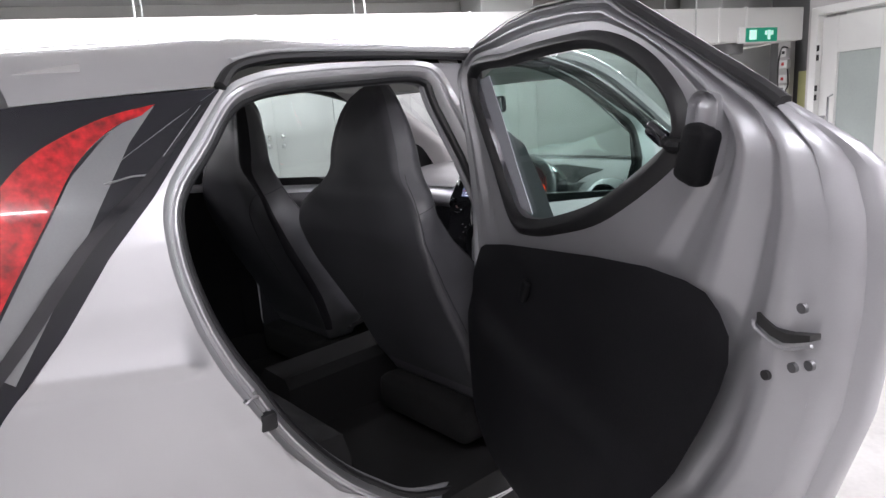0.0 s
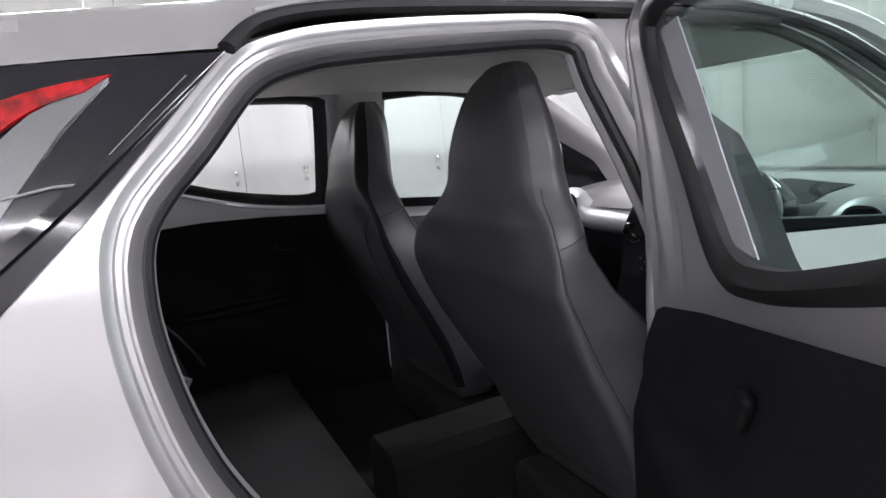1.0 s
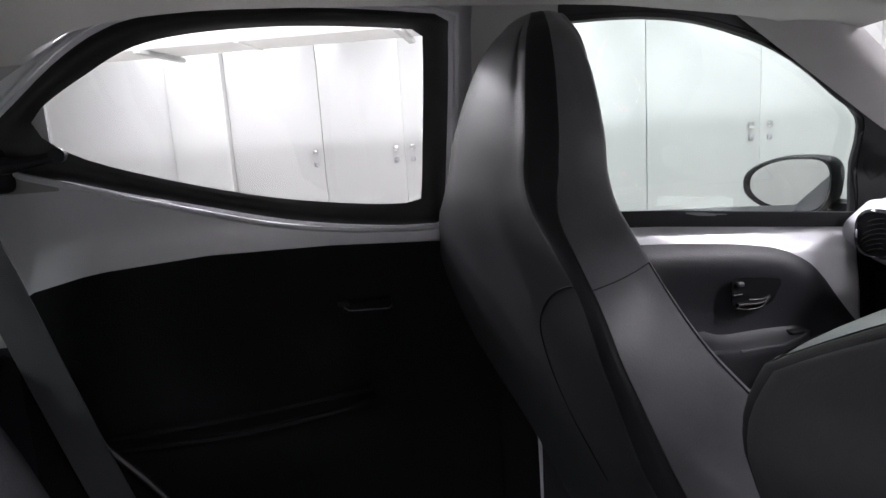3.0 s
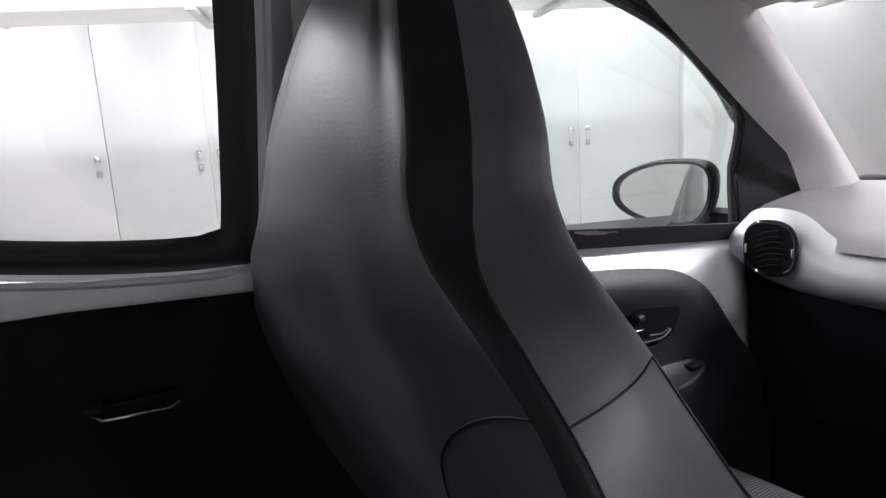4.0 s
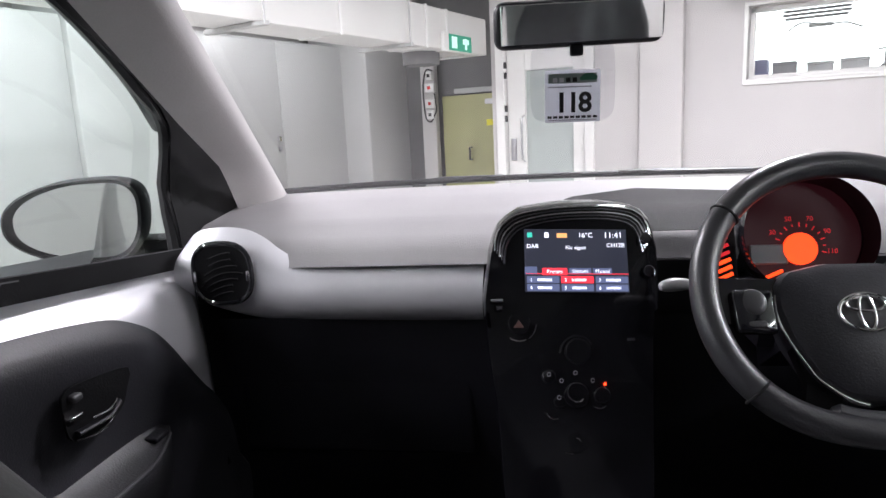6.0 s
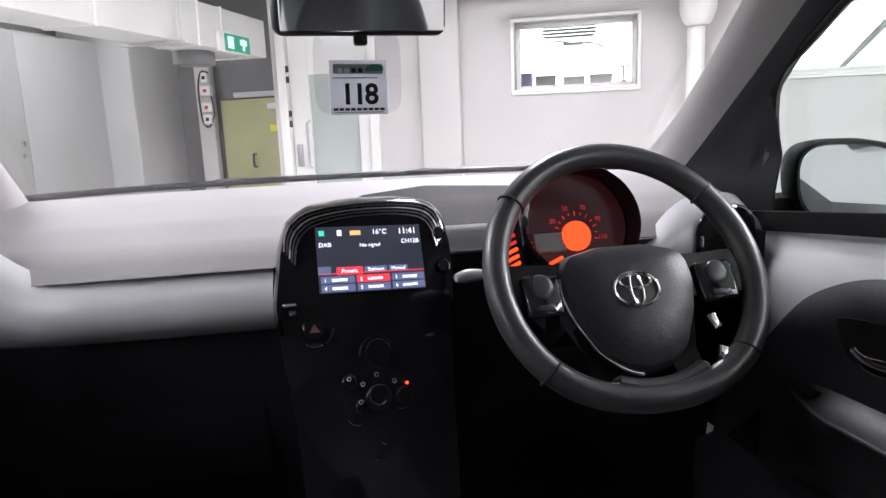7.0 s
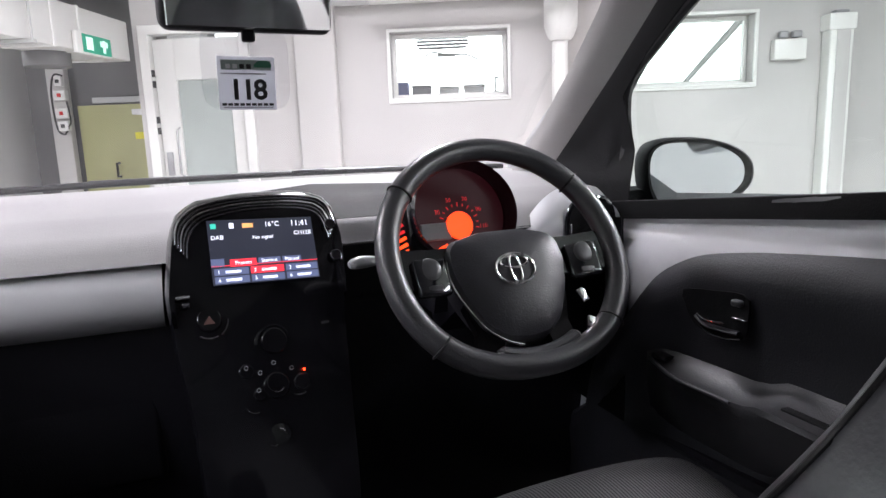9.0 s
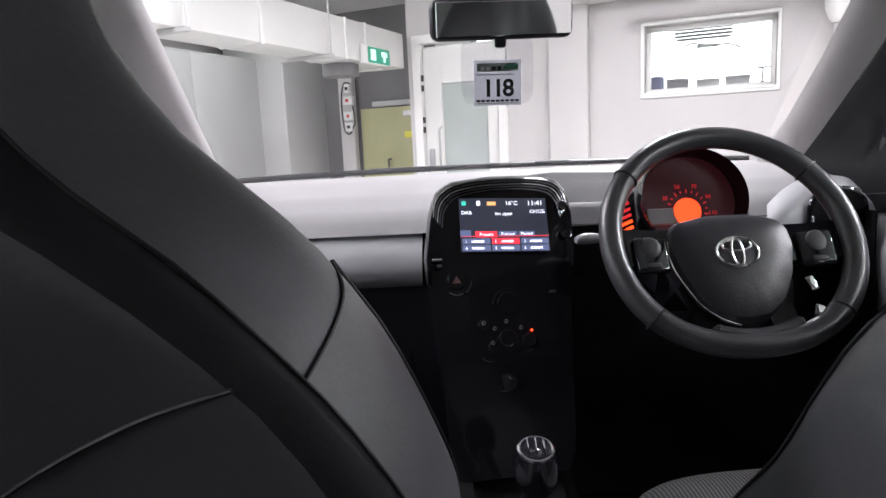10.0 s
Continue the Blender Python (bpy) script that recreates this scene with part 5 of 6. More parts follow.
def slot(u, v):
    x = -0.105 + 0.49 * u
    back = lut([0, 0.1, 0.25, 0.5, 0.8, 1.0], [0.80, 0.88, 0.99, 1.05, 1.0, 0.97])(u)
    y = 0.785 + (back - 0.785) * v
    q = (1.20 + 0.085 * (1 - (x / 0.645) ** 2))
    return Vector((x, y, lut([0, 0.12, 0.4, 0.75, 0.93, 1.0], [1.030, 1.034, 1.03, 1.012, 0.985, 0.955])((q - y) / (q - 0.735)) + 0.0035))


# no hollow here: a black sheet carries the recess's shade
part("dash_slot", sheet(slot, 40, 8, 0.004), CARDM, dash, "flat black sheet for the dark recess behind the screen")


# dark sheet laid over the dash front to paint its shade
def shelf(u, v):
    p = slot(u, 0)
    p.x, p.y = 0.10 + 0.33 * u, 0.800 - 0.066 * v
    q = 1.20 + 0.085 * (1 - (p.x / 0.645) ** 2)
    p.z = lut([0, 0.12, 0.4, 0.75, 0.93, 1.0], [1.030, 1.034, 1.03, 1.012, 0.985, 0.955])((q - p.y) / (q - 0.735)) + 0.003
    return p


part("dash_front_shade", sheet(shelf, 12, 8), DASHSHADE, dash, "added dark sheet for the shade in front of the instruments")


# centre stack
def cy(x, z):
    return 0.648 + 0.16 * x + (z - 0.94) * (0.50 if z > 0.90 else 0.34) + (0.0064 if z <= 0.90 else 0)


STK = [(-0.118, 1.0), (-0.105, 1.028), (-0.08, 1.042), (-0.02, 1.048), (0.05, 1.046), (0.09, 1.038), (0.108, 1.02), (0.115, 0.98), (0.112, 0.93), (0.104, 0.86), (0.10, 0.78), (0.095, 0.66), (0.09, 0.60), (-0.10, 0.60), (-0.105, 0.66), (-0.112, 0.78), (-0.124, 0.86), (-0.128, 0.93)]
sc = (0.0, 0.85)
lo = radial(STK, sc, 80)
rows = [[Vector((x * 1.0, cy(x, z) + 0.14, z - 0.01)) for x, z in lo], [Vector((x * 1.03, cy(x, z) + 0.03, z)) for x, z in lo], [Vector((x * 1.0, cy(x, z) + 0.006, z)) for x, z in lo]]
for k in (0.985, 0.95):
    rows.append([Vector((x * k, cy(x * k, sc[1] + (z - sc[1]) * k), sc[1] + (z - sc[1]) * k)) for x, z in lo])
stack = part("centre_console", loft(rows), STACKM, car, "gloss black centre console")
# chrome bars paint the highlights on the console's ridges
for k in range(5):
    g = 0.004 + 0.0042 * k
    rid = [(x * (1 - 6 * g / 0.9), cy(x, z - g) - 0.0012, z - g) for x, z in ((-0.116, 0.995), (-0.113, 1.015), (-0.103, 1.030), (-0.078, 1.042), (-0.02, 1.048), (0.05, 1.046), (0.088, 1.038), (0.104, 1.022), (0.110, 1.0))]
    part("console_ridge", tube(smooth_path(rid, 5), 0.0014, 6), (CHROME, DARKCHROME, CHROME, DARKCHROME, DARKCHROME)[k], stack, "thin ridge over the screen, its highlight set in chrome")


def plate(x0, x1, z0, z1, off, t=0.002, slant=0.0):
    """A thin plate lying on the console's face."""
    return loft([[Vector((x, cy(x, z - slant * x) - off + d, z - slant * x)) for x, z in ((x0, z0), (x1, z0), (x1, z1), (x0, z1))] for d in (0, t)])


SCR = glow("screen_dark", (0.02, 0.022, 0.035), 1.0)
SRED, SBLUE, SWHITE, SGREEN, SAMB = glow("screen_red", (0.75, 0.03, 0.05), 1.3), glow("screen_blue", (0.07, 0.085, 0.16), 1.3), glow("screen_white", (0.8, 0.82, 0.95), 1.5), glow("screen_green", (0.05, 0.5, 0.4), 1.0), glow("screen_amber", (0.8, 0.4, 0.15), 1.0)
SLANT = 0.055
scrn = part("touch_screen", plate(-0.0715, 0.0715, 0.9325, 1.0135, 0.003, 0.002, SLANT), SCR, stack, "lit colour touch screen")


def sx(u):
    return -0.0715 + 0.143 * u


def sz(v):
    return 1.0135 - 0.081 * v


def cell(u0, u1, v0, v1, m, name="screen_cell"):
    part(name, plate(sx(u0), sx(u1), sz(v1), sz(v0), 0.004, 0.0006, SLANT), m, scrn)


def stext(body, u, v, size, m=None):
    x = sx(u)
    z = sz(v) - SLANT * x
    text("screen_text", body, size, Matrix.Translation((x, cy(x, z) - 0.0048, z)) @ Matrix.Rotation(math.atan(0.16), 4, "Z") @ Matrix.Rotation(radians(90) - math.atan(0.5), 4, "X") @ Matrix.Rotation(-SLANT, 4, "Z"), m or SWHITE, scrn, 0.0)


cell(0.0, 0.12, 0.60, 0.72, SBLUE)
cell(0.0, 1.0, 0.705, 0.715, SRED)
cell(0.17, 0.41, 0.62, 0.73, SRED, "screen_button")
cell(0.43, 0.64, 0.62, 0.705, SBLUE, "screen_button")
cell(0.66, 0.84, 0.62, 0.705, SBLUE, "screen_button")
for r in range(2):
    for c3 in range(3):
        cell(0.02 + 0.33 * c3, 0.33 + 0.33 * c3, 0.75 + 0.125 * r, 0.855 + 0.125 * r, SRED if (r, c3) == (0, 1) else SBLUE, "screen_button")
        cell(0.12 + 0.33 * c3, 0.26 + 0.33 * c3, 0.785 + 0.125 * r, 0.825 + 0.125 * r, SWHITE, "screen_bar")
        stext(str(1 + c3 + 3 * r), 0.06 + 0.33 * c3, 0.805 + 0.125 * r, 0.007)
stext("Presets", 0.29, 0.675, 0.0075)
stext("Stations", 0.535, 0.665, 0.007)
stext("Manual", 0.75, 0.665, 0.007)
stext("DAB", 0.08, 0.27, 0.0085)
stext("11:41", 0.87, 0.09, 0.012)
stext("16°C", 0.60, 0.09, 0.010)
stext("CH12B", 0.89, 0.25, 0.0085)
stext("No signal", 0.50, 0.29, 0.0075)
cell(0.03, 0.08, 0.05, 0.13, SGREEN, "screen_icon")
cell(0.20, 0.24, 0.05, 0.13, SWHITE, "screen_icon")
cell(0.32, 0.42, 0.06, 0.13, SAMB, "screen_icon")


def knob(name, x, z, r, h, m, label=""):
    q = Vector((0.16, -1, 0.4)).normalized()
    return part(name, disc(Vector((x, cy(x, z), z)) + q * (h / 2 - 0.002), q, r, h, 28), m, stack, label, 35, 0.002)


def arc(name, x, z, r, a0, a1, w, m, label=""):
    """A thin bent bar on the console's face; angles in half turns."""
    pts = [(x + r * math.cos(math.pi * a), z + r * math.sin(math.pi * a)) for a in np.linspace(a0, a1, 17)]
    return part(name, tube([(p, cy(p, q) - 0.004, q) for p, q in pts], w, 6), m, stack, label)


knob("volume_knob", 0.098, 0.996, 0.008, 0.006, GLOSS, "small gloss knob")
knob("menu_button", 0.100, 0.953, 0.008, 0.005, GLOSS)
arc("knob_rim", 0.098, 0.996, 0.0085, 0.1, 1.2, 0.0008, DARKCHROME)
arc("knob_rim", 0.100, 0.953, 0.0085, -0.2, 0.7, 0.0008, DARKCHROME)
hz = knob("hazard_button", -0.081, 0.893, 0.016, 0.005, STACKM, "round hazard warning button")
arc("hazard_ring", -0.080, 0.893, 0.0215, 1.28, 1.62, 0.0013, CHROME, "chrome ring")
arc("hazard_ring", -0.080, 0.893, 0.0225, 1.68, 1.98, 0.0016, DARKCHROME)
tri_m = mat("hazard_mark", (0.40, 0.22, 0.2), 0.5)
part("hazard_triangle", loft([[Vector((-0.081 + x, cy(-0.081, 0.895 + z) - 0.0075 + d, 0.895 + z)) for x, z in ((-0.007, -0.005), (0.007, -0.005), (0, 0.008))] for d in (0, 0.001)]), tri_m, hz)
part("side_clip", rbox(-0.110, cy(-0.11, 0.927) - 0.001, 0.9275, 0.018, 0.008, 0.005, 0.002), CHROME, stack, "small chrome corner clip")
part("side_clip", rbox(-0.107, cy(-0.107, 0.918) - 0.001, 0.918, 0.010, 0.008, 0.007, 0.002), DARKCHROME, stack)
knob("fan_knob", -0.002, 0.853, 0.018, 0.008, STACKM, "round fan knob")
arc("fan_ring", -0.003, 0.852, 0.0225, 0.15, 0.98, 0.0011, DARKCHROME, "dull chrome ring")
arc("fan_ring", 0.001, 0.850, 0.013, 0.2, 0.9, 0.0011, CHROME, "chrome ring")
for x, z, r in ((-0.042, 0.822, 0.010), (-0.005, 0.797, 0.018), (0.030, 0.795, 0.012), (-0.028, 0.790, 0.009)):
    knob("climate_button", x, z, r, 0.004, STACKM)
arc("button_rim", -0.005, 0.803, 0.012, 0.75, 1.4, 0.0009, DARKCHROME)
arc("button_rim", -0.004, 0.799, 0.009, 1.3, 1.8, 0.0009, CHROME)
arc("button_rim", 0.026, 0.792, 0.012, 1.3, 1.7, 0.0009, DARKCHROME)
arc("button_rim", -0.035, 0.782, 0.012, 1.1, 1.6, 0.0008, DARKCHROME)
for x, z in ((-0.042, 0.827), (-0.025, 0.818), (-0.006, 0.827), (0.017, 0.816), (-0.029, 0.797)):
    arc("button_mark", x, z, 0.0024, 0, 1.9, 0.0006, GREYP)
LED = glow("led_red", (1.0, 0.04, 0.01), 5.0)
part("led", plate(0.0322, 0.0350, 0.8098, 0.8124, 0.006, 0.002), LED, stack, "small glowing red light")
arc("slot_edge", -0.008, 0.738, 0.007, 0.15, 0.5, 0.0009, CHROME, "bright edge of the power socket")
arc("slot_edge", -0.016, 0.736, 0.010, 1.25, 1.6, 0.0009, CHROME)
part("socket_cup", disc((-0.008, cy(-0.008, 0.735) + 0.006, 0.735), (0, -1, 0.3), 0.014, 0.014), STACKM, stack, "black power socket")
part("ignition_mark", plate(0.066, 0.077, 0.864, 0.8675, 0.004, 0.002), CHROME, stack)
for x, m in ((-0.027, SRED), (0.024, SAMB)):
    part("warning_light", rbox(x, 0.775, 1.034, 0.011, 0.006, 0.003, 0.001, 1), m, stack, "tiny lit warning light")

# tunnel and gear lever
part("tunnel", loft([[Vector((x, y, z)) for x, z in ((-0.10, 0.3), (-0.095, h - 0.03), (-0.07, h), (0.07, h), (0.095, h - 0.03), (0.10, 0.3))] for y, h in ((0.66, 0.60), (0.5, 0.56), (0.2, 0.50), (-0.3, 0.48))]), CARPET, car, "black centre tunnel")
gl = part("gear_lever", tube([(0.0, 0.42, 0.55), (0.002, 0.40, 0.66), (0.004, 0.385, 0.68)], [0.03, 0.014, 0.012], 12), PLASTIC, car, "gear lever with black gaiter")
part("gear_knob", loft([superring(0.004, 0.38, z, r, r, 20, 2) for z, r in ((0.665, 0.014), (0.675, 0.022), (0.69, 0.027), (0.71, 0.028), (0.725, 0.023), (0.731, 0.010))]), GLOSS, gl, "gloss black gear knob")
part("knob_cap", disc((0.004, 0.378, 0.728), (0, -0.3, 1), 0.019, 0.008), GLOSS, gl, "gloss black cap of the knob")
part("knob_ring", tube([(0.004 + 0.021 * math.cos(a), 0.377 + 0.020 * math.sin(a), 0.729 + 0.006 * math.sin(a)) for a in [2 * math.pi * i / 28 for i in range(28)]], 0.003, 8, True), CHROME, gl, "chrome ring of the knob")
for k in range(3):
    part("knob_mark", tube([(-0.006 + 0.010 * k, 0.368, 0.734), (-0.006 + 0.010 * k, 0.386, 0.739)], 0.0014, 6), CHROME, gl, "bright gear mark")
part("knob_collar", tube([(0.003, 0.39, 0.658), (0.003, 0.388, 0.666)], 0.017, 16), CHROME, gl)

# ---- steering wheel ----
WTILT = radians(33.3)
WM = Matrix.Translation((0.306, 0.528, 0.956)) @ Matrix.Rotation(radians(90) - WTILT, 4, "X")


def wpt(x, y, z=0.0):
    return WM @ Vector((x, y, z))


RAD = 0.168
rimp = []
for i in range(72):
    a = 2 * math.pi * i / 72
    flat = 0.013 * max(0, math.cos(a + math.pi / 2)) ** 5
    rimp.append(wpt((RAD - flat) * math.cos(a), (RAD - flat) * math.sin(a), 0.0))
sw = part("steering_wheel", tube(rimp, 0.0165, 18, True), RIM, car, "black leather steering wheel rim")
for a in (38, 142, 222, 318):
    p = [wpt(RAD * math.cos(radians(a)) + 0.0172 * math.cos(t) * math.cos(radians(a)), RAD * math.sin(radians(a)) + 0.0172 * math.cos(t) * math.sin(radians(a)), 0.0172 * math.sin(t)) for t in [2 * math.pi * i / 20 for i in range(20)]]
    part("rim_seam", tube(p, 0.0018, 6, True), RUBBER, sw)
HUB = [(-0.082, 0.035), (-0.07, 0.05), (-0.03, 0.062), (0.03, 0.062), (0.07, 0.05), (0.082, 0.035), (0.085, 0.0), (0.075, -0.04), (0.055, -0.08), (0.03, -0.10), (0.0, -0.104), (-0.03, -0.10), (-0.055, -0.08), (-0.075, -0.04), (-0.085, 0.0)]
HUB = [(x * 1.05 - 0.002, y * (0.85 if y > 0 else 1.05) - 0.013) for x, y in HUB]
hl = radial(HUB, (0, -0.026), 60)
rows = [[wpt(x, y, -0.04) for x, y in hl]]
for k, h in ((1.0, -0.018), (0.985, -0.006), (0.94, 0.002), (0.8, 0.008), (0.5, 0.012), (0.15, 0.013)):
    rows.append([wpt(x * k, -0.026 + (y + 0.026) * k, h) for x, y in hl])
part("airbag_cover", loft(rows), LEATHER2, sw, "dark grey airbag cover")
for s in (-1, 1):
    part("spoke", loft([[wpt(s * x, y, z) for y, z in ((0.022, -0.026 + w), (0.022, -0.008 + w), (-0.034, -0.008 + w), (-0.034, -0.026 + w))] for x, w in ((0.07, 0.0), (0.11, 0.0), (0.166, 0.010))]), GLOSS, sw, "gloss black spoke")
    b = part("button_pad", rbox(0, 0, 0, 0.048, 0.052, 0.014, 0.005, 3, WM @ Matrix.Translation((s * 0.115, -0.020, -0.003)) @ Matrix.Rotation(-0.12 * s, 4, "Y")), GLOSS, sw, "gloss black button pad")
    dome = loft([[WM @ Vector((s * 0.117 + r * math.cos(t), -0.010 + r * math.sin(t), h)) for t in [2 * math.pi * i / 28 for i in range(28)]] for r, h in ((0.0158, 0.001), (0.0158, 0.0038), (0.0146, 0.0050), (0.009, 0.0060), (0.001, 0.0064))])
    part("round_button", dome, BUTTON, b, "round grey steering button", 50)
    part("mode_button", rbox(0, 0, 0, 0.024, 0.008, 0.004, 0.002, 2, WM @ Matrix.Translation((s * 0.116, -0.036, 0.0032))), BUTTON, b)
    part("lower_spoke", loft([[wpt(s * x, y, z) for x, y, z in ((a - 0.018, b, -0.012), (a + 0.018, b + 0.01, -0.012), (a + 0.018, b + 0.01, -0.026), (a - 0.018, b, -0.026))] for a, b in ((0.06, -0.07), (0.05, -0.11), (0.06, -0.155))]), CARDM, sw, "dull black lower spoke")
low = [wpt(x, y, z) for x, y, z in ((-0.088, 0.0, -0.004), (-0.089, -0.03, -0.004), (-0.078, -0.062, -0.003), (-0.058, -0.096, -0.003), (-0.032, -0.118, -0.003), (-0.012, -0.125, -0.004))]
part("lower_spoke_edge", tube(smooth_path(low), 0.0019, 8), CHROME, sw, "satin bright edge beside the airbag cover")
grip = [wpt((RAD - 0.027) * math.cos(a), (RAD - 0.027) * math.sin(a), -0.002) for a in [radians(-112 + 52 * i / 20) for i in range(21)]]
part("rim_insert", tube(grip, [0.004] + [0.010] * 19 + [0.004], 10), RIM, sw, "grey grip insert at the foot of the rim")
part("lower_spoke_clip", rbox(0, 0, 0, 0.012, 0.020, 0.006, 0.002, 2, WM @ Matrix.Translation((0.094, -0.072, 0.0)) @ Matrix.Rotation(0.3, 4, "Z")), CHROME, sw, "bright clip")
part("lower_spoke_clip", rbox(0, 0, 0, 0.014, 0.018, 0.006, 0.002, 2, WM @ Matrix.Translation((0.094, -0.112, 0.0)) @ Matrix.Rotation(-0.4, 4, "Z")), CHROME, sw, "bright clip")
# badge of three plain ovals
for rx, ry, ox, oy in ((0.0285, 0.0215, 0, 0), (0.0078, 0.0205, 0, 0), (0.020, 0.0085, 0, 0.0095)):
    p = [wpt(ox - 0.002 + rx * math.cos(a), -0.026 + oy + ry * math.sin(a), 0.0135) for a in [2 * math.pi * i / 40 for i in range(40)]]
    part("badge", tube(p, 0.0022, 8, True), CHROME, sw, "chrome badge of plain ovals")
part("column_shroud", loft([[wpt(x, y, z) for x, y in ((-0.05, 0.04), (0.05, 0.04), (0.055, -0.04), (-0.055, -0.04))] for z in (-0.035, -0.2)]), PLASTIC, car, "black steering column shroud")
for pts, ends in ((((0.255, 0.61, 0.948), (0.18, 0.592, 0.954), (0.128, 0.578, 0.957)), ((0.136, 0.580, 0.957), (0.112, 0.574, 0.958), (0.096, 0.571, 0.956))), ((tuple(wpt(0.04, 0.03, -0.075)), tuple(wpt(0.10, 0.026, -0.07)), tuple(wpt(0.145, 0.02, -0.06))), (tuple(wpt(0.13, 0.021, -0.062)), tuple(wpt(0.148, 0.019, -0.059)), tuple(wpt(0.160, 0.017, -0.057))))):
    st = part("column_stalk", tube(smooth_path(pts), 0.006, 10), PLASTIC, car, "black column stalk")
    e = smooth_path(ends, 6)
    part("stalk_end", tube(e, [0.011 * math.sin(math.pi * (0.12 + 0.80 * i / (len(e) - 1))) ** 0.5 for i in range(len(e))], 14, squash=0.75), GREYP, st, "pale grey rounded stalk end")

# ---- instrument pod ----
PC = Vector((0.308, 0.70, 0.989))
PM = Matrix.Translation(PC) @ Matrix.Rotation(radians(90 - 18), 4, "X")


def ppt(x, y, z=0.0):
    return PM @ Vector((x, y, z))


prof = [(0.083 * math.cos(a), 0.080 * math.sin(a) + 0.002) for a in [2 * math.pi * i / 48 for i in range(48)]]
pod = part("instrument_pod", loft([[ppt(x * k, y * k, z) for x, y in prof] for z, k in ((-0.06, 0.85), (0.0, 1.04), (0.035, 1.06), (0.04, 1.03), (0.03, 1.0), (0.004, 0.95), (0.0, 0.6), (0.0, 0.05))]), GLOSS, car, "gloss black round instrument pod")
DIAL = glow("dial_orange", (1.0, 0.055, 0.008), 1.6)
DIALD = glow("dial_dark_red", (0.02, 0.002, 0.004), 0.5)
DIALM = glow("dial_marks_red", (0.7, 0.02, 0.03), 0.45)
part("dial_face", disc(ppt(0, 0.002, 0.004), PM.to_3x3() @ Vector((0, 0, 1)), 0.077, 0.003, 48), DIALD, pod, "dark red lit speedometer dial")
part("dial_centre", disc(ppt(-0.004, -0.015, 0.009), PM.to_3x3() @ Vector((0, 0, 1)), 0.022, 0.005, 36), DIAL, pod, "bright orange display")
for i in range(13):
    a = radians(195 - 210 * i / 12)
    r0, r1 = (0.029, 0.0325) if i % 2 else (0.028, 0.034)
    part("dial_mark", tube([ppt(-0.003 + r0 * math.cos(a), -0.012 + r0 * math.sin(a), 0.009), ppt(-0.003 + r1 * math.cos(a), -0.012 + r1 * math.sin(a), 0.009)], 0.0009, 4), DIALM, pod)
for i, tx in enumerate(("10", "30", "50", "70", "90", "110")):
    a = radians(190 - 200 * i / 5)
    text("dial_number", tx, 0.0095, PM @ Matrix.Translation((-0.003 + 0.041 * math.cos(a), -0.012 + 0.041 * math.sin(a), 0.009)), DIALM, pod, 0.0)
part("dial_panel", rbox(0, 0, 0, 0.05, 0.028, 0.004, 0.002, 1, PM @ Matrix.Translation((-0.045, -0.022, 0.008))), GREYP, pod, "grey display panel")
part("dial_needle", tube([ppt(-0.03, -0.045, 0.012), ppt(-0.06, -0.058, 0.012)], 0.0025, 6), DIAL, pod, "orange needle")
side = part("rev_counter", loft([[ppt(x, y, z) for x, y in ((-0.125, -0.07), (-0.09, -0.075), (-0.092, 0.02), (-0.118, 0.0))] for z in (-0.02, 0.02)]), GLOSS, pod, "narrow gloss rev counter")
for i in range(7):
    part("rev_bar", rbox(0, 0, 0, 0.020, 0.005, 0.002, 0.0005, 1, PM @ Matrix.Translation((-0.105 - 0.001 * i, -0.062 + 0.010 * i, 0.021)) @ Matrix.Rotation(0.4, 4, "Z")), DIAL if i < 4 else DIALM, side, "orange lit bar")
part("pod_stalk", loft([[Vector((x, y, z)) for x, z in ((0.23, 0.86), (0.37, 0.86), (0.36, 0.93), (0.24, 0.93))] for y in (0.62, 0.78)]), PLASTIC, car)

# ---- inside mirror and hanging card ----
im = part("inside_mirror", rbox(0, 0, 0, 0.232, 0.03, 0.062, 0.014, 4, Matrix.Translation((0.009, 0.69, 1.295)) @ Matrix.Rotation(radians(10.5), 4, "Z") @ Matrix.Rotation(radians(-1), 4, "Y") @ Matrix.Rotation(radians(7), 4, "X")), PLASTIC, car, "black inside mirror housing")
part("mirror_glass", rbox(0, 0, 0, 0.218, 0.004, 0.052, 0.0015, 1, Matrix.Translation((0.012, 0.6737, 1.293)) @ Matrix.Rotation(radians(10.5), 4, "Z") @ Matrix.Rotation(radians(-1), 4, "Y") @ Matrix.Rotation(radians(7), 4, "X")), MIRROR, im, "dark reflecting glass")
part("mirror_stem", tube([(0.008, 0.70, 1.31), (0.008, 0.74, 1.36), (0.008, 0.76, 1.39)], 0.012, 10), PLASTIC, im)
part("mirror_lever", rbox(0.005, 0.685, 1.259, 0.018, 0.014, 0.016, 0.004), PLASTIC, im)

def translucent(name, color, k):
    m = mat(name, color, 0.5, 0.0, 0.02, 6, 200, 0.0)
    nt = m.node_tree
    tl, mx = nt.nodes.new("ShaderNodeBsdfTranslucent"), nt.nodes.new("ShaderNodeMixShader")
    tl.inputs[0].default_value = (*color, 1)
    mx.inputs[0].default_value = k
    nt.links.new(nt.nodes["Principled BSDF"].outputs[0], mx.inputs[1])
    nt.links.new(tl.outputs[0], mx.inputs[2])
    nt.links.new(mx.outputs[0], nt.nodes["Material Output"].inputs[0])
    return m


PRINTCARD = translucent("white_printed_card_backlit", (0.72, 0.73, 0.76), 0.6)
SLEEVE = pane("clear_plastic_sleeve", (0.94, 0.94, 0.95), 0.05)
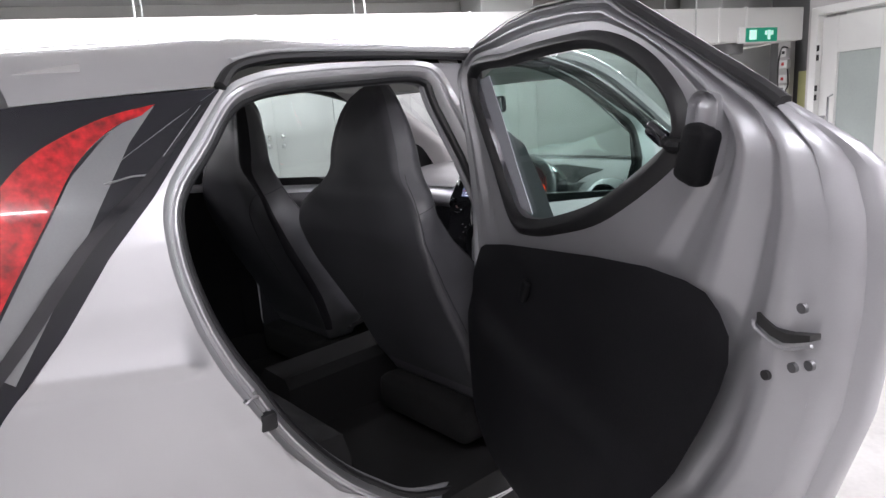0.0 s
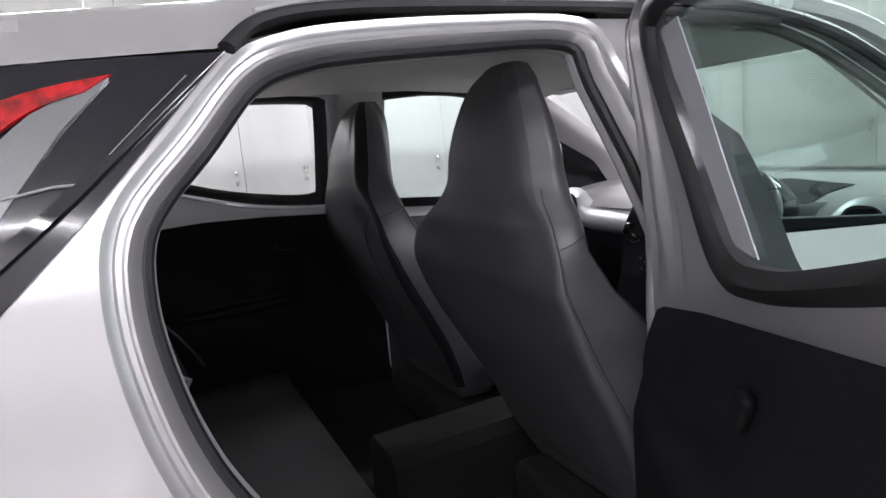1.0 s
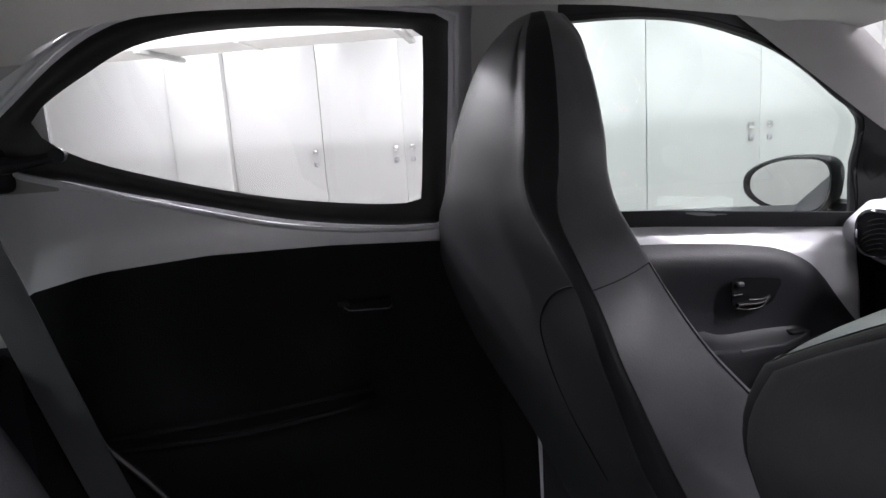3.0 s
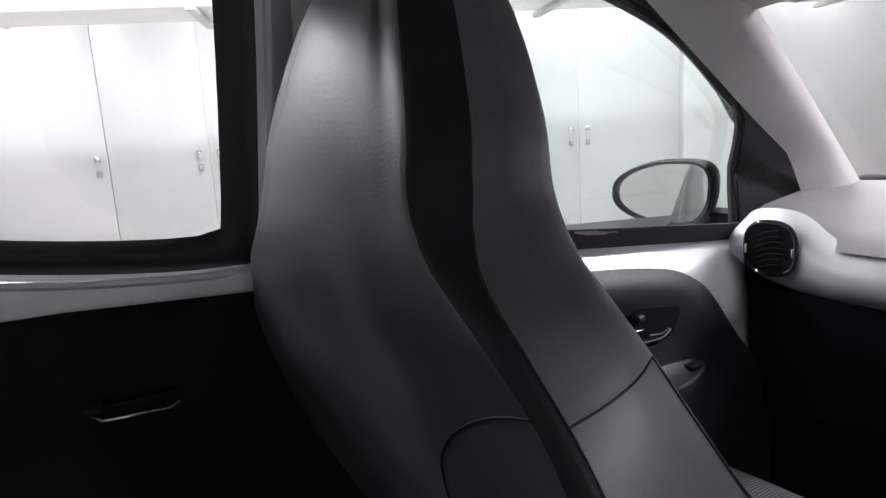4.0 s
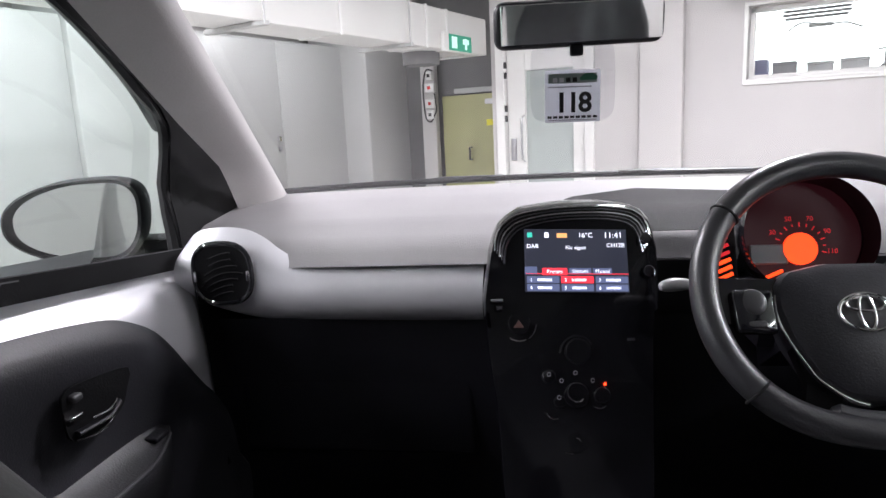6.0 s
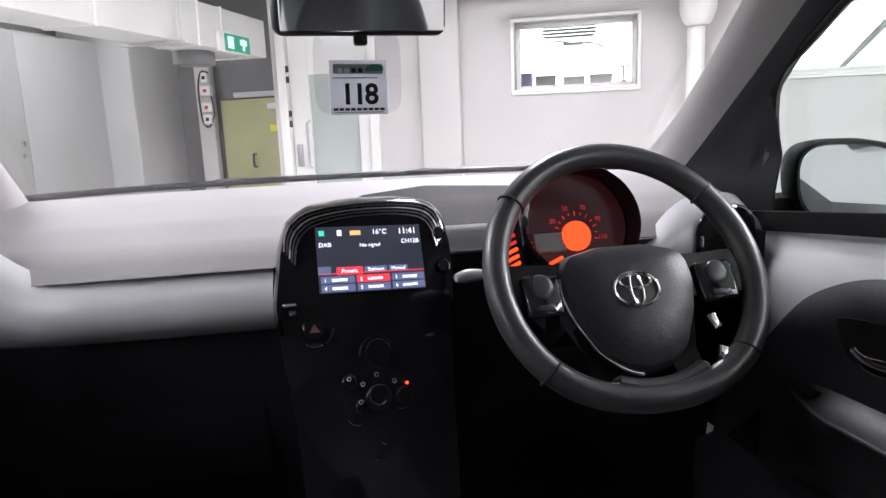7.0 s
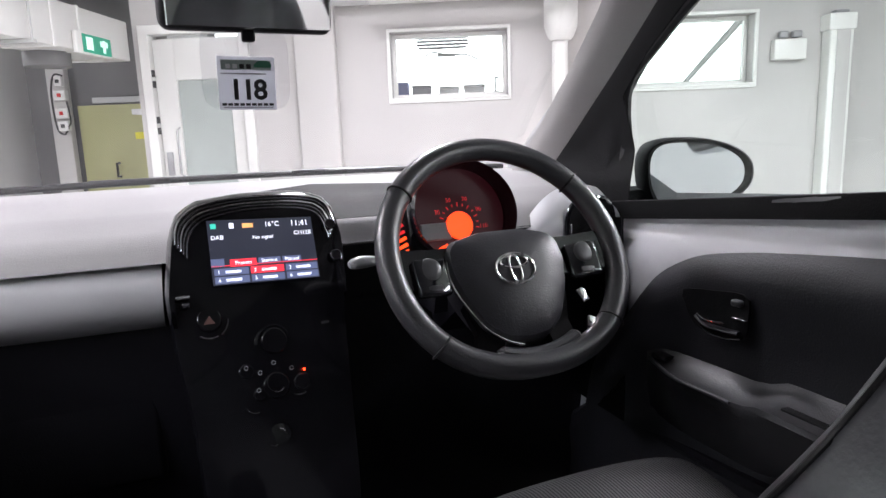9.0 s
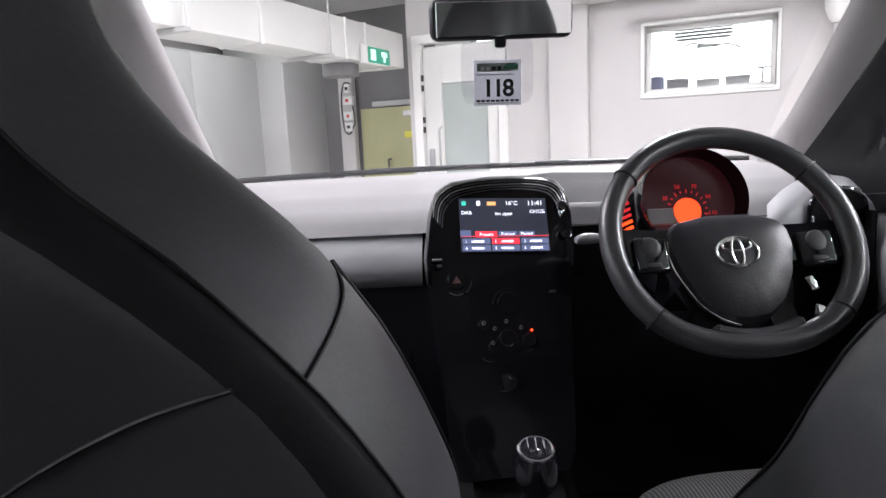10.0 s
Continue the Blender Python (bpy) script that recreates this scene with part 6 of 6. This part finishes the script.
oval = [(0.058 * math.copysign(abs(math.cos(a)) ** 0.35, math.cos(a)), 0.020 + 0.055 * math.copysign(abs(math.sin(a)) ** 0.35, math.sin(a))) for a in [2 * math.pi * i / 48 for i in range(48)]]
sleeve_bm = loft([[Vector((x, y, z)) for x, z in oval] for y in (0.0012, 0.0024)])
tagc = thing("hanging_card", pose(0.0, 0.70, 1.199, 0, 1, 1), "white numbered card in a clear sleeve hung from the mirror", "card")
part("sleeve", sleeve_bm, SLEEVE, tagc, "clear plastic sleeve")
cd = part("card", box(0, -0.0005, 0.0, 0.076, 0.001, 0.071), PRINTCARD, tagc, "white printed card")
CF = Matrix.Translation((0, -0.0022, 0)) @ Matrix.Rotation(radians(90), 4, "X")
part("header_strip", box(0, -0.0014, 0.024, 0.066, 0.0008, 0.013), mat("grey_green_ink", (0.36, 0.42, 0.40), 0.6), cd, "grey green header strip")
part("header_mark", loft([[Vector((0.022 + x, -0.0026 + d, 0.024 + z)) for x, z in ((-0.012, -0.003), (0.011, -0.003), (0.012, 0.002), (0.005, 0.006), (-0.005, 0.006), (-0.012, 0.001))] for d in (0, 0.0006)]), INKGREEN, cd, "small green shape")
for i in range(4):
    part("header_bar", box(-0.024 + 0.009 * i, -0.0022, 0.022, 0.006, 0.0006, 0.006), INK if i > 1 else WHITECARD, cd)
text("number", "118", 0.0375, CF @ Matrix.Translation((0.001, -0.010, 0)), INK, cd, 0.0003, "black printed number", 0.0010, 0.86)
for i in range(9):
    part("footer_bar", box(-0.0315 + 0.0078 * i, -0.0014, -0.0285, 0.006, 0.0008, 0.0034), INK, cd)
part("footer_line", box(0, -0.0014, -0.0325, 0.066, 0.0008, 0.0012), GREYP, cd)
part("header_line", box(-0.004, -0.0014, 0.0125, 0.06, 0.0008, 0.0016), GREYP, cd)


# ---- seats ----
# height, back, front edge, half width at the edge, extra width of the back, inward shift, bulge of the front, hollow of the back
SEATP = [(0.46, 0.03, 0.13, 0.2, 0, 0.01, 0.0, 0.0), (0.55, -0.015, 0.16, 0.245, 0, 0.015, -0.01, 0.0), (0.65, -0.055, 0.135, 0.262, 0, 0.02, -0.025, 0.0), (0.76, -0.112, 0.09, 0.274, 0, 0.02, -0.03, 0.004), (0.84, -0.155, 0.045, 0.281, 0.0, 0.02, -0.03, 0.008), (0.9, -0.18, -0.012, 0.29, -0.002, 0.02, -0.025, 0.01), (0.95, -0.197, -0.06, 0.288, 0.0, 0.02, -0.012, 0.012), (1.0, -0.212, -0.1, 0.278, 0.0, 0.018, 0.004, 0.008), (1.04, -0.219, -0.125, 0.27, -0.01, 0.012, 0.018, 0.001), (1.08, -0.232, -0.143, 0.252, -0.022, 0.005, 0.03, -0.006), (1.1, -0.235, -0.146, 0.231, -0.028, 0.002, 0.036, -0.007), (1.12, -0.236, -0.147, 0.211, -0.034, 0, 0.04, -0.008), (1.16, -0.233, -0.145, 0.188, -0.035, 0, 0.045, -0.01), (1.2, -0.224, -0.142, 0.186, -0.035, 0, 0.048, -0.012), (1.25, -0.209, -0.136, 0.167, -0.036, 0, 0.048, -0.011), (1.29, -0.196, -0.13, 0.144, -0.032, 0, 0.046, -0.01), (1.32, -0.184, -0.126, 0.118, -0.024, 0, 0.042, -0.007), (1.345, -0.17, -0.122, 0.088, -0.014, 0, 0.034, -0.004), (1.362, -0.153, -0.118, 0.055, -0.007, 0, 0.02, -0.001), (1.369, -0.14, -0.115, 0.025, -0.004, 0, 0.01, -0.0)]
LEAN = lut([0.97, 1.04, 1.10, 1.16, 1.25, 1.36], [0, 0.5, 1, 1, 0.65, 0.35])
SEATK = [[q[i] for q in SEATP] for i in range(8)]


# the driver's seat back is set further back at its bolsters and reaches further inboard
BACKSET = lut([0.65, 0.80, 0.95, 1.00, 1.04, 1.08, 1.16, 1.30, 1.37], [0, -0.016, -0.018, -0.022, -0.034, -0.030, -0.024, -0.018, 0])
INBOARD = lut([0.65, 0.85, 0.95, 1.00, 1.04, 1.08, 1.14], [0, 0.014, 0.0185, 0.0245, 0.028, 0.014, 0])


def seat_at(z, drv=0.0):
    """Back, edge, half width, extra, shift, bulge and hollow at a height, rounded between the rows."""
    zs = SEATK[0]
    out = []
    for k in range(1, 8):
        d = 0.014
        out.append(sum(w * float(np.interp(min(max(z + o * d, zs[0]), zs[-1]), zs, SEATK[k])) for o, w in ((-1, 0.25), (0, 0.5), (1, 0.25))))
    out[1] += drv * BACKSET(z)
    out[2] += drv * INBOARD(z)
    out[4] += drv * INBOARD(z)
    return out


# where the seam runs on the flank, from the back ridge (0) to the front edge (1)
SEAM = lut([0.70, 1.0, 1.05, 1.10, 1.16, 1.36], [0.16, 0.14, 0.14, 0.20, 0.36, 0.40])


def seat_ring(x0, z, upright=0.0, k=0.0):
    yb, ye, hw, ex, dx, f, g = seat_at(z, k)
    hb = hw + ex
    x0 = x0 - math.copysign(dx, x0)
    dp = ye - yb
    c = min(0.026, hw * 0.3)
    fs = SEAM(z)

    def wide(f):
        return hb - 0.06 * c * max(0, 1 - f / 0.3) + 0.003 * min(1, f / 0.4) + (hw - hb) * float(np.interp(f, [0.12, 0.46, 0.66, 1], [0, 0.62, 0.95, 1]))
    half = [(0.0, yb + g), (0.3 * hb, yb + g * 0.86), (0.6 * hb, yb + g * 0.48), (hb - 1.3 * c, yb + g * 0.1), (hb - 0.5 * c, yb + 0.01 * dp), (wide(0.55 * fs), yb + 0.55 * fs * dp), (wide(fs), yb + fs * dp), (wide(0.5 * fs + 0.33), yb + (0.5 * fs + 0.33) * dp), (wide(0.66), yb + 0.66 * dp), (hw, ye - 0.006), (hw - 0.4 * c, ye + 0.004 + 0.02 * f), (hw - 1.3 * c, ye + 0.003 + 0.33 * max(f, 0)), (0.55 * hw, ye + 0.012 + 0.55 * f), (0.25 * hw, ye + 0.012 + f), (0.0, ye + 0.01 + f)]
    pts = [(x0 + x, y, z) for x, y in half] + [(x0 - x, y, z) for x, y in half[-2:0:-1]]
    lean = upright * LEAN(z)
    return smooth_path([(x, y + lean, z) for x, y, z in pts], 3, True)


def front_seat(x0, label, upright=0.0, ahead=0.0):
    zs = list(np.linspace(0.46, 1.30, 56)) + [1.312, 1.323, 1.333, 1.342, 1.35, 1.357, 1.362, 1.366, 1.369]
    k = 1.0 if ahead else 0.0
    rings = [seat_ring(x0, z, upright, k) for z in zs]
    n = len(rings[0])
    st = part("front_seat", loft(rings), LEATHER, car, label, 75)
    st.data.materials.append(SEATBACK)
    st.data.materials.append(STRIPSHADE)
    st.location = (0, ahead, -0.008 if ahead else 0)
    # shade set in the colours: darker back, near-black strip beside the inboard flank
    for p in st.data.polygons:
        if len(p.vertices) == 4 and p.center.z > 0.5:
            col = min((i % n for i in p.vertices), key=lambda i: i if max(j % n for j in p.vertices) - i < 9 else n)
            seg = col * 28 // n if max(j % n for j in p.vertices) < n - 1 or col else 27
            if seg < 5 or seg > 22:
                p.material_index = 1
            # band of shade painted between back ridge and inboard flank seam
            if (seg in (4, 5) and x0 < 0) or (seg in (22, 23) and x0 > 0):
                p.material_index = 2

    def on_side(s, f, z, off=0.0005):
        """A point on the seat's flank, f from its back ridge (0) to its front edge (1)."""
        yb, ye, hw = seat_at(z, k)[:3]
        lean = upright * LEAN(z)
        y = yb + f * (ye - yb) + lean
        side = sorted((q[1], (q[0] - x0) * s) for q in seat_ring(x0, z, upright, k) if (q[0] - x0) * s > hw * 0.8 and q[1] < ye + lean + 0.012)
        return Vector((x0 + s * (float(np.interp(y, [p[0] for p in side], [p[1] for p in side])) + off), y, z))

    for s in (-1, 1):
        edge = [on_side(s, 0.97, z, 0.001) for z in np.linspace(0.66, 1.066, 16)]
        part("piping", tube(smooth_path(edge, 2), 0.0011, 6), RUBBER, st, "black piping")
        part("shoulder_seam", tube(smooth_path([on_side(s, f, z, 0.0009) for f, z in ((0.14, 1.045), (0.42, 1.052), (0.7, 1.06), (0.97, 1.066))], 4), 0.0007, 6), RUBBER, st)
        part("flank_seam", tube(smooth_path([seat_ring(x0, z, upright, k)[18 if s > 0 else n - 18] + Vector((s * 0.0006, 0, 0)) for z in np.linspace(0.70, 1.14, 23)], 2), 0.0007, 6), RUBBER, st)
    def on_back(dx, z, off=0.0006):
        """A point on the seat's back, dx from its middle."""
        ring3 = seat_ring(x0, z, upright, k)
        rear = sorted((q[0], q[1]) for q in ring3 if q[1] < seat_at(z, k)[0] + upright * LEAN(z) + 0.05)
        return Vector((x0 + dx, float(np.interp(x0 + dx, [p[0] for p in rear], [p[1] for p in rear])) - off, z))

    if x0 < 0:
        scoop = [on_back(a, z) for a, z in ((0.252, 1.048), (0.225, 1.04), (0.19, 1.022), (0.155, 0.995), (0.128, 0.96), (0.115, 0.90), (0.112, 0.82), (0.11, 0.72))]
        part("back_seam", tube(smooth_path(scoop, 5), 0.0008, 6), RUBBER, st)
    # ribbed cloth between the bolsters
    ins = [[Vector((x0 + x * seat_at(z, k)[2] * 0.62, seat_at(z, k)[1] + 0.016 + seat_at(z, k)[5] + 0.012 * (1 - (x * x)), z)) for x in np.linspace(-1, 1, 13)] + [Vector((x0 + x * seat_at(z, k)[2] * 0.62, seat_at(z, k)[1] - 0.02, z)) for x in (1, -1)] for z in np.linspace(0.56, 1.03, 16)]
    part("seat_insert", loft(ins), FABRIC, st, "dark ribbed fabric insert", 70)
    cush = loft([[Vector((x0 + x, y, z0 + h)) for x, h in ((-0.235, -0.11), (-0.245, -0.055), (-0.215, -0.018), (-0.15, 0.0), (0, 0.006), (0.15, 0.0), (0.215, -0.018), (0.245, -0.055), (0.235, -0.11))] for y, z0 in ((0.07, 0.55), (0.12, 0.568), (0.3, 0.60), (0.44, 0.628), (0.52, 0.62), (0.56, 0.56))])
    c = part("seat_cushion", cush, RIBBED, st, "dark ribbed seat cushion", 60)
    md = c.modifiers.new("sub", "SUBSURF")
    md.levels = md.render_levels = 2
    part("seat_base", rbox(x0, 0.2, 0.40, 0.42, 0.5, 0.12, 0.03), CARPET, st)
    return st


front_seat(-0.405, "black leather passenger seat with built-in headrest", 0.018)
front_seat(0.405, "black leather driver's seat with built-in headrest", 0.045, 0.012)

# rear bench
rows = []
for x in np.linspace(-0.60, 0.60, 25):
    w = 0.014 * math.cos(x / 0.6 * math.pi * 3)
    rows.append([Vector((x, y, z)) for y, z in ((-0.80, 0.52 + w * 0.5), (-0.50, 0.55 + w), (-0.42, 0.53), (-0.40, 0.46), (-0.42, 0.34), (-0.9, 0.34), (-0.92, 0.5))])
bench = part("rear_seat", loft(rows), REARCLOTH, car, "dark cloth rear bench seat", 60)
GREYL = mat("grey_leatherette", (0.52, 0.52, 0.53), 0.5, 0, 0.08, 10, 400, 0.2)
# two backrest halves with raised outer bolsters
for x0, x1 in ((-0.60, -0.035), (-0.025, 0.60)):
    rows = []
    for k in np.linspace(0, 1, 33):
        x = x0 + (x1 - x0) * k
        w = 0.022 * (math.exp(-((k - 0.14) / 0.08) ** 2) + math.exp(-((k - 0.86) / 0.08) ** 2)) - 0.012 * math.exp(-((k - 0.5) / 0.2) ** 2)
        e = 0.02 * max(0, abs(2 * k - 1) - 0.9) / 0.1
        rows.append([Vector((x, y, z)) for y, z in ((-0.80 + w * 0.3, 0.52), (-0.845 + w - e, 0.68), (-0.885 + w - e, 0.80), (-0.925 + w - e, 0.90), (-0.948 + w * 0.5 - e, 0.945 - e), (-0.985, 0.958 - e), (-1.02, 0.94 - e), (-0.99, 0.5))])
    # left half's shade is put into its cloth colour
    bb = part("rear_backrest", loft(rows), SHADECLOTH if x0 < -0.1 else BACKCLOTH, bench, "grey cloth rear backrest, shade in its colour" if x0 < -0.1 else "grey cloth rear backrest", 60)
    for k in (0.27, 0.73):
        x = x0 + (x1 - x0) * k
        part("backrest_seam", tube(smooth_path([(x, -0.838, 0.66), (x, -0.878, 0.79), (x, -0.922, 0.90), (x, -0.955, 0.952)]), 0.0022, 6), RUBBER, bb)
# saddle headrests: front pad, hooked top and dark welt
for x, y, q in ((-0.34, -0.915, 0.72), (0.24, -0.85, 1.0)):
    h = part("headrest", loft([superring(x, y + dy, 1.216 - (1.216 - z) * q, hw, hd, 28, 2.6) for z, dy, hw, hd in ((0.955, 0.020, 0.03, 0.016), (0.965, 0.018, 0.062, 0.026), (0.985, 0.014, 0.085, 0.034), (1.03, 0.006, 0.104, 0.04), (1.10, -0.004, 0.11, 0.044), (1.155, -0.014, 0.108, 0.048), (1.19, -0.022, 0.098, 0.046), (1.208, -0.026, 0.080, 0.036), (1.216, -0.028, 0.045, 0.018))]), GREYL, bench, "grey saddle-shaped rear headrest", 70)
    part("headrest_back", loft([superring(x, y - 0.055 + dy, 1.216 - (1.216 - z) * q, hw, hd, 24, 3.0) for z, dy, hw, hd in ((1.02, 0, 0.10, 0.02), (1.06, 0, 0.112, 0.032), (1.12, 0, 0.114, 0.036), (1.165, -0.004, 0.108, 0.032), (1.185, -0.006, 0.09, 0.018))]), BACKCLOTH, h, "darker grey cloth back of the headrest", 70)
    pz, pd, pw = [0.955, 0.965, 0.985, 1.03, 1.10, 1.155], [0.020, 0.018, 0.014, 0.006, -0.004, -0.014], [0.03, 0.062, 0.085, 0.104, 0.11, 0.108]
    side = [(float(np.interp(z, pz, pw)) + 0.004, y + float(np.interp(z, pz, pd)) - 0.004, z) for z in np.linspace(1.15, 0.958, 14)]
    welt = [(x + a, b, 1.216 - (1.216 - c) * q) for a, b, c in side + [(0, y + 0.018, 0.949)] + [(-a, b, c) for a, b, c in side[::-1]]]
    part("headrest_welt", tube(welt, 0.009, 8), RUBBER, h, "black welt round the pad")
    for k in (-0.05, 0.05):
        part("headrest_post", tube([(x + k, y - 0.03, 0.90), (x + k, y - 0.03, 1.216 - 0.186 * q)], 0.006, 8), CHROME, h)
# seat belts
BELT = mat("grey_belt_webbing", (0.05, 0.052, 0.056), 0.6, 0, 0.1, 30, 600, 0.4)
for s in (-1, 1):
    pts = smooth_path([(s * 0.60, -0.948, 1.262), (s * 0.585, -0.905, 1.16), (s * 0.575, -0.872, 1.06), (s * 0.572, -0.82, 0.87), (s * 0.578, -0.765, 0.67), (s * 0.585, -0.73, 0.56)], 6)
    part("seat_belt", sheet(lambda u, v: pts[min(len(pts) - 1, int(round(v * (len(pts) - 1))))] + Vector((-0.02 * s * (u - 0.5), 0.058 * (u - 0.5), 0.02 * (u - 0.5))), 4, len(pts) - 1, 0.0015), BELT, car, "dark grey seat belt webbing")
    part("belt_guide", loft([[Vector((s * x, y, z)) for y, z in ((-0.985, 1.275), (-0.978, 1.262), (-0.93, 1.288), (-0.868, 1.335), (-0.90, 1.312), (-0.955, 1.292))] for x in (0.592, 0.622)]), PLASTIC, car, "black belt guide")
loop = smooth_path([(-0.225, -0.902, 1.205), (-0.262, -0.868, 1.195), (-0.290, -0.846, 1.150), (-0.325, -0.838, 1.080), (-0.352, -0.836, 1.03)], 5)
part("belt_loop", sheet(lambda u, v: loop[min(len(loop) - 1, int(round(v * (len(loop) - 1))))] + Vector((0.022 * (u - 0.5), 0.004 * math.sin(math.pi * u), 0.018 * (u - 0.5))), 4, len(loop) - 1, 0.002), BELT, car, "dark belt webbing looped over a rear headrest")
bk = part("belt_tongue", tube([(-0.545, -0.735, 0.605), (-0.552, -0.708, 0.585), (-0.556, -0.722, 0.555), (-0.549, -0.748, 0.575)], 0.008, 8, True), mat("bright_zinc", (0.85, 0.85, 0.85), 0.45, 0.3), car, "bright metal belt tongue")
part("tongue_grip", rbox(-0.55, -0.758, 0.598, 0.02, 0.03, 0.016, 0.005), PLASTIC, bk)
part("belt_stem", tube(smooth_path([(-0.585, -0.78, 0.79), (-0.575, -0.71, 0.70), (-0.55, -0.66, 0.62)]), 0.005, 6), RUBBER, car)
# coiled cord hanging at the tailgate
hx = []
line = smooth_path([(-0.50, -1.19, 1.36), (-0.50, -1.195, 1.28), (-0.50, -1.172, 1.238), (-0.50, -1.135, 1.226), (-0.50, -1.10, 1.25), (-0.50, -1.088, 1.30), (-0.50, -1.095, 1.36)], 40)
for i, q in enumerate(line):
    hx.append((q[0] + 0.013 * math.cos(i * 0.75), q[1] + 0.009 * math.sin(i * 0.75), q[2] + 0.009 * math.sin(i * 0.75)))
part("coiled_cord", tube(hx, 0.0032, 5), RUBBER, car, "black coiled cord hanging at the tailgate")
